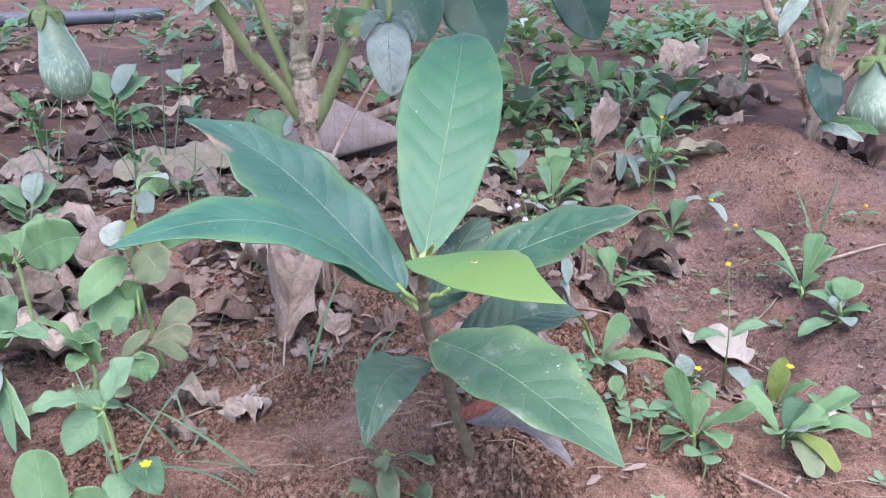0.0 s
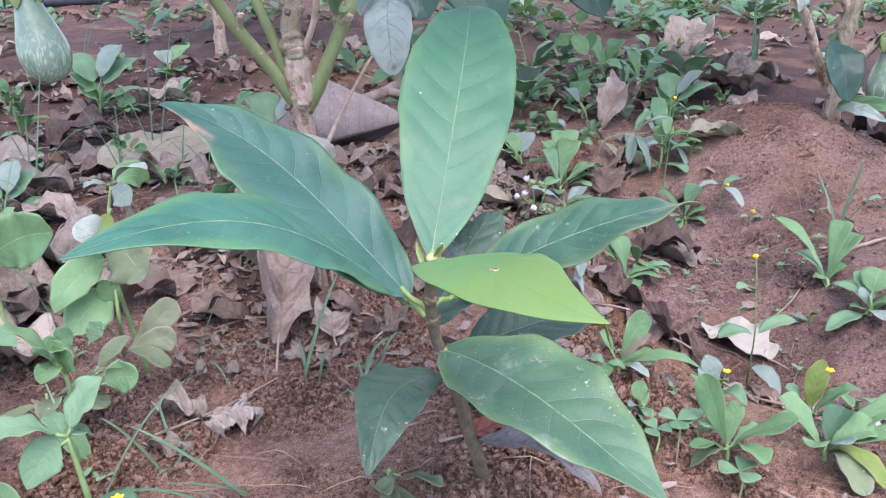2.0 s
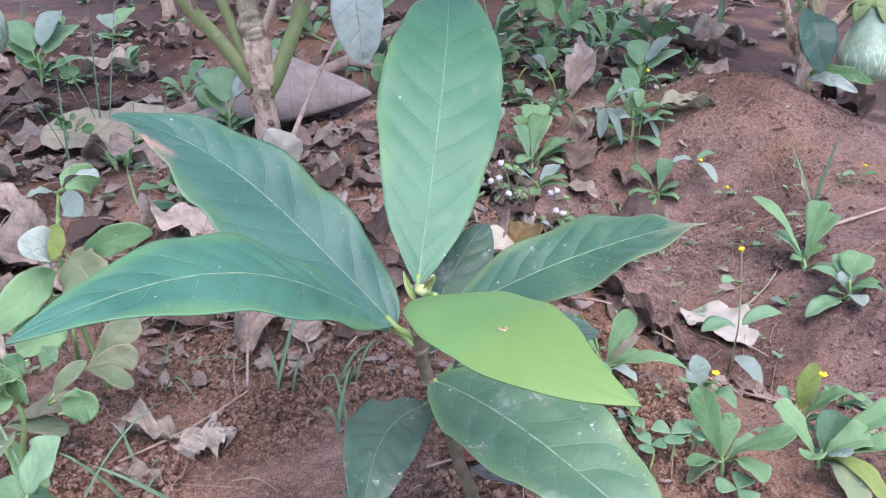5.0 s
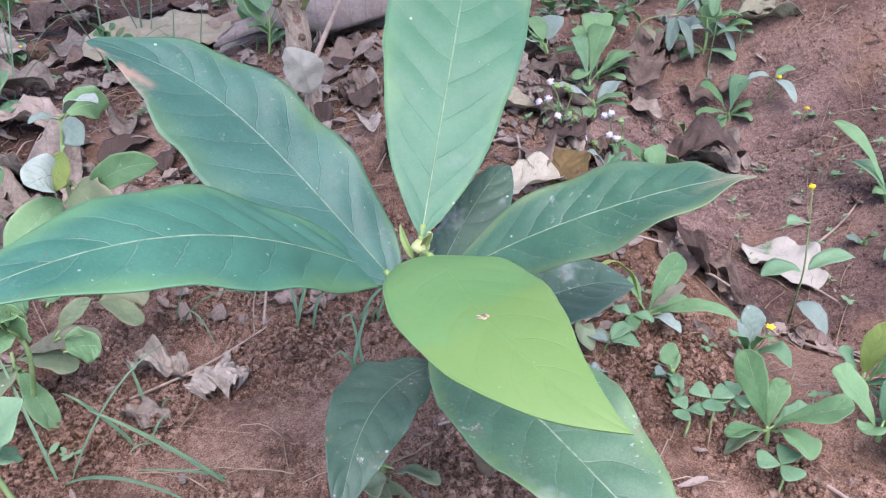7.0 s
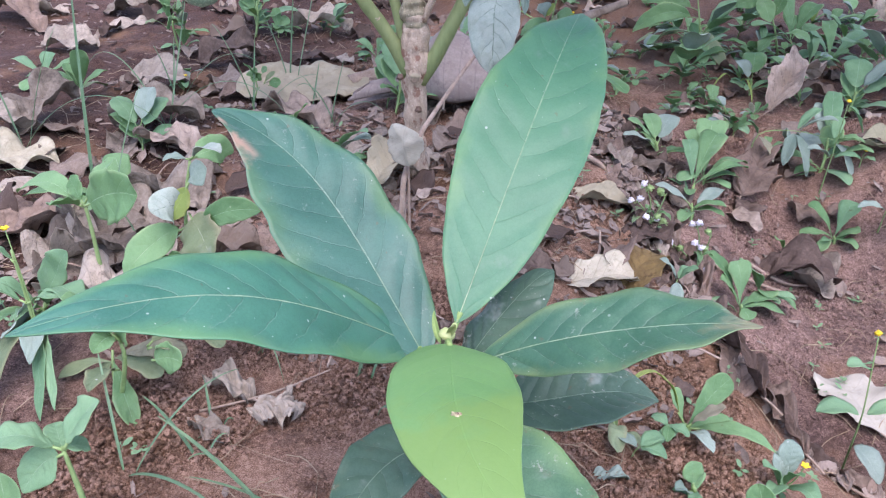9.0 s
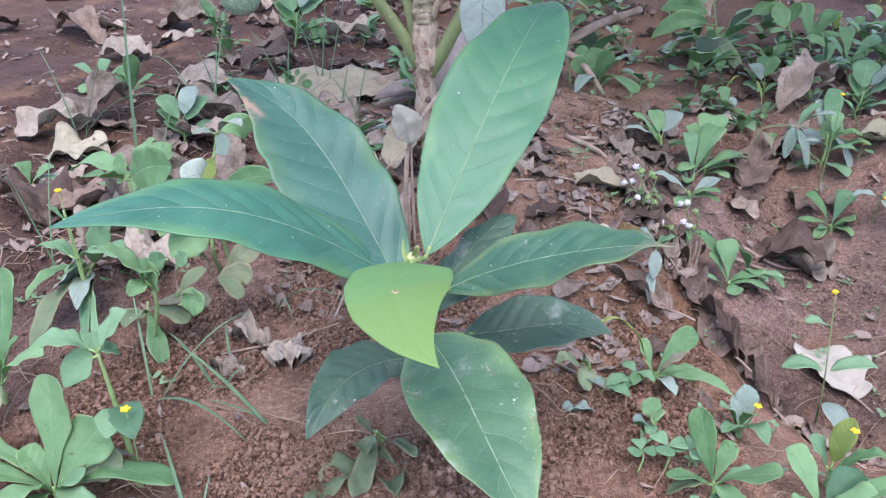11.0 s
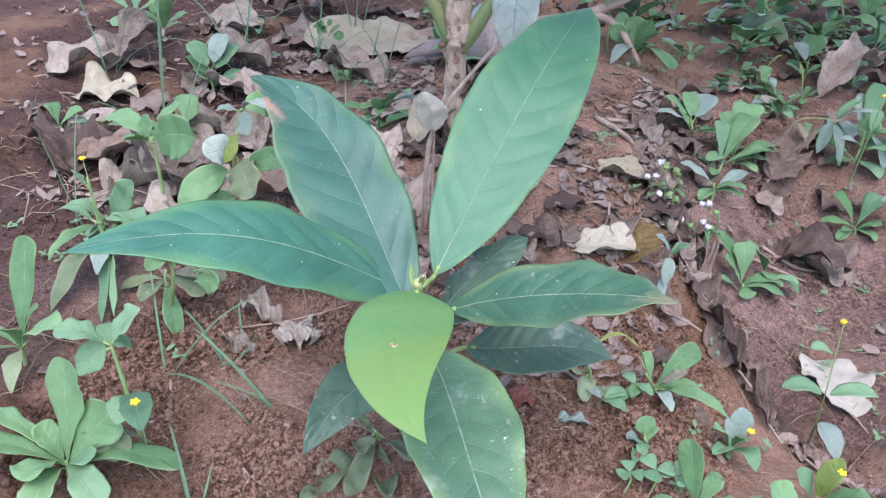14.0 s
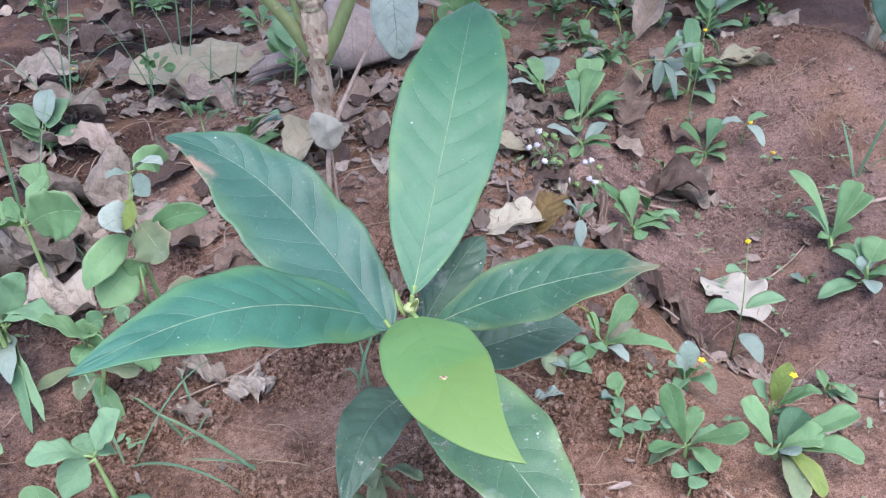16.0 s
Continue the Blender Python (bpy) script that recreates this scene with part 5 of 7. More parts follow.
herb('leafy_weed', 'dark blue-green weed with oval leaves beside dead leaves', -0.391, 0.612, [
    (None, (0.011, -0.062, 0.049), 0.0085, 'o', WEED_GREEN, 0.2, 0),
    (None, (0.08, -0.052, 0.087), 0.0125, 'o', WEED_GREEN, 0.05, 1),
    (None, (0.116, -0.082, 0.066), 0.0125, 'o', WEED_GREEN, 0.2, 0),
    (None, (0.057, -0.102, 0.039), 0.011, 'o', WEED_GREY, 0.1, 1),
    (None, (0.035, -0.112, 0.029), 0.008, 'o', WEED_BRIGHT, 0.2, 0),
    (None, (0.063, -0.142, -0.004), 0.0115, 'l', WEED_LIMP, 0.15, 1),
    (None, (0.088, -0.112, 0.031), 0.009, 'o', WEED_GREY, 0.1, 0),
    (None, (0.112, -0.137, 0.009), 0.0065, 'o', WEED_GREEN, 0.1, 1),
    (None, (0.121, -0.132, 0.016), 0.006, 'o', WEED_GREEN, 0.1, 1),
    (None, (0.062, -0.092, 0.049), 0.006, 'o', WEED_GREEN, 0.1, 0),
], [(0.069, -0.077, 0.041)], [])
herb('leafy_weed', 'light green weed with oval leaves on an upright stalk', -0.252, 0.518, [
    ((0.018, -0.008, 0.061), (-0.003, -0.028, 0.101), 0.0125, 'o', WEED_BRIGHT, 0.1, 0),
    ((0.01, -0.003, 0.062), (0.002, 0.002, 0.078), 0.0085, 's', WEED_BRIGHT, 0.1, 1),
    ((0.011, -0.003, 0.064), (0.016, 0.002, 0.074), 0.008, 's', WEED_BRIGHT, 0.1, 1),
    ((0.015, -0.008, 0.065), (0.013, -0.028, 0.064), 0.008, 'o', WEED_BRIGHT, 0.15, 0),
    ((0.016, -0.006, 0.058), (0.029, -0.013, 0.075), 0.009, 'o', WEED_BRIGHT, 0.1, 1),
    ((0.04, -0.008, 0.051), (0.067, -0.013, 0.059), 0.0105, 'r', WEED_BRIGHT, 0.1, 1),
    ((0.03, 0.002, 0.053), (0.054, 0.012, 0.075), 0.0052, 'o', WEED_LIMP, 0.1, 1),
    ((0.03, 0.002, 0.051), (0.057, -0.008, 0.065), 0.005, 'o', WEED_LIMP, 0.1, 0),
    ((0.025, 0.012, 0.068), (0.037, 0.012, 0.084), 0.006, 'o', WEED_GREEN, 0.1, 1),
    ((0.019, 0.012, 0.076), (0.01, 0.002, 0.074), 0.008, 'o', WEED_GREEN, 0.1, 1),
    ((0.012, 0.002, 0.065), (0.017, -0.018, 0.078), 0.008, 'o', WEED_BRIGHT, 0.1, 0),
    ((0.017, -0.013, 0.041), (0.022, -0.048, 0.05), 0.0075, 'o', WEED_LIMP, 0.2, 0),
], [(0.017, -0.006, 0.045), (0.011, -0.003, 0.064)], [])
herb('stalky_weed', 'pale stalked weed with olive spoon-shaped leaves beside litter', -0.255, 0.627, [
    ((0.029, -0.052, 0.036), (0.07, -0.047, 0.075), 0.0105, 's', SPOTTED, 0.02, 1),
    ((0.029, -0.052, 0.036), (0.071, -0.062, 0.054), 0.0095, 's', SPOTTED, 0.1, 1),
    ((0.028, -0.052, 0.036), (0.07, -0.077, 0.04), 0.0075, 's', WEED_LIMP, 0.15, 0),
    ((0.025, -0.047, 0.038), (0.012, -0.057, 0.059), 0.006, 's', WEED_LIMP, 0.3, 0),
    ((0.023, -0.037, 0.08), (-0.001, -0.067, 0.058), 0.0165, 'o', WEED_BRIGHT, 0.1, 1),
    ((0.024, -0.042, 0.063), (0.019, -0.047, 0.092), 0.008, 'o', WEED_BRIGHT, 0.1, 1),
], [(0.026, -0.047, 0.056), (0.025, -0.042, 0.087)], [])
herb('tall_weed', 'lanky green weed with rounded drooping leaves behind the ridge', 0.129, 1.596, [
    ((-0.015, -0.016, 0.073), (-0.119, -0.046, 0.047), 0.0153, 'o', WEED_BRIGHT, 0.2, 1),
    ((-0.019, -0.016, 0.086), (-0.112, -0.016, 0.091), 0.0135, 'o', WEED_BRIGHT, 0.15, 1),
    ((-0.01, -0.016, 0.05), (0.005, -0.066, 0.008), 0.0117, 'r', WEED_BRIGHT, 0.05, 1),
    ((-0.011, -0.016, 0.059), (0.042, -0.066, 0.002), 0.0108, 'r', WEED_LIMP, 0.05, 1),
    ((-0.005, -0.016, 0.032), (-0.049, -0.046, -0.002), 0.0126, 'r', WEED_BRIGHT, 0.1, 1),
    ((-0.008, -0.016, 0.041), (-0.098, -0.046, 0.003), 0.0072, 'l', WEED_LIMP, 0.3, 0),
    ((-0.025, -0.016, 0.113), (0.067, -0.016, 0.141), 0.0135, 'o', WEED_BRIGHT, 0.15, 0),
    ((-0.028, -0.016, 0.121), (-0.086, -0.016, 0.129), 0.0126, 'o', WEED_BRIGHT, 0.15, 1),
    ((-0.0, -0.016, 0.023), (0.066, -0.046, 0.045), 0.0099, 'o', WEED_BRIGHT, 0.15, 0),
    ((0.001, -0.016, 0.014), (-0.04, -0.026, 0.036), 0.009, 'o', WEED_BRIGHT, 0.1, 1),
], [(-0.011, -0.016, 0.059), (-0.027, -0.016, 0.121)], [])
herb('tall_weed', 'lanky green weed with rounded drooping leaves behind the ridge', 0.262, 1.649, [
    ((-0.059, -0.039, 0.115), (-0.037, -0.079, 0.077), 0.0144, 'o', WEED_BRIGHT, 0.05, 1),
    ((-0.046, -0.039, 0.099), (-0.094, -0.059, 0.093), 0.0117, 'o', WEED_BRIGHT, 0.15, 1),
    ((-0.029, -0.039, 0.075), (-0.018, -0.039, 0.114), 0.0108, 'o', WEED_BRIGHT, 0.1, 1),
    ((-0.017, -0.049, 0.052), (-0.045, -0.079, 0.024), 0.0135, 'o', WEED_BRIGHT, 0.15, 0),
    ((-0.017, -0.049, 0.052), (0.03, -0.079, 0.051), 0.0126, 'o', WEED_BRIGHT, 0.15, 0),
    ((-0.054, -0.039, 0.125), (-0.031, -0.039, 0.156), 0.0126, 'o', WEED_BRIGHT, 0.15, 1),
], [(-0.026, -0.039, 0.066), (-0.058, -0.039, 0.124)], [])
herb('rosette_weed', 'fresh light green rosette weed with spoon-shaped leaves in soil', -0.041, 1.297, [
    (None, (-0.035, -0.007, 0.049), 0.0132, 's', WEED_BRIGHT, 0.05, 1),
    (None, (-0.007, 0.003, 0.066), 0.0143, 's', WEED_BRIGHT, 0.05, 1),
    (None, (0.02, -0.007, 0.065), 0.0132, 's', WEED_BRIGHT, 0.05, 1),
    (None, (0.072, -0.077, 0.026), 0.0121, 's', WEED_BRIGHT, 0.2, 0),
    (None, (0.038, -0.027, 0.058), 0.011, 's', WEED_GREEN, 0.1, 0),
    (None, (-0.013, -0.087, 0.012), 0.0099, 'o', WEED_GREY, 0.2, 0),
    (None, (-0.034, 0.013, 0.062), 0.011, 's', WEED_BRIGHT, 0.1, 1),
], None, [])


def clover(x, y, h, size, seed):
    z = height(x, y)
    O = (x, y, z)
    w0 = thing("clover", x, y, z, "clover with three heart-shaped green leaflets", "clover", "weeds")
    c = np.array((x, y, z + h))
    part("stem", tube([(x, y - 0.004, z - 0.003), (x + 0.002, y - 0.002, z + h * 0.6), c], (0.0008, 0.0006), 5, O, steps=3), WEED_STEM, w0)
    for i in range(3):
        t = seed + i * 2 * math.pi / 3
        d = np.array((math.cos(t), math.sin(t), 0.12)) * size
        part("leaflet", blade([c, c + d * 0.35 + (0, 0, 0.001), c + d * 0.7 + (0, 0, 0.001), c + d], size * 0.55, 0.95, 0.28, f=0.15, g=0.15, nu=4, nv=10, origin=O, seed=i), WEED_GREEN, w0)


for cx, cy, ch, cs, ct in ((0.150, 0.508, 0.018, 0.0115, 0.4), (0.163, 0.512, 0.016, 0.0105, 1.3), (0.178, 0.470, 0.016, 0.012, 0.9), (0.135, 0.498, 0.012, 0.009, 2.0)):
    clover(cx, cy, ch, cs, ct)


# ---- grass ----
def grass(x, y, blades, label="clump of thin green grass blades"):
    z = height(x, y)
    O = (x, y, z)
    w0 = thing("grass_clump", x, y, z, label, "grass", "grass")
    for i, (ox, oy, tx, ty, tz, w, lift) in enumerate(blades):
        p0 = np.array((x + ox, y + oy, z - 0.003))
        tip = np.array((x + tx, y + ty, z + tz))
        d = tip - p0
        mid = np.array((0, 0, lift))
        part("blade", blade([p0, p0 + d * 0.3 + mid, p0 + d * 0.7 + mid, tip], w, 0.25, 0.6, f=0.4, g=0.4, nu=2, nv=18, thick=0.0003, origin=O, seed=i), GRASS if w > 0 else STRAW, w0)


grass(-0.102, 0.601, [(-0.004, -0.003, 0.022, 0.037, 0.075, 0.0018, 0.010), (0.000, 0.000, -0.008, 0.014, 0.029, 0.0014, 0.004), (0.004, 0.003, 0.026, 0.008, 0.006, 0.0010, 0.006), (0.008, -0.003, 0.015, 0.015, 0.021, 0.0012, 0.010)])
grass(-0.056, 0.593, [(-0.004, -0.003, 0.018, 0.015, 0.021, 0.0016, 0.012), (0.000, 0.000, -0.016, -0.007, 0.004, 0.0010, 0.012), (0.004, 0.003, 0.009, 0.007, 0.009, 0.0014, 0.004), (0.008, -0.003, 0.028, 0.016, 0.023, 0.0012, 0.020)])
grass(-0.052, 0.543, [(-0.004, -0.003, 0.006, 0.027, 0.033, 0.0014, 0.010), (0.000, 0.000, -0.016, 0.002, 0.008, 0.0014, 0.020), (0.004, 0.003, -0.006, 0.023, 0.031, 0.0012, 0.006)])
grass(-0.339, 0.685, [(-0.004, -0.003, 0.052, 0.044, 0.045, 0.0013, 0.012), (0.000, 0.000, -0.030, 0.004, 0.054, 0.0009, 0.010)])
grass(-0.106, 0.463, [(-0.004, -0.003, -0.068, -0.002, 0.047, 0.0016, 0.006), (0.000, 0.000, -0.046, -0.011, 0.014, 0.0009, 0.004)])
grass(-0.422, 0.728, [(-0.004, -0.003, -0.018, 0.036, 0.241, 0.0017, 0.010), (0.000, 0.000, -0.069, -0.035, 0.068, 0.0009, 0.030), (0.004, 0.003, 0.019, 0.065, 0.136, 0.0009, 0.020)])
grass(-0.422, 1.040, [(-0.004, -0.003, -0.008, 0.022, 0.096, 0.0014, 0.000), (0.000, 0.000, -0.052, -0.003, 0.111, 0.0012, 0.020), (0.004, 0.003, 0.064, 0.046, 0.047, 0.0009, 0.020)])
grass(-0.359, 1.085, [(-0.004, -0.003, -0.001, 0.016, 0.052, 0.0012, 0.000), (0.000, 0.000, 0.033, 0.017, 0.007, 0.0009, 0.010), (0.004, 0.003, -0.023, 0.001, 0.035, 0.0009, 0.010)])
grass(0.443, 0.958, [(-0.004, -0.003, -0.024, 0.029, 0.059, 0.0020, 0.004), (0.000, 0.000, 0.020, 0.012, 0.077, 0.0022, 0.006), (0.004, 0.003, 0.039, -0.011, 0.026, 0.0016, 0.020)])
grass(0.568, 1.679, [(-0.004, -0.003, -0.009, 0.017, 0.178, 0.0039, 0.000), (0.000, 0.000, 0.005, 0.011, 0.106, 0.0033, 0.000)])
grass(-0.419, 1.126, [(-0.004, -0.003, 0.055, 0.004, 0.004, 0.0022, 0.020), (0.000, 0.000, 0.006, 0.023, 0.177, 0.0014, 0.000), (0.004, 0.003, -0.037, 0.003, 0.114, 0.0014, 0.020), (0.008, -0.003, 0.037, 0.034, 0.183, 0.0014, 0.000)])
grass(-0.545, 1.048, [(-0.004, -0.003, -0.005, 0.016, 0.084, 0.0012, 0.000), (0.000, 0.000, -0.027, 0.000, 0.073, 0.0012, 0.010), (0.004, 0.003, 0.099, 0.057, 0.045, 0.0009, 0.050)])
grass(-0.776, 1.673, [(-0.004, -0.003, 0.059, 0.038, 0.170, 0.0026, 0.000), (0.000, 0.000, 0.020, 0.021, 0.096, 0.0020, 0.000)])
grass(-0.170, 0.516, [(-0.004, -0.003, -0.017, 0.012, 0.031, 0.0012, 0.000), (0.000, 0.000, 0.007, 0.007, 0.004, 0.0008, 0.010), (0.004, 0.003, -0.008, -0.016, 0.004, 0.0009, 0.006)])
grass(-0.165, 0.489, [(-0.004, -0.003, -0.039, -0.003, 0.042, 0.0014, 0.008), (0.000, 0.000, 0.007, 0.015, 0.009, 0.0009, 0.008), (0.004, 0.003, -0.007, -0.010, 0.004, 0.0008, 0.006)])
grass(-0.100, 0.367, [(-0.004, -0.003, -0.032, 0.018, 0.045, 0.0013, 0.004), (0.000, 0.000, -0.005, 0.022, 0.020, 0.0008, 0.002)])
grass(-0.810, 1.555, [(-0.004, -0.003, 0.031, 0.027, 0.053, 0.0026, 0.000), (0.000, 0.000, -0.011, 0.001, 0.039, 0.0020, 0.000)])
grass(-0.411, 0.587, [(-0.004, -0.003, -0.016, 0.035, 0.105, 0.0007, 0.020), (0.000, 0.000, -0.037, 0.003, 0.087, 0.0008, 0.000)])
grass(-0.500, 0.950, [(0.000, 0.000, 0.160, 0.020, 0.030, 0.0011, 0.070), (0.003, 0.002, -0.120, 0.030, 0.060, 0.0010, 0.060), (0.006, 0.000, 0.020, 0.050, 0.160, 0.0013, 0.000)])
grass(-0.620, 0.850, [(0.000, 0.000, 0.180, 0.060, 0.000, 0.0010, 0.090), (0.004, 0.003, 0.050, 0.030, 0.140, 0.0012, 0.020), (-0.003, 0.002, -0.060, 0.020, 0.110, 0.0011, 0.020)])
grass(-0.300, 1.000, [(0.000, 0.000, 0.060, 0.020, 0.020, 0.0010, 0.030), (0.004, 0.003, -0.050, 0.010, 0.040, 0.0010, 0.030), (-0.003, 0.002, 0.010, 0.020, 0.080, 0.0012, 0.005)])
grass(-0.200, 0.455, [(0.000, 0.000, 0.090, -0.020, 0.004, 0.0013, 0.020), (0.004, 0.003, 0.050, 0.060, 0.050, 0.0009, 0.020), (-0.003, 0.002, -0.040, 0.040, 0.060, 0.0010, 0.010)])
grass(-0.190, 0.600, [(0.000, 0.000, 0.070, 0.010, 0.012, 0.0008, 0.030), (0.004, 0.003, 0.040, -0.030, 0.004, 0.0007, 0.030), (-0.003, 0.002, 0.020, 0.020, 0.060, 0.0008, 0.005)], "clump of thin grass stems among litter")


# ---- dead leaves ----
dead_count = 0


def dead_leaf(x, y, length, width, yaw, material, label, tilt=0.0, curl=0.3, lift=0.004, crumple=0.004, stalk=0.02, z=None, roll=0.0, fold=0.25, a=0.6, b=0.65, nu=12, nv=40, scale=22.0, edge=-0.45):
    """A fallen leaf with its stalk; yaw: where its tip points, degrees; tilt: degrees by which the tip is raised."""
    global dead_count
    dead_count += 1
    ground_z = height(x, y)
    if length > 0.07 and not roll:
        roll = 0.16
    z = ground_z + lift if z is None else z
    O = (x, y, z)
    w0 = thing("dead_leaf", x, y, z, label, "dead leaf", "dead leaves")
    c, s_, ct, st = math.cos(radians(yaw)), math.sin(radians(yaw)), math.cos(radians(tilt)), math.sin(radians(tilt))
    d = np.array((c * ct, s_ * ct, st)) * length
    up = np.array((-c * st, -s_ * st, ct)) * curl * length
    o = np.array(O)
    P = [o - d * 0.5, o - d * 0.2 + up * 0.7, o + d * 0.2 + up, o + d * 0.5 + up * 0.2]
    bl = part("leaf_blade", blade(P, width / 2, a, b, r0=roll, r1=roll * 0.6, f=fold, g=fold * 0.8, nu=nu, nv=nv, crumple=crumple * 0.4, crease=crumple * 0.9, scale=scale * 1.7, wave=crumple * 0.6, waves=2.3, pucker=crumple * 0.8, veins=5, seed=dead_count * 1.7, origin=O, ragged=0.26, thick=0.0004, camber=edge, lobes=0.07 if length > 0.05 else 0.03), material, w0)
    lowest = min(v.co.z for v in bl.data.vertices) + z
    if tilt < 20 and lowest > ground_z + 0.001:
        bl.location.z = ground_z + 0.0005 - lowest
    if stalk:
        sp = P[0] - o + np.array((0, 0, bl.location.z))
        part("leaf_stalk", tube([sp + d * 0.04, sp - d * 0.06 + (0, 0, 0.002), sp - unit(d) * stalk + (0.002, 0.001, 0.001)], (0.0011, 0.0009), 6, steps=3), TWIG, w0)
    return w0


dead_leaf(-0.135, 0.685, 0.124, 0.066, 97, DRY_TAN, "tan-grey withered leaf with its long stalk on the soil", tilt=8, curl=0.16, crumple=0.012, stalk=0.045, lift=0.008, scale=24, edge=-0.9, nu=18, nv=60, fold=0.35, a=0.75, b=0.45)
dead_leaf(-0.138, 0.540, 0.038, 0.034, 20, DRY_GREY, "crumpled tan-grey dead leaf balled up on crumbly soil", curl=0.45, crumple=0.010, scale=62.0, stalk=0.0, fold=-0.5, edge=0.35, nu=20, nv=56, a=0.36, b=0.40)
dead_leaf(-0.182, 0.550, 0.040, 0.024, 170, DRY_GREY, "curled grey dead leaf on the soil", curl=0.25, crumple=0.009, scale=52, fold=0.5, edge=-0.5)
dead_leaf(-0.175, 0.508, 0.036, 0.020, -20, DRY_GREY, "small grey dead leaf on the soil", curl=0.15, crumple=0.006, scale=50)
dead_leaf(-0.407, 0.792, 0.119, 0.094, 175, DRY_GREY, "large crumpled grey-tan dead leaf", curl=0.2, crumple=0.012, stalk=0.0)
dead_leaf(-0.391, 0.704, 0.110, 0.098, 160, DRY_GREY, "large crumpled grey-tan dead leaf", curl=0.18, crumple=0.014, stalk=0.0)
dead_leaf(-0.335, 0.603, 0.075, 0.075, 200, DRY_GREY, "large grey dead leaf with a torn edge", curl=0.2, crumple=0.01, stalk=0.0)
dead_leaf(-0.267, 0.696, 0.058, 0.042, 20, DRY_TAN, "curled tan dead leaf", curl=0.3, crumple=0.008)
dead_leaf(-0.217, 0.797, 0.086, 0.063, 150, DRY_TAN, "curled tan dead leaf", curl=0.3, crumple=0.01)
dead_leaf(-0.384, 1.119, 0.205, 0.094, 12, DRY_CREAM, "long yellowish dry leaf with wavy margins", curl=0.06, crumple=0.007, fold=0.1, edge=0.1, stalk=0.0, a=0.5, b=0.6, roll=0.35, lift=0.02)
dead_leaf(-0.504, 0.946, 0.105, 0.055, 20, DRY_GREY, "curled grey withered dead leaf", curl=0.3, crumple=0.012)
dead_leaf(-0.598, 0.818, 0.084, 0.057, 20, DRY_YELLOW, "pale grey dead leaf on the soil", curl=0.2, crumple=0.006)
dead_leaf(-0.388, 0.678, 0.104, 0.092, 70, DRY_GREY, "pale grey flat dead leaf", curl=0.15, crumple=0.008, tilt=10)
dead_leaf(-0.469, 0.696, 0.079, 0.052, 30, DRY_BROWN, "curled brown dead leaf", curl=0.4, crumple=0.01)
dead_leaf(-0.529, 0.688, 0.095, 0.068, 140, DRY_BROWN, "curled brown dead leaf", curl=0.4, crumple=0.01)
dead_leaf(-0.638, 0.919, 0.095, 0.06, 70, DRY_GREY, "curled grey withered dead leaf", curl=0.4, crumple=0.012, tilt=15)
dead_leaf(-0.347, 1.002, 0.099, 0.069, 160, DRY_TAN, "curled tan dead leaf", curl=0.3, crumple=0.01)
dead_leaf(-0.604, 1.088, 0.10, 0.05, 10, DRY_GREY, "long curled grey dead leaf", curl=0.3, crumple=0.01)
dead_leaf(0.283, 0.782, 0.076, 0.061, 118, DRY_PALE, "cream-white fallen leaf lying on bare soil", curl=0.12, crumple=0.002, stalk=0.02, fold=0.1, a=0.6, b=0.45)
dead_leaf(0.056, 0.745, 0.066, 0.040, 25, DRY_YELLOW, "cream fallen leaf with a raised stalk", curl=0.15, crumple=0.003, stalk=0.0)
dead_leaf(0.087, 0.774, 0.058, 0.041, 60, DRY_OCHRE, "dark ochre curled dead leaf", curl=0.3, crumple=0.004, tilt=12)
dead_leaf(0.246, 0.961, 0.084, 0.049, 10, DRY_BROWN, "dark brown curled dead leaf", curl=0.5, crumple=0.008)
dead_leaf(0.200, 1.116, 0.071, 0.055, 70, DRY_BROWN, "dark curled dead leaf", curl=0.4, crumple=0.009)
dead_leaf(0.036, 0.883, 0.067, 0.037, 5, DRY_YELLOW, "dull greenish fallen leaf", curl=0.12, crumple=0.004)
dead_leaf(0.089, 0.862, 0.061, 0.048, 40, DRY_BROWN, "crumpled brown dead leaf", curl=0.3, crumple=0.01)
dead_leaf(0.105, 0.895, 0.067, 0.021, 120, DRY_BROWN, "dark brown crumpled dead leaf at the ridge's edge", curl=0.35, crumple=0.012)
dead_leaf(0.139, 0.844, 0.064, 0.018, 110, DRY_BROWN, "dark brown crumpled dead leaf at the ridge's edge", curl=0.35, crumple=0.012)
dead_leaf(0.174, 0.728, 0.077, 0.019, 120, DRY_BROWN, "brown crumpled dead leaf at the ridge's edge", curl=0.35, crumple=0.012)
dead_leaf(0.211, 0.703, 0.076, 0.015, 115, DRY_BROWN, "brown crumpled dead leaf at the ridge's edge", curl=0.3, crumple=0.01)
dead_leaf(0.104, 0.725, 0.075, 0.025, 150, DRY_BROWN, "thin brown dead leaf", curl=0.2, crumple=0.008)
dead_leaf(0.088, 0.538, 0.024, 0.013, 20, WEED_GREY, "limp bluish grey leaf on the soil", curl=0.15, crumple=0.004)
dead_leaf(-0.160, 0.847, 0.063, 0.054, 60, DRY_YELLOW, "pinkish tan dead leaf at the foot of the bush", curl=0.15, crumple=0.005, tilt=24, lift=0.02)
dead_leaf(-0.178, 0.822, 0.050, 0.039, 10, DRY_GREY, "pale flat dead leaf", curl=0.2, crumple=0.008)
dead_leaf(-0.668, 0.858, 0.09, 0.055, 50, DRY_GREY, "curled grey withered dead leaf", curl=0.4, crumple=0.012)
dead_leaf(-0.879, 1.447, 0.129, 0.082, 20, DRY_GREY, "curled grey withered dead leaf", curl=0.3, crumple=0.012)
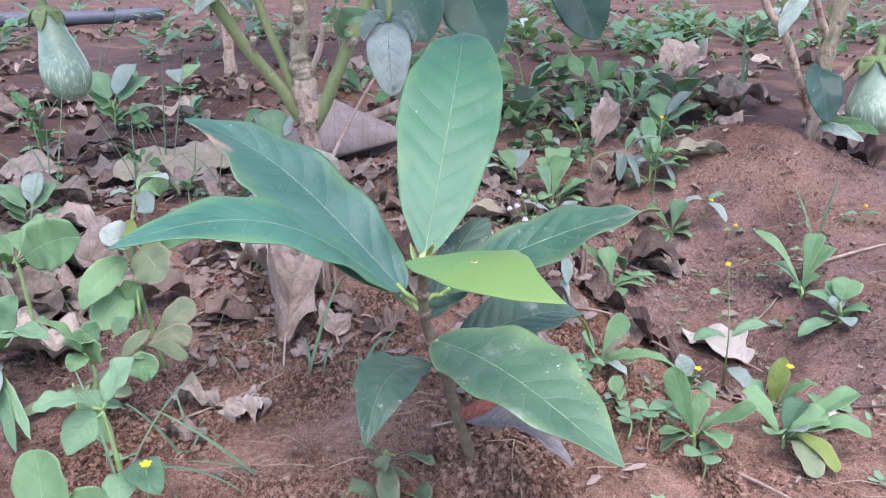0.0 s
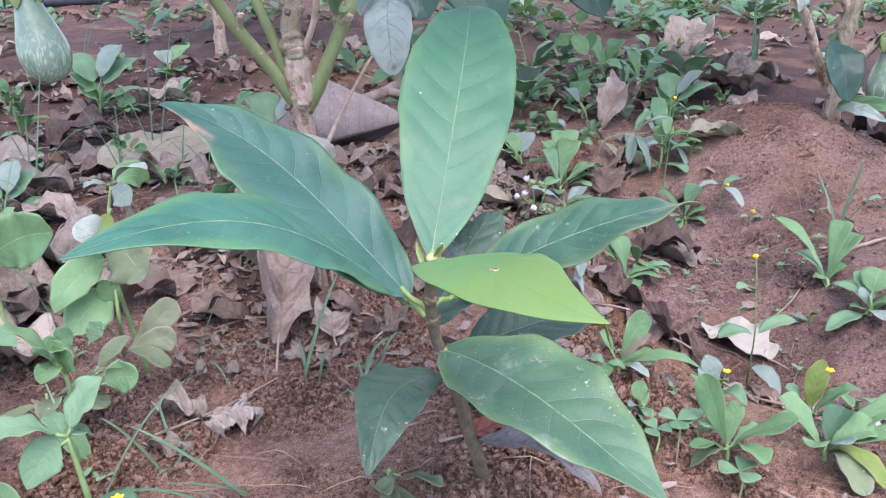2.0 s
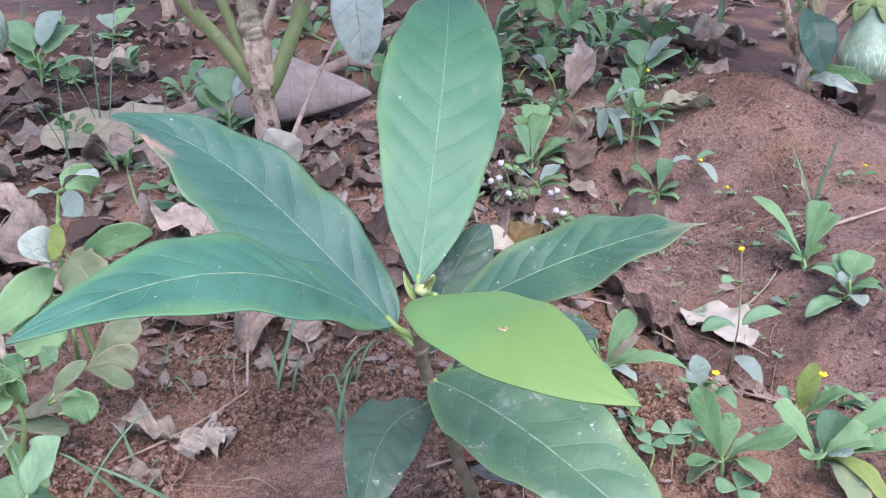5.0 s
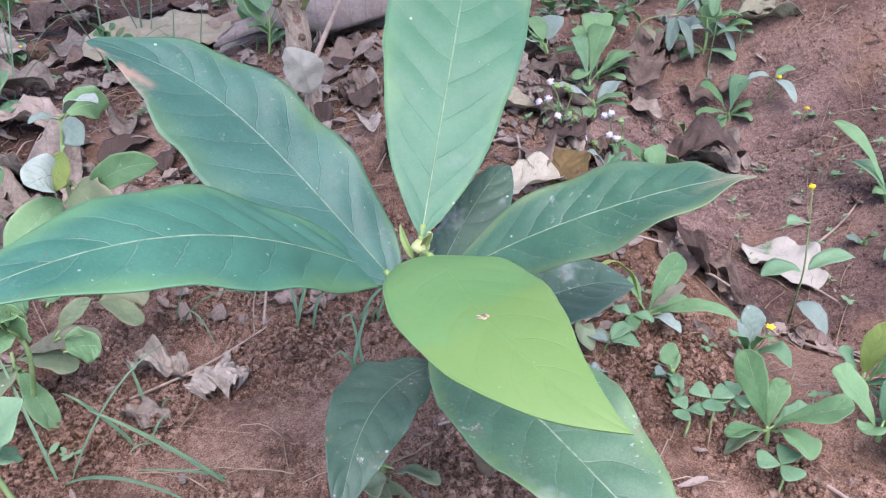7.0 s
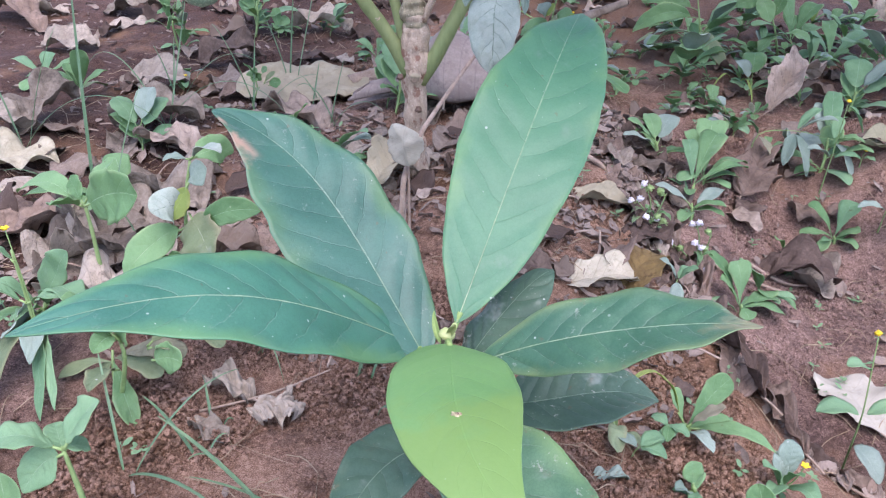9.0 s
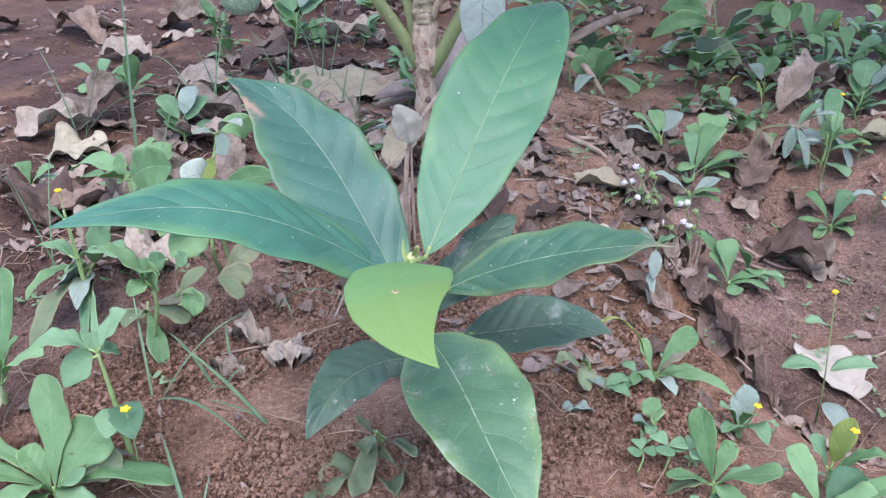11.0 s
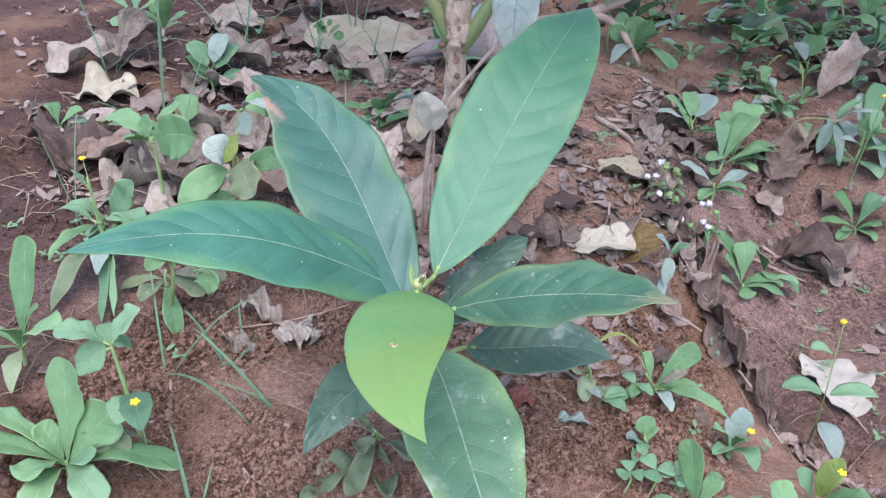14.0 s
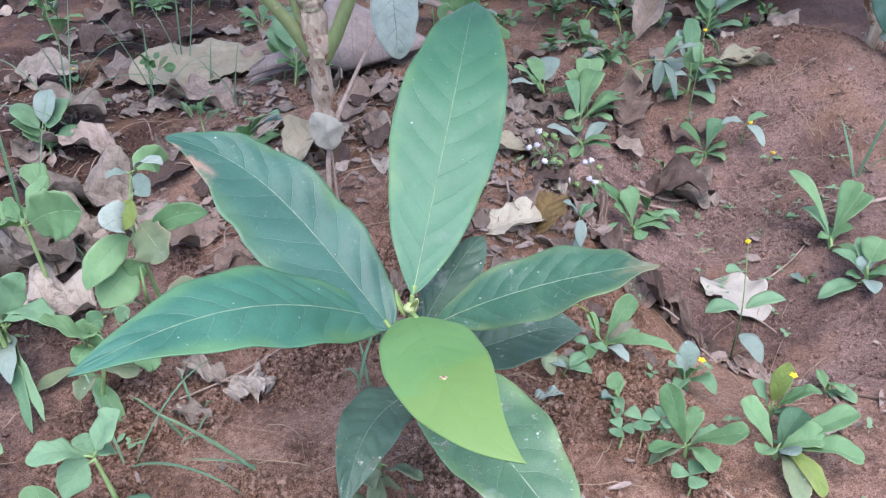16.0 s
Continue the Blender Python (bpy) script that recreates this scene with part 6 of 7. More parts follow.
dead_leaf(-0.509, 1.437, 0.105, 0.055, 10, DRY_GREY, "curled grey withered dead leaf", curl=0.3, crumple=0.012)
dead_leaf(-1.028, 1.300, 0.163, 0.070, 160, DRY_BROWN, "curled brown dead leaf", curl=0.3, crumple=0.012)
dead_leaf(0.262, 1.421, 0.128, 0.071, 60, DRY_TAN, "large curled brown dead leaf standing on edge", curl=0.5, crumple=0.008, tilt=4, fold=0.9)
dead_leaf(0.261, 1.216, 0.048, 0.048, -60, WEED_GREY, "limp greyish leaf lying down", curl=0.2, crumple=0.003)
dead_leaf(0.214, 1.161, 0.069, 0.046, 60, DRY_BROWN, "curled brown dead leaf", curl=0.4, crumple=0.01)
dead_leaf(0.062, 1.101, 0.072, 0.050, 90, DRY_BROWN, "brown curled dead leaf", curl=0.3, crumple=0.01)
dead_leaf(0.352, 1.160, 0.078, 0.056, 175, DRY_OLIVE, "flat greyish green fallen leaf on the soil heap", curl=0.12, crumple=0.004, lift=0.012)
dead_leaf(0.419, 1.551, 0.115, 0.063, 20, DRY_TAN, "curled tan dry leaf", curl=0.3, crumple=0.01)
dead_leaf(0.034, 0.492, 0.030, 0.018, 20, DRY_RED, "reddish brown dead leaf at the sapling's foot", curl=0.3, crumple=0.004)
dead_leaf(0.049, 0.535, 0.024, 0.018, 45, DRY_RED, "reddish brown dead leaf on the soil", curl=0.3, crumple=0.004)
dead_leaf(0.544, 2.046, 0.174, 0.102, 50, DRY_GREY, "twisted grey dead leaf standing up", curl=0.4, crumple=0.012, tilt=30)
dead_leaf(0.474, 1.593, 0.137, 0.068, 170, DRY_TAN, "dry leaves heaped on the soil", curl=0.3, crumple=0.012)
dead_leaf(0.550, 1.635, 0.130, 0.071, 20, DRY_GREY, "curled grey withered dead leaf", curl=0.3, crumple=0.012)
dead_leaf(-0.448, 0.885, 0.105, 0.055, 170, DRY_TAN, "long tan dead leaf", curl=0.25, crumple=0.01)
dead_leaf(-0.557, 1.218, 0.10, 0.055, 30, DRY_BROWN, "dark curled dead leaf", curl=0.4, crumple=0.012)
dead_leaf(0.607, 1.246, 0.085, 0.057, 100, DRY_BROWN, "brown curled dead leaf", curl=0.3, crumple=0.01)
dead_leaf(0.295, 0.550, 0.022, 0.018, 30, DRY_PALE, "pale dry leaf scrap", curl=0.2, crumple=0.005)
dead_leaf(-0.091, 0.655, 0.033, 0.028, 100, DRY_TAN, "crumpled tan dead leaf behind the sapling", curl=0.4, crumple=0.01)
dead_leaf(-0.041, 0.663, 0.032, 0.023, 60, DRY_TAN, "pinkish dry leaf behind the sapling", curl=0.4, crumple=0.01)
dead_leaf(-0.089, 0.876, 0.048, 0.036, 60, DRY_BROWN, "brown curled dead leaf", curl=0.4, crumple=0.01)


# ---- the fruiting brinjal bushes, pipe and far growth ----
def brinjal(x, y, label, trunk, radii, branches, leaves):
    z = height(x, y)
    O = (x, y, z)
    w0 = thing("brinjal_plant", x, y, z, label, "brinjal plant", "brinjal plants")
    cut = 9 if len(trunk) > 10 else 2
    part("trunk", tube(trunk[:cut + 1], (*radii[:cut], radii[cut] * 0.8), 22, O, 0.4, x * 20, 8), BARK, w0)
    part("upper_stem", tube(trunk[cut - 1:], (radii[cut - 1] * 0.7, *radii[cut:]), 22, O, 0.4, x * 20, 8), BARK_GREY, w0, "grey-green stem with pale corky dots")
    for pts, r, green in branches:
        part("branch", tube(pts, r, 10, O, 0.08, r[0] * 900, 5), BARK_GREEN if green else BARK, w0)
    for P, w, a, b, mat, f, lab in leaves:
        part("leaf", blade(P, w, a, b, f=f, g=f, up=(0, -1, 0.4), nu=8, nv=28, pucker=0.0022 if w > 0.03 else 0.0016, veins=6, wave=0.004 if w > 0.03 else 0.0015, waves=3, crumple=0.0022 if w > 0.03 else 0.0016, scale=25 if w > 0.03 else 110, seed=w * 700, origin=O, thick=0.0005, ragged=0.06), mat, w0, lab)
    rr = random.Random(int(x * 1000) + 77)
    for i in range(46):
        # an unseen leafy crown above, added to shade the soil behind
        c = np.array((x + rr.gauss(0, 0.22), y + 0.12 + rr.gauss(0, 0.20), rr.uniform(0.46, 0.85)))
        top = np.array(trunk[-1])
        d = np.array((c[0] - top[0], c[1] - top[1], -0.05))
        d = d / np.linalg.norm(d) * rr.uniform(0.11, 0.17)
        part("shoot", tube([top, top * 0.5 + c * 0.5 + (0, 0, 0.05), c], (0.004, 0.002), 5, O, steps=3), BARK_GREEN, w0)
        part("leaf", blade([c, c + d * 0.35 + (0, 0, 0.02), c + d * 0.7 + (0, 0, 0.01), c + d + (0, 0, -0.02)], rr.uniform(0.045, 0.075), 0.6, 0.7, nu=3, nv=9, wave=0.005, waves=3, seed=i, origin=O), BRIN_LEAF, w0)
    return w0


def fruit(x, y, top, low, r, lean, seed, stalk):
    """A hanging green brinjal: pear-shaped body, calyx with lobes and stalk. Its empty sits where the body ends below."""
    w0 = thing("eggplant", x, y, low, "pale green brinjal with white streaks, hanging on its stalk", "eggplant", "eggplants")
    n, segs = 18, 20
    L = top - low
    verts, faces = [], []
    for j in range(n + 1):
        s = j / n
        rr = r * (1 - (1 - min(1.0, s / 0.36)) ** 2.2) ** 0.5 * (1 - 0.5 * smooth(0.3, 0.95, s))
        for i in range(segs):
            c = 2 * math.pi * i / segs
            verts.append((rr * math.cos(c) + lean[0] * s * s, rr * math.sin(c) + lean[1] * s * s, L * s))
    for j in range(n):
        for i in range(segs):
            a, b = j * segs + i, j * segs + (i + 1) % segs
            faces.append((a, b, b + segs, a + segs))
    faces.append(tuple(range(segs))[::-1])
    faces.append(tuple(range(n * segs, (n + 1) * segs)))
    part("body", mesh_of("fruit", verts, faces), FRUIT, w0)
    tx, ty = lean
    cal = part("calyx", lump((r * 0.56, r * 0.56, L * 0.09), seed, 3, 0.3), CALYX, w0, "olive green calyx with pointed lobes")
    cal.location = (tx, ty, L * 0.98)
    for i in range(5):
        c = i * 1.257 + seed
        d = np.array((math.cos(c), math.sin(c), 0.0))
        o = np.array((tx, ty, L))
        part("lobe", blade([o + d * r * 0.3 + (0, 0, 0.004), o + d * r * 0.6 + (0, 0, 0.0), o + d * r * 0.68 - (0, 0, L * 0.1), o + d * r * 0.72 - (0, 0, L * 0.2)], r * 0.3, 0.4, 0.8, up=tuple(d), nu=3, nv=8, thick=0.0012), CALYX, cal).location = -cal.location
    part("stalk", tube([(tx, ty, L)] + [tuple(np.array(q) - (x, y, low)) for q in stalk], (0.006, 0.005, 0.005), 9, steps=4), CALYX, w0, "thick green stalk")


brinjal(-0.145, 0.855, "old brinjal plant with a knobbly pale trunk and dusty leaves",
        [(-0.145, 0.857, 0.02), (-0.1435, 0.854, 0.045), (-0.145, 0.852, 0.07), (-0.1465, 0.851, 0.095), (-0.146, 0.85, 0.12), (-0.149, 0.85, 0.14), (-0.147, 0.85, 0.158), (-0.149, 0.85, 0.172), (-0.146, 0.851, 0.19), (-0.148, 0.852, 0.205), (-0.151, 0.854, 0.22), (-0.148, 0.857, 0.236), (-0.151, 0.86, 0.252), (-0.150, 0.862, 0.275), (-0.152, 0.87, 0.45)],
        (0.0125, 0.0108, 0.0112, 0.0098, 0.0106, 0.0112, 0.0150, 0.0138, 0.0112, 0.0124, 0.0100, 0.0112, 0.0094, 0.0098, 0.0085),
        [([(-0.150, 0.848, 0.15), (-0.172, 0.84, 0.19), (-0.196, 0.83, 0.225), (-0.224, 0.82, 0.274), (-0.29, 0.84, 0.36), (-0.45, 1.0, 0.42), (-0.559, 1.16, 0.36)], (0.0078, 0.0062, 0.006, 0.0058, 0.005, 0.005, 0.004), True),
         ([(-0.142, 0.85, 0.145), (-0.126, 0.852, 0.172), (-0.105, 0.865, 0.22), (-0.083, 0.88, 0.269), (-0.05, 0.88, 0.36)], (0.0085, 0.0072, 0.0068, 0.0066, 0.006), True),
         ([(-0.155, 0.85, 0.17), (-0.170, 0.86, 0.21), (-0.194, 0.87, 0.271), (-0.22, 0.88, 0.36)], (0.006, 0.0048, 0.0045, 0.004), True),
         ([(-0.14, 0.85, 0.20), (-0.128, 0.845, 0.225), (-0.122, 0.842, 0.25)], (0.004, 0.003, 0.0032), False),
         ([(-0.05, 0.88, 0.36), (-0.045, 0.80, 0.345), (-0.043, 0.735, 0.30), (-0.043, 0.718, 0.262)], (0.004, 0.003, 0.0022), True)],
        [([(-0.043, 0.72, 0.260), (-0.043, 0.703, 0.252), (-0.041, 0.698, 0.228), (-0.039, 0.70, 0.203)], 0.0185, 0.5, 0.6, FELT, 0.12, "grey-green felted leaf hanging down"),
         ([(-0.043, 0.722, 0.264), (-0.056, 0.715, 0.268), (-0.062, 0.705, 0.262), (-0.062, 0.70, 0.248)], 0.0075, 0.6, 0.7, FELT, 0.5, "small felted leaf curling down"),
         ([(-0.043, 0.722, 0.264), (-0.028, 0.712, 0.27), (-0.021, 0.705, 0.264), (-0.020, 0.70, 0.246)], 0.0055, 0.6, 0.7, FELT, 0.6, "small felted leaf curling down"),
         ([(-0.100, 0.868, 0.232), (-0.112, 0.85, 0.25), (-0.09, 0.83, 0.262), (-0.068, 0.82, 0.255)], 0.012, 0.6, 0.6, WEED_GREEN, 0.6, "olive green young leaf"),
         ([(-0.19, 0.83, 0.262), (-0.20, 0.82, 0.30), (-0.22, 0.81, 0.29), (-0.235, 0.80, 0.262)], 0.012, 0.6, 0.7, WEED_GREY, 0.2, "small pale leaf")])
brinjal(0.53, 1.225, "brinjal plant with a forked pale trunk on the soil heap",
        [(0.53, 1.228, 0.02), (0.528, 1.222, 0.08), (0.525, 1.22, 0.127), (0.53, 1.22, 0.18), (0.538, 1.22, 0.245), (0.545, 1.23, 0.38)],
        (0.014, 0.012, 0.013, 0.0115, 0.011, 0.010),
        [([(0.525, 1.22, 0.08), (0.508, 1.22, 0.105), (0.464, 1.205, 0.194), (0.429, 1.21, 0.246), (0.41, 1.2, 0.34)], (0.008, 0.006, 0.0055, 0.005), False),
         ([(0.53, 1.22, 0.11), (0.57, 1.22, 0.15), (0.608, 1.215, 0.191), (0.66, 1.2, 0.24)], (0.009, 0.007, 0.006, 0.005), False),
         ([(0.532, 1.22, 0.19), (0.505, 1.21, 0.23), (0.485, 1.2, 0.30)], (0.006, 0.005, 0.004), False)],
        [([(0.515, 1.2, 0.155), (0.505, 1.17, 0.15), (0.51, 1.155, 0.12), (0.515, 1.15, 0.085)], 0.026, 0.6, 0.7, BRIN_LEAF, 0.2, "dark green leaf hanging down"),
         ([(0.485, 1.2, 0.25), (0.46, 1.18, 0.25), (0.445, 1.17, 0.225), (0.44, 1.165, 0.20)], 0.012, 0.6, 0.7, WEED_GREY, 0.2, "small dusty leaf"),
         ([(0.53, 1.21, 0.07), (0.545, 1.18, 0.085), (0.57, 1.16, 0.08), (0.59, 1.15, 0.07)], 0.010, 0.6, 0.7, WEED_BRIGHT, 0.2, "young light green leaf"),
         ([(0.53, 1.21, 0.065), (0.535, 1.18, 0.075), (0.54, 1.15, 0.075), (0.56, 1.13, 0.065)], 0.010, 0.6, 0.7, WEED_GREY, 0.2, "")])
brinjal(0.08, 2.0, "brinjal plant with large drooping dark leaves",
        [(0.08, 2.0, -0.01), (0.082, 2.0, 0.15), (0.08, 1.98, 0.35), (0.09, 1.97, 0.50)], (0.011, 0.009, 0.008, 0.006),
        [([(0.08, 1.98, 0.37), (0.0, 1.7, 0.44), (-0.05, 1.5, 0.40), (-0.085, 1.37, 0.30)], (0.006, 0.005, 0.004, 0.003), True),
         ([(0.085, 1.98, 0.4), (0.16, 1.7, 0.45), (0.19, 1.55, 0.40), (0.19, 1.41, 0.30)], (0.006, 0.005, 0.004, 0.003), True),
         ([(0.08, 1.98, 0.38), (0.05, 1.7, 0.44), (0.03, 1.5, 0.40), (0.012, 1.375, 0.29)], (0.006, 0.005, 0.004, 0.003), True)],
        [([(-0.085, 1.37, 0.30), (-0.09, 1.33, 0.28), (-0.07, 1.29, 0.23), (-0.045, 1.27, 0.185)], 0.06, 0.6, 0.7, BRIN_LEAF, 0.2, "large dark green drooping leaf"),
         ([(0.012, 1.375, 0.29), (0.0, 1.35, 0.27), (0.03, 1.32, 0.21), (0.06, 1.30, 0.165)], 0.055, 0.6, 0.7, BRIN_LEAF, 0.2, "large dark green drooping leaf"),
         ([(0.19, 1.41, 0.30), (0.18, 1.40, 0.27), (0.2, 1.39, 0.22), (0.225, 1.38, 0.175)], 0.05, 0.6, 0.7, BRIN_LEAF, 0.2, "large dark green drooping leaf")])
brinjal(-0.555, 1.905, "distant brinjal plant with a bare grey trunk",
        [(-0.555, 1.905, 0.0), (-0.553, 1.9, 0.1), (-0.55, 1.9, 0.25), (-0.55, 1.9, 0.45)], (0.016, 0.013, 0.012, 0.010), [], [])
fruit(-0.526, 1.10, 0.244, 0.127, 0.0325, (-0.022, 0.012), 1.0, [(-0.550, 1.115, 0.268), (-0.556, 1.15, 0.36)])
fruit(0.598, 1.19, 0.165, 0.062, 0.040, (-0.006, 0.01), 2.4, [(0.596, 1.205, 0.185), (0.60, 1.215, 0.195)])
pa, pb = Vector((-2.3, 2.62, 0.0)), Vector((-1.30, 3.42, 0.0))
pa.z, pb.z = height(pa.x, pa.y) + 0.03, height(pb.x, pb.y) + 0.03
pipe = new("pipe", tube([pa, pa.lerp(pb, 0.4) + Vector((0, 0.01, 0.012)), pa.lerp(pb, 0.7), pb], (0.027, 0.027), 16, steps=4))
pipe.data.materials.append(PIPE)
tagged(pipe, "grey plastic irrigation pipe lying on the soil", "pipe")


for i, q in enumerate(((-0.176, 0.835, 0.197), (-0.149, 0.838, 0.238), (-0.101, 0.862, 0.224), (-0.156, 0.836, 0.15), (-0.139, 0.84, 0.12), (0.527, 1.208, 0.15), (0.535, 1.209, 0.215))):
    owner = [o for o in scene.objects if o.name.startswith("brinjal_plant") and not o.parent][0 if q[0] < 0.3 else 1]
    part("leaf_scar", lump((0.0028, 0.0020, 0.0032), i * 1.9, 3, 0.6, 2.0), SCAR, owner, "dark leaf scar").location = Vector(q) - owner.location


for sx, sy, sz, ex, ey, ez, r in ((-0.194, 0.829, 0.224, -0.188, 0.822, 0.238, 0.0032), (-0.150, 0.852, 0.255, -0.146, 0.838, 0.262, 0.0058), (-0.104, 0.864, 0.224, -0.094, 0.856, 0.232, 0.0034), (-0.146, 0.846, 0.148, -0.140, 0.832, 0.154, 0.0048), (-0.172, 0.842, 0.192, -0.178, 0.834, 0.202, 0.003)):
    bush = next(o for o in scene.objects if o.name == "brinjal_plant")
    stub = part("stub", tube([(sx, sy, sz), ((sx + ex) / 2, (sy + ey) / 2, (sz + ez) / 2), (ex, ey, ez)], (r * 1.1, r, r * 1.15), 10, tuple(bush.location), 0.25, sz * 90, 3), BARK, bush, "short broken side shoot")
    tip = part("cut_end", lump((r * 0.95, r * 0.95, r * 0.5), sz * 50, 2, 0.4), DRY_CREAM, stub, "pale dried cut end")
    tip.location = Vector((ex, ey, ez)) - bush.location


def twig(points, r, label="thin dry twig lying on the soil"):
    tw = new("twig", tube(points, (r, r * 0.8, r * 0.5), 7, rough=0.15, seed=r * 3000, steps=4))
    tw.data.materials.append(TWIG)
    return tagged(tw, label, "twig", "twigs")


def lying(x0, y0, x1, y1, r, lift=0.004):
    mx, my = (x0 + x1) / 2 + (y1 - y0) * 0.08, (y0 + y1) / 2 - (x1 - x0) * 0.08
    return twig([(x0, y0, height(x0, y0) + r * 0.6), (mx, my, height(mx, my) + lift), (x1, y1, height(x1, y1) + r)], r)


stick = thing("dry_stick", -0.105, 0.705, height(-0.105, 0.705), "dry stick standing in soil with a withered leaf", "stick")
so = tuple(stick.location)
part("stick_stem", tube([(-0.105, 0.705, so[2] - 0.006), (-0.106, 0.70, 0.07), (-0.102, 0.706, 0.13), (-0.089, 0.782, 0.168), (-0.072, 0.827, 0.198)], (0.0026, 0.0022, 0.0014), 8, so, 0.15, 3.0, 3), TWIG, stick)
part("stick_stem", tube([(-0.099, 0.706, so[2] - 0.006), (-0.1, 0.702, 0.07), (-0.101, 0.70, 0.128)], (0.0016, 0.0014, 0.001), 7, so, 0.15, 5.0, 3), TWIG, stick)
part("withered_leaf", blade([(-0.101, 0.694, 0.158), (-0.103, 0.688, 0.152), (-0.100, 0.688, 0.138), (-0.096, 0.690, 0.128)], 0.0145, 0.35, 0.45, up=(0, -1, 0.2), f=-0.3, g=-0.2, crumple=0.004, scale=50, origin=so, ragged=0.2, nu=7, nv=22), WISP, stick, "withered pale grey-green leaf")
branch_line = [(-0.335, 1.145, height(-0.335, 1.145) + 0.012), (-0.29, 1.19, 0.045), (-0.2, 1.26, 0.055), (-0.117, 1.32, 0.072), (-0.06, 1.36, 0.105), (0.0, 1.42, 0.125)]
twig(branch_line, 0.0115, "thick grey dead branch lying on the soil")
twig([(-0.117, 1.32, 0.072), (-0.07, 1.30, 0.065), (-0.02, 1.27, height(-0.02, 1.27) + 0.004)], 0.007, "grey dead branch lying on the soil")
lying(-0.02, 0.985, 0.075, 0.955, 0.0035)
lying(-0.01, 0.99, 0.03, 1.01, 0.003)
lying(0.195, 0.94, 0.27, 0.985, 0.0022)
lying(0.12, 0.90, 0.25, 0.945, 0.0026)
lying(0.30, 0.80, 0.37, 0.86, 0.0014)
lying(-0.09, 0.80, -0.02, 0.83, 0.002)
lying(0.235, 0.70, 0.29, 0.62, 0.0016)
lying(0.20, 0.475, 0.245, 0.43, 0.0012)
lying(0.40, 0.90, 0.52, 0.93, 0.0024)
lying(-0.20, 0.52, -0.12, 0.60, 0.0011)
lying(0.06, 0.60, 0.14, 0.565, 0.0014)
rnd = random.Random(31)
for i in range(34):
    x, y, turn, long = rnd.uniform(-0.46, -0.04), rnd.uniform(0.56, 1.0), rnd.uniform(0, 6.28), rnd.uniform(0.03, 0.09)
    lying(x, y, x + long * math.cos(turn), y + long * math.sin(turn), rnd.uniform(0.0005, 0.0010), rnd.uniform(0.004, 0.014))
twig([(0.047, 0.772, height(0.047, 0.772) + 0.002), (0.049, 0.775, 0.04), (0.046, 0.782, 0.055)], 0.0018, "pale leaf stalk sticking up")


rnd = random.Random(8)
for i in range(16):
    y = 0.63 + 0.42 * i / 16
    x = 0.245 * math.exp(-(y - 0.68) / 0.2) + rnd.uniform(-0.012, 0.035)
    L = rnd.uniform(0.03, 0.09)
    line = []
    for k in range(5):
        q = (k / 4 - 0.5) * L
        px, py = x - q * x / 0.2 + rnd.uniform(-0.004, 0.004), y + q
        line.append((px, py, height(px, py) + rnd.uniform(0.0, 0.005)))
    r = rnd.uniform(0.0009, 0.0024)
    root = new("root", tube(line, (r * 0.6, r, r * 0.9, r * 0.4), 7, rough=0.4, seed=i * 2.0, steps=4))
    root.data.materials.append(ROOT)
    tagged(root, "dark withered root running along the ridge", "root", "roots")


def pale_flowers(x, y, spots):
    z = height(x, y)
    w0 = thing("flowering_weed", x, y, z, "small weed with fluffy pale lilac flower heads", "weed", "weeds")
    rr = random.Random(int(x * 1000))
    for i, (dx, dy, dz) in enumerate(spots):
        part("stem", tube([(0, 0, -0.003), (dx * 0.5 + 0.003, dy * 0.5, dz * 0.6), (dx, dy, dz)], (0.0008, 0.0005), 5, steps=3), WEED_STEM, w0)
        for k in range(rr.randint(1, 4)):
            hx, hy, hz = dx + rr.uniform(-0.006, 0.006), dy + rr.uniform(-0.005, 0.005), dz + rr.uniform(-0.002, 0.005)
            part("stem", tube([(dx, dy, dz - 0.003), (hx, hy, hz)], (0.0004, 0.0003), 4, steps=2), WEED_STEM, w0)
            part("flower_head", lump((0.0026, 0.0026, 0.0024), i * 3.3 + x * 9 + k, 3, 1.2, 5.0), FLUFF if rr.random() < 0.8 else WEED_STEM, w0, "fluffy pale flower head").location = (hx, hy, hz)
        for k in range(2):
            t = rr.uniform(0, 6.28)
            ex, ey = 0.014 * math.cos(t), 0.014 * math.sin(t)
            leaf_part(w0, [(dx * 0.4, dy * 0.4, dz * 0.4), (dx * 0.5 + ex * 0.4, dy * 0.5 + ey * 0.4, dz * 0.55), (dx * 0.6 + ex * 0.7, dy * 0.6 + ey * 0.7, dz * 0.55), (dx * 0.6 + ex, dy * 0.6 + ey, dz * 0.4)], 0.003, 0.7, 0.7, rr.choice((WEED_GREEN, WEED_BRIGHT, WEED_LIMP)), (0, 0, 0), i)


pale_flowers(0.085, 0.88, [(-0.006, -0.022, 0.050), (-0.014, -0.02, 0.036), (0.012, -0.012, 0.044), (0.002, -0.03, 0.026), (0.018, -0.024, 0.02)])
pale_flowers(0.135, 0.875, [(-0.006, -0.022, 0.060), (0.008, -0.02, 0.052), (0.0, -0.03, 0.040), (-0.022, -0.014, 0.032), (0.016, -0.03, 0.02)])

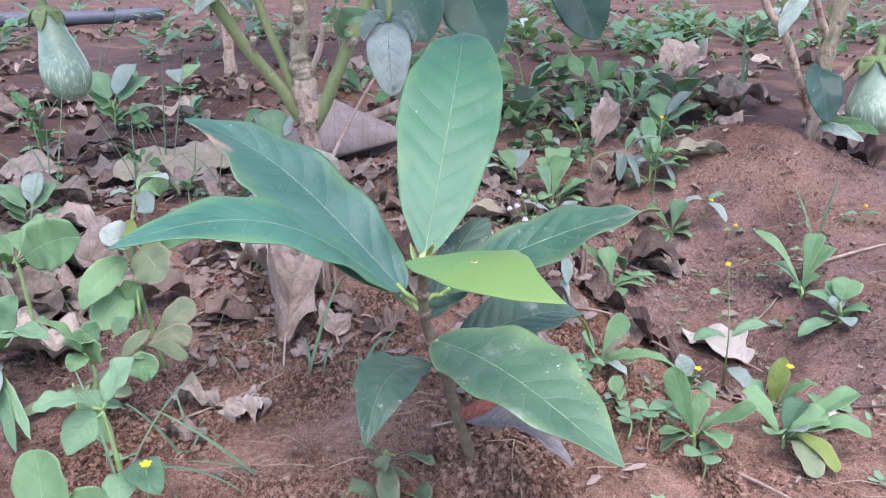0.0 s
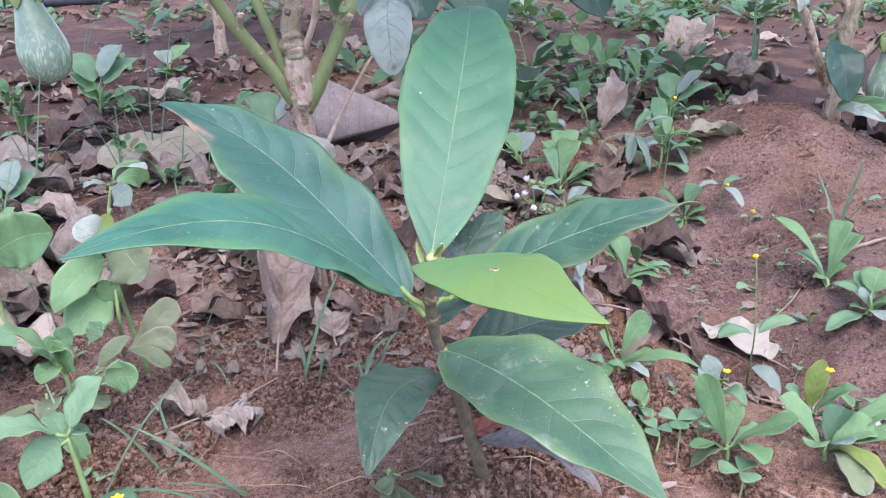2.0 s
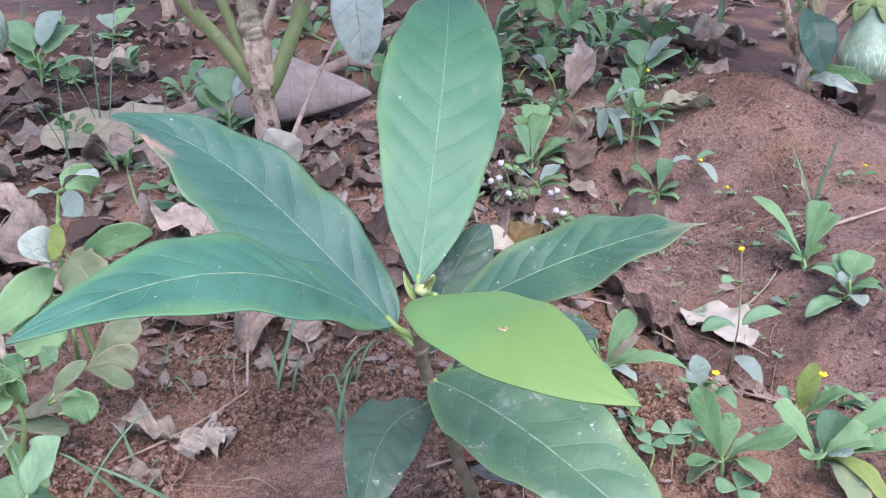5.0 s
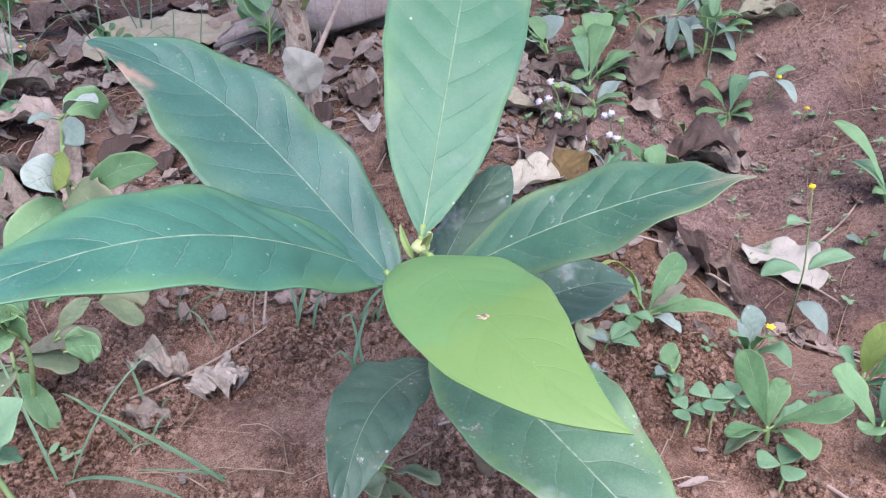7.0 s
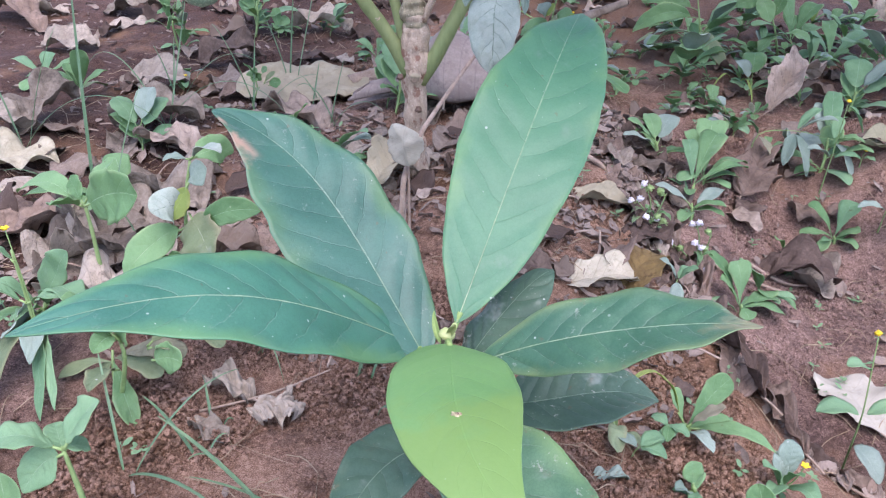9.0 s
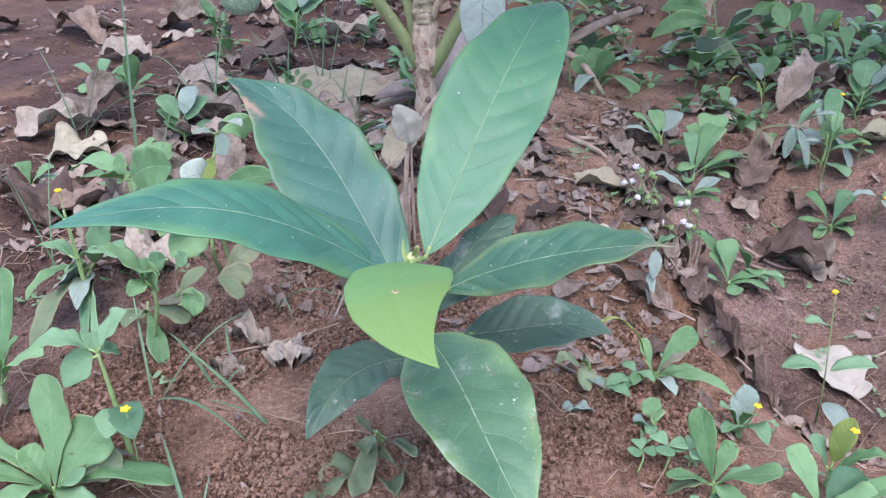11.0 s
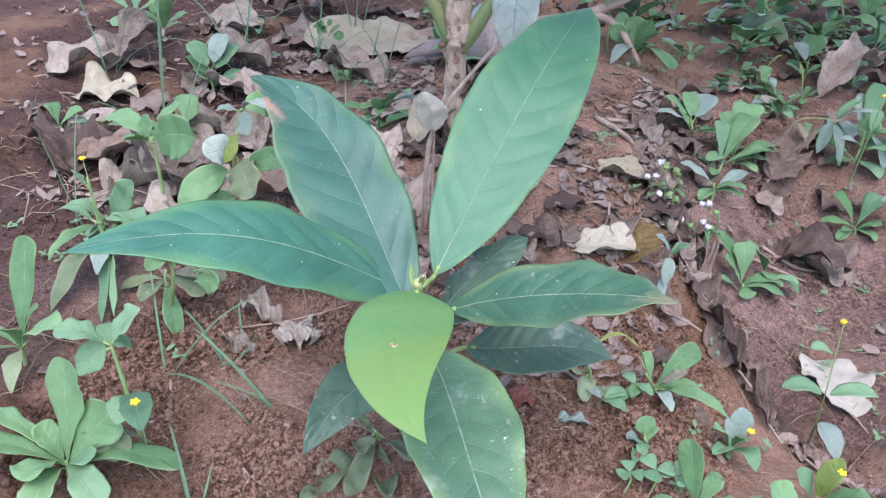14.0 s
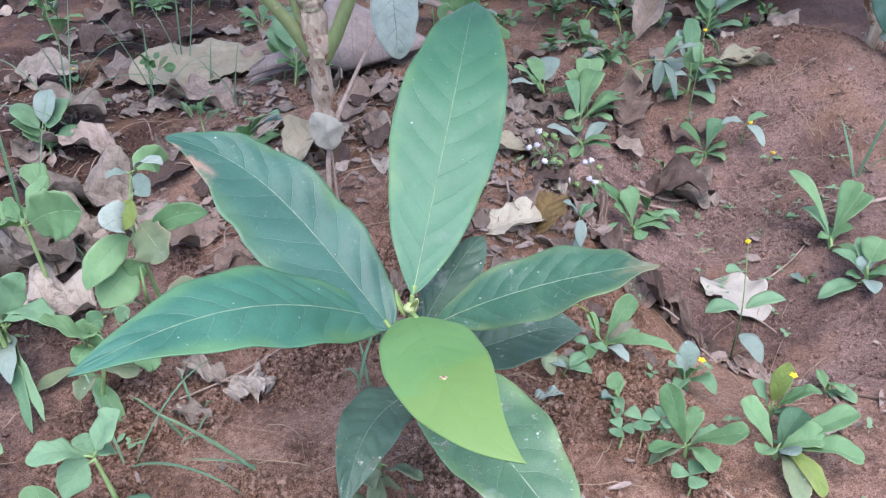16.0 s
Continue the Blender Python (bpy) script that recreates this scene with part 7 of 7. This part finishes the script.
def rolled_leaf(tip, mouth, radius, label):
    """A large dry leaf rolled into a cone lying on its side, ribbed, with a ragged slanting mouth."""
    tip, mouth = np.array(tip), np.array(mouth)
    ax = unit(mouth - tip)
    n1 = unit(np.cross(ax, (0, 0, 1.0)))
    n2 = np.cross(n1, ax)
    w0 = thing("rolled_leaf", mouth[0], mouth[1], height(mouth[0], mouth[1]), label, "dead leaf", "dead leaves")
    O = np.array(w0.location)
    L = np.linalg.norm(mouth - tip)
    nu, nv = 40, 60
    out, inn, uv, faces = [], [], [], []
    for j in range(nv + 1):
        for i in range(nu + 1):
            q = i / nu
            th = -2.0 + 5.6 * q
            reach = 1.0 - 0.12 * max(0.0, math.sin(th)) + 0.03 * noise.noise(Vector((q * 9, 0, 3)))
            s = reach * j / nv
            r = radius * (0.04 + 0.96 * min(1.0, s / 0.48) ** 0.85) * (1 - 0.80 * smooth(0.42, 0.8, s)) * (1.08 - 0.22 * q)
            r *= 1 + 0.10 * noise.noise(Vector((q * 3, s * 4, 1))) + 0.05 * noise.noise(Vector((q * 6, s * 7, 5))) + 0.025 * noise.noise(Vector((q * 11, s * 16, 8)))
            d = math.cos(th) * n1 + math.sin(th) * n2
            p = tip + ax * L * s + r * d - O - np.array((0, 0, 0.35 * radius * abs(s - 0.5) * 2))
            out.append(p)
            inn.append(p - d * 0.0007)
            uv.append((0.5 + 0.5 * q, s))
    n, c = len(out), nu + 1
    for j in range(nv):
        for i in range(nu):
            a = j * c + i
            faces += [(a, a + 1, a + c + 1, a + c), (n + a, n + a + c, n + a + c + 1, n + a + 1)]
        for a, b in ((j * c, j * c + c), (j * c + c + nu, j * c + nu)):
            faces.append((a, b, n + b, n + a))
    for i in range(nu):
        a = nv * c + i
        faces.append((a, a + 1, n + a + 1, n + a))
    part("leaf_blade", mesh_of("roll", out + inn, faces, uv + uv), ROLL, w0)


rolled_leaf((-0.065, 1.10, height(-0.065, 1.10) + 0.045), (-0.306, 1.075, height(-0.306, 1.075) + 0.04), 0.062, "large pinkish grey dead leaf rolled into a cone")
young = next(o for o in sap.children if o.data.materials and o.data.materials[0] == SAP_YOUNG)
bite = min((v.co for v in young.data.vertices), key=lambda c: (c.x + SX - 0.0318) ** 2 + (c.y + SY - 0.3555) ** 2)
for k, (bx, by, bz, mat) in enumerate(((0.0021, 0.0013, 0.0005, HOLE), (0.0011, 0.0006, 0.0007, SCAR), (0.0006, 0.0005, 0.0004, SCAR))):
    part("bite_scar", lump((bx, by, bz), 4.0 + k, 3, 0.8, 3.0), mat, young, "brown-rimmed chewed hole").location = bite + Vector((0.0, -0.009 if k == 2 else 0.0, 0.0004))
# brown leaf crust along the brink of the ridge
rnd = random.Random(3)
for i in range(34):
    y = 0.665 + 0.36 * (i / 34) + rnd.uniform(-0.008, 0.008)
    x = 0.245 * math.exp(-(y - 0.68) / 0.2) + rnd.uniform(-0.022, 0.012)
    L = rnd.uniform(0.022, 0.055)
    dead_leaf(x, y, L, L * rnd.uniform(0.4, 0.7), rnd.uniform(90, 150), rnd.choice((DRY_BROWN, DRY_BROWN, DRY_GREY)), "crumpled dark brown dead leaf along the ridge's brink", curl=rnd.uniform(0.1, 0.35), crumple=L * rnd.uniform(0.08, 0.16), stalk=0.0, fold=rnd.uniform(0.2, 0.9), nu=8, nv=24, scale=rnd.uniform(28, 50), edge=rnd.uniform(-0.5, 0.5))


# ---- crumbs of soil, litter scraps and far weeds ----
rnd = random.Random(11)
KINDS = (DRY_BROWN, DRY_BROWN, DRY_TAN, DRY_GREY)
for i in range(255):
    if i < 85:
        x, y = rnd.uniform(-0.2, 0.14), rnd.uniform(0.64, 1.05)
        if math.hypot((x - 0.06) / 0.07, (y - 0.93) / 0.13) < 1:
            x -= 0.16
        L, kind = rnd.uniform(0.02, 0.05), rnd.choice(KINDS)
    elif i < 145:
        x, y = rnd.uniform(-0.65, -0.16), rnd.uniform(0.62, 1.35)
        L, kind = rnd.uniform(0.03, 0.075), rnd.choice((DRY_GREY, DRY_TAN, DRY_GREY, DRY_BROWN))
    elif i < 185:
        x, y = rnd.uniform(0.06, 0.36), rnd.uniform(0.92, 1.6)
        L, kind = rnd.uniform(0.03, 0.07), rnd.choice(KINDS)
    elif i < 212:
        x, y = rnd.uniform(-1.3, -0.42), rnd.uniform(0.95, 2.1)
        L, kind = rnd.uniform(0.04, 0.09), rnd.choice(KINDS)
    else:
        x, y = rnd.uniform(-0.9, 1.0), rnd.uniform(1.25, 2.3)
        L, kind = rnd.uniform(0.04, 0.09), rnd.choice(KINDS)
    dead_leaf(x, y, L, L * rnd.uniform(0.5, 0.8), rnd.uniform(0, 360), kind, "small curled brown dead leaf in the litter", curl=rnd.uniform(0.05, 0.35), crumple=L * rnd.uniform(0.06, 0.13), edge=rnd.uniform(-1.0, 0.8),
              stalk=rnd.choice((0.0, 0.0, 0.012)), fold=rnd.uniform(0.0, 0.5), nu=7, nv=22, scale=rnd.uniform(24, 42))

BOX = np.array([(sx, sy, sz) for sx in (-1, 1) for sy in (-1, 1) for sz in (-1, 1)]) * 0.75
BOXF = ((0, 1, 3, 2), (4, 6, 7, 5), (0, 4, 5, 1), (2, 3, 7, 6), (0, 2, 6, 4), (1, 5, 7, 3))
cv, cf = [], []
gen = np.random.default_rng(5)
made = 0
while made < 185000:
    x, y = gen.uniform(-0.6, 0.6), gen.uniform(0.28, 1.3)
    if made % 4 == 1:
        x, y = gen.uniform(0.18, 0.62), gen.uniform(0.6, 1.35)
    if made % 5 < 3:
        x, y = gen.uniform(-0.26, 0.2), gen.uniform(0.34, 0.70)
    mask = 0.12 + noise.noise(Vector((x * 11 + 4, y * 11, 1.0))) + 0.6 * noise.noise(Vector((x * 34, y * 34, 3.0)))
    if gen.uniform(-0.4, 0.4) > mask:
        continue
    heap = smooth(0.05, 0.4, mask) * (1.0 if x < 0.2 else 0.25)
    r = 0.0003 + (0.0006 + 0.0006 * heap) * gen.uniform() ** (3.0 - heap) + 0.0016 * gen.uniform() ** 14
    v = BOX * r * gen.uniform(0.55, 1.3, (8, 1)) * gen.uniform(0.7, 1.3, 3)
    c, s = math.cos(made), math.sin(made)
    v = np.stack([v[:, 0] * c - v[:, 1] * s, v[:, 0] * s + v[:, 1] * c, v[:, 2] + 0.4 * v[:, 0]], 1) + (x, y, height(x, y) + r * 0.3 + 0.0025 * heap * gen.uniform())
    cf += [tuple(i + made * 8 for i in f) for f in BOXF]
    cv.append(v)
    made += 1
crumbs = new("soil_crumbs", mesh_of("crumbs", np.concatenate(cv), cf))
crumbs.data.materials.append(CRUMB)
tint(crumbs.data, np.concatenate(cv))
tagged(crumbs, "loose reddish crumbs and clods of soil", "soil crumbs", kind="stuff")

# more small weeds of the same kinds further back and at the side
rnd = random.Random(21)
kinds = [o for o in scene.objects if o.name.startswith(("rosette_weed", "leafy_weed")) and not o.parent]
leafy = [o for o in kinds if o.name.startswith("leafy_weed")]
for i in range(205):
    if i < 22:
        x, y = rnd.uniform(-0.75, -0.2), rnd.uniform(0.75, 1.45)
    elif i < 76:
        x, y = rnd.uniform(0.02, 0.45), rnd.uniform(1.15, 1.9)
    else:
        y = rnd.uniform(1.5, 3.0)
        x = rnd.uniform(-0.45, 0.6) * y
    if i >= 185:
        x, y = rnd.uniform(-0.1, 0.22), rnd.uniform(1.22, 1.8)
    ob = rnd.choice(leafy if rnd.random() < 0.7 else kinds)
    if abs(x + 0.15) < 0.08 and y < 1.1 or math.hypot(x - 0.43, y - 1.2) < 0.13:
        continue
    copy_thing(ob, pose(x, y, height(x, y), 0, 0, rnd.uniform(0, 360)) @ Matrix.Diagonal((*[rnd.uniform(0.5, 0.95)] * 3, 1)))

# straws and root threads
sv, sf = [], []
for i in range(950):
    x, y = gen.uniform(-0.7, 0.5), gen.uniform(0.34, 1.5)
    t, L, r = gen.uniform(0, 6.28), gen.uniform(0.015, 0.07), gen.uniform(0.00018, 0.00042)
    bend = gen.uniform(-0.4, 0.4)
    ring = []
    for k in range(6):
        q = k / 5
        px, py = x + L * q * math.cos(t + bend * q), y + L * q * math.sin(t + bend * q)
        pz = height(px, py) + r + 0.006 * math.sin(math.pi * q) * gen.uniform(0.2, 1.0)
        n = len(sv)
        sv += [(px, py, pz + r), (px - r * math.sin(t), py + r * math.cos(t), pz - r * 0.5), (px + r * math.sin(t), py - r * math.cos(t), pz - r * 0.5)]
        if k:
            sf += [(n - 3 + a, n - 3 + (a + 1) % 3, n + (a + 1) % 3, n + a) for a in range(3)]
straws = new("dry_straws", mesh_of("straws", sv, sf))
straws.data.materials.append(STRAW)
tagged(straws, "thin dry straws and root threads strewn over the soil", "straw", kind="stuff")

fv, ff, fu = [], [], []
for i in range(1500):
    y = 2.3 + 4.0 * gen.uniform() ** 1.5
    x = gen.uniform(-0.75, 0.75) * y
    if noise.noise(Vector((x * 2.2, y * 2.2, 7.0))) < -0.02:
        continue
    if x < 0.05 * y and gen.uniform() < 0.75:
        continue
    z = height(x, y)
    for q in range(5):
        t, L = gen.uniform(0, 6.28), gen.uniform(0.03, 0.085)
        d = np.array((math.cos(t), math.sin(t), gen.uniform(0.1, 0.9))) * L
        sd = np.array((-math.sin(t), math.cos(t), 0)) * L * 0.24
        o = np.array((x + gen.uniform(-0.02, 0.02), y + gen.uniform(-0.02, 0.02), z + gen.uniform(0, 0.05)))
        n = len(fv)
        fv += [o, o + d * 0.5 + sd, o + d * 0.5 - sd, o + d * np.array((1, 1, 0.7)), o + d * 0.5 + (0, 0, -0.004)]
        fu += [(0.5, 0.0), (1.0, 0.5), (0.0, 0.5), (0.5, 1.0), (0.5, 0.5)]
        ff += [(n, n + 4, n + 1), (n, n + 2, n + 4), (n + 4, n + 3, n + 1), (n + 2, n + 3, n + 4)]
far = new("far_weeds", mesh_of("far_weeds", fv, ff, fu))
far.data.materials.append(WEED_DARK)
tagged(far, "low green weeds covering the soil far behind", "weeds", kind="stuff")

lv, lf, lu = [], [], []
for i in range(1500):
    y = 1.5 + 4.0 * gen.uniform() ** 1.4
    x = gen.uniform(-0.75, 0.75) * y
    if noise.noise(Vector((x * 2.0, y * 2.0, 17.0))) < 0.0:
        continue
    t, L, bend = gen.uniform(0, 6.28), gen.uniform(0.02, 0.05), gen.uniform(-0.25, 0.45)
    ax, ay = np.array((math.cos(t), math.sin(t), gen.uniform(-0.1, 0.2))) * L, np.array((-math.sin(t), math.cos(t), gen.uniform(-0.2, 0.2))) * L * 0.32
    o = np.array((x, y, height(x, y) + 0.005))
    n = len(lv)
    for k in range(7):
        for m in range(-2, 3):
            w = math.sin(math.pi * (0.06 + 0.9 * k / 6)) ** 0.7
            lv.append(o + ax * (k / 6 - 0.5) + ay * m * 0.5 * w + (0, 0, L * (bend * (m * 0.5) ** 2 * w + 0.15 * math.sin(k * 1.3 + t))))
            lu.append((m * 0.25 + 0.5, k / 6))
    lf += [(n + k * 5 + m, n + k * 5 + m + 1, n + k * 5 + m + 6, n + k * 5 + m + 5) for k in range(6) for m in range(4)]
litter = new("far_litter", mesh_of("far_litter", lv, lf, lu))
litter.data.materials.append(DRY_BROWN)
tagged(litter, "brown leaf litter covering the soil far behind", "leaf litter", kind="stuff")

# shreds of dead leaf over the litter and along the ridge
hv, hf, hu = [], [], []
done = 0
while done < 8000:
    q = done % 10
    if q < 4:
        x, y = gen.uniform(-0.55, 0.12), gen.uniform(0.6, 1.05)
    elif q < 7:
        x, y = gen.uniform(-1.2, -0.1), gen.uniform(0.7, 1.8)
    elif q < 9:
        y = gen.uniform(0.64, 1.15)
        x = 0.245 * math.exp(-(y - 0.68) / 0.2) + gen.normal(0, 0.012)
    else:
        x, y = gen.uniform(-0.4, 0.5), gen.uniform(0.36, 1.2)
    done += 1
    if q != 8 and q != 7 and noise.noise(Vector((x * 9, y * 9, 27.0))) < gen.uniform(-0.35, 0.25):
        continue
    t, L = gen.uniform(0, 6.28), 0.004 + 0.016 * gen.uniform() ** 2
    wd = L * gen.uniform(0.25, 0.7)
    ax, ay = np.array((math.cos(t), math.sin(t), gen.uniform(-0.15, 0.5))), np.array((-math.sin(t), math.cos(t), gen.uniform(-0.6, 0.6)))
    o = np.array((x, y, height(x, y) + 0.0012 + 0.2 * wd))
    n = len(hv)
    for k in range(4):
        for m in (-1, 0, 1):
            w = (0.5, 1.0, 0.9, 0.35)[k] * gen.uniform(0.6, 1.2)
            hv.append(o + ax * L * (k / 3 - 0.5) + ay * m * wd * 0.5 * w + (0, 0, gen.uniform(-0.12, 0.22) * wd + 0.25 * wd * abs(m)))
            hu.append((m * 0.3 + 0.7, k / 3))
    hf += [(n + k * 3 + m, n + k * 3 + m + 1, n + k * 3 + m + 4, n + k * 3 + m + 3) for k in range(3) for m in range(2)]
shreds = new("leaf_shreds", mesh_of("shreds", hv, hf, hu))
shreds.data.materials.append(SHRED)
tagged(shreds, "brown and grey shreds of dead leaves on the soil", "leaf litter", kind="stuff")

# tiny seedlings between the weeds
tv, tf, tu = [], [], []
for i in range(420):
    if i % 3 == 0:
        x, y = gen.uniform(-0.5, -0.12), gen.uniform(0.45, 1.0)
    elif i % 3 == 1:
        x, y = gen.uniform(0.12, 0.5), gen.uniform(0.42, 1.2)
    else:
        x, y = gen.uniform(-0.05, 0.35), gen.uniform(0.8, 1.35)
    if noise.noise(Vector((x * 8, y * 8, 31.0))) < 0.05:
        continue
    z, hgt, turn = height(x, y), gen.uniform(0.003, 0.014), gen.uniform(0, 6.28)
    for k in range(int(gen.integers(2, 6))):
        t, L = turn + k * 2.4, gen.uniform(0.004, 0.009)
        d = np.array((math.cos(t), math.sin(t), gen.uniform(0.0, 0.6))) * L
        sd = np.array((-math.sin(t), math.cos(t), 0)) * L * gen.uniform(0.2, 0.32)
        o = np.array((x, y, z + hgt * gen.uniform(0.4, 1.0)))
        n = len(tv)
        tv += [o, o + d * 0.4 + sd, o + d * 0.4 - (0, 0, 0.0006), o + d * 0.4 - sd, o + d * 0.75 + sd * 0.8, o + d * 0.75 - (0, 0, 0.0004), o + d * 0.75 - sd * 0.8, o + d * np.array((1, 1, 0.8))]
        tu += [(0.5, 0), (0.9, 0.4), (0.5, 0.4), (0.1, 0.4), (0.8, 0.75), (0.5, 0.75), (0.2, 0.75), (0.5, 1)]
        tf += [(n, n + 2, n + 1), (n, n + 3, n + 2), (n + 1, n + 2, n + 5, n + 4), (n + 2, n + 3, n + 6, n + 5), (n + 4, n + 5, n + 7), (n + 5, n + 6, n + 7)]
    n = len(tv)
    tv += [(x - 0.0005, y, z - 0.002), (x + 0.0005, y, z - 0.002), (x, y + 0.0006, z - 0.002), (x, y, z + hgt)]
    tu += [(0.5, 0)] * 4
    tf += [(n, n + 1, n + 3), (n + 1, n + 2, n + 3), (n + 2, n, n + 3)]
tiny = new("tiny_seedlings", mesh_of("tiny", tv, tf, tu))
tiny.data.materials.append(WEED_GREEN)
tagged(tiny, "tiny green seedlings sprouting between the weeds", "seedlings", kind="stuff")
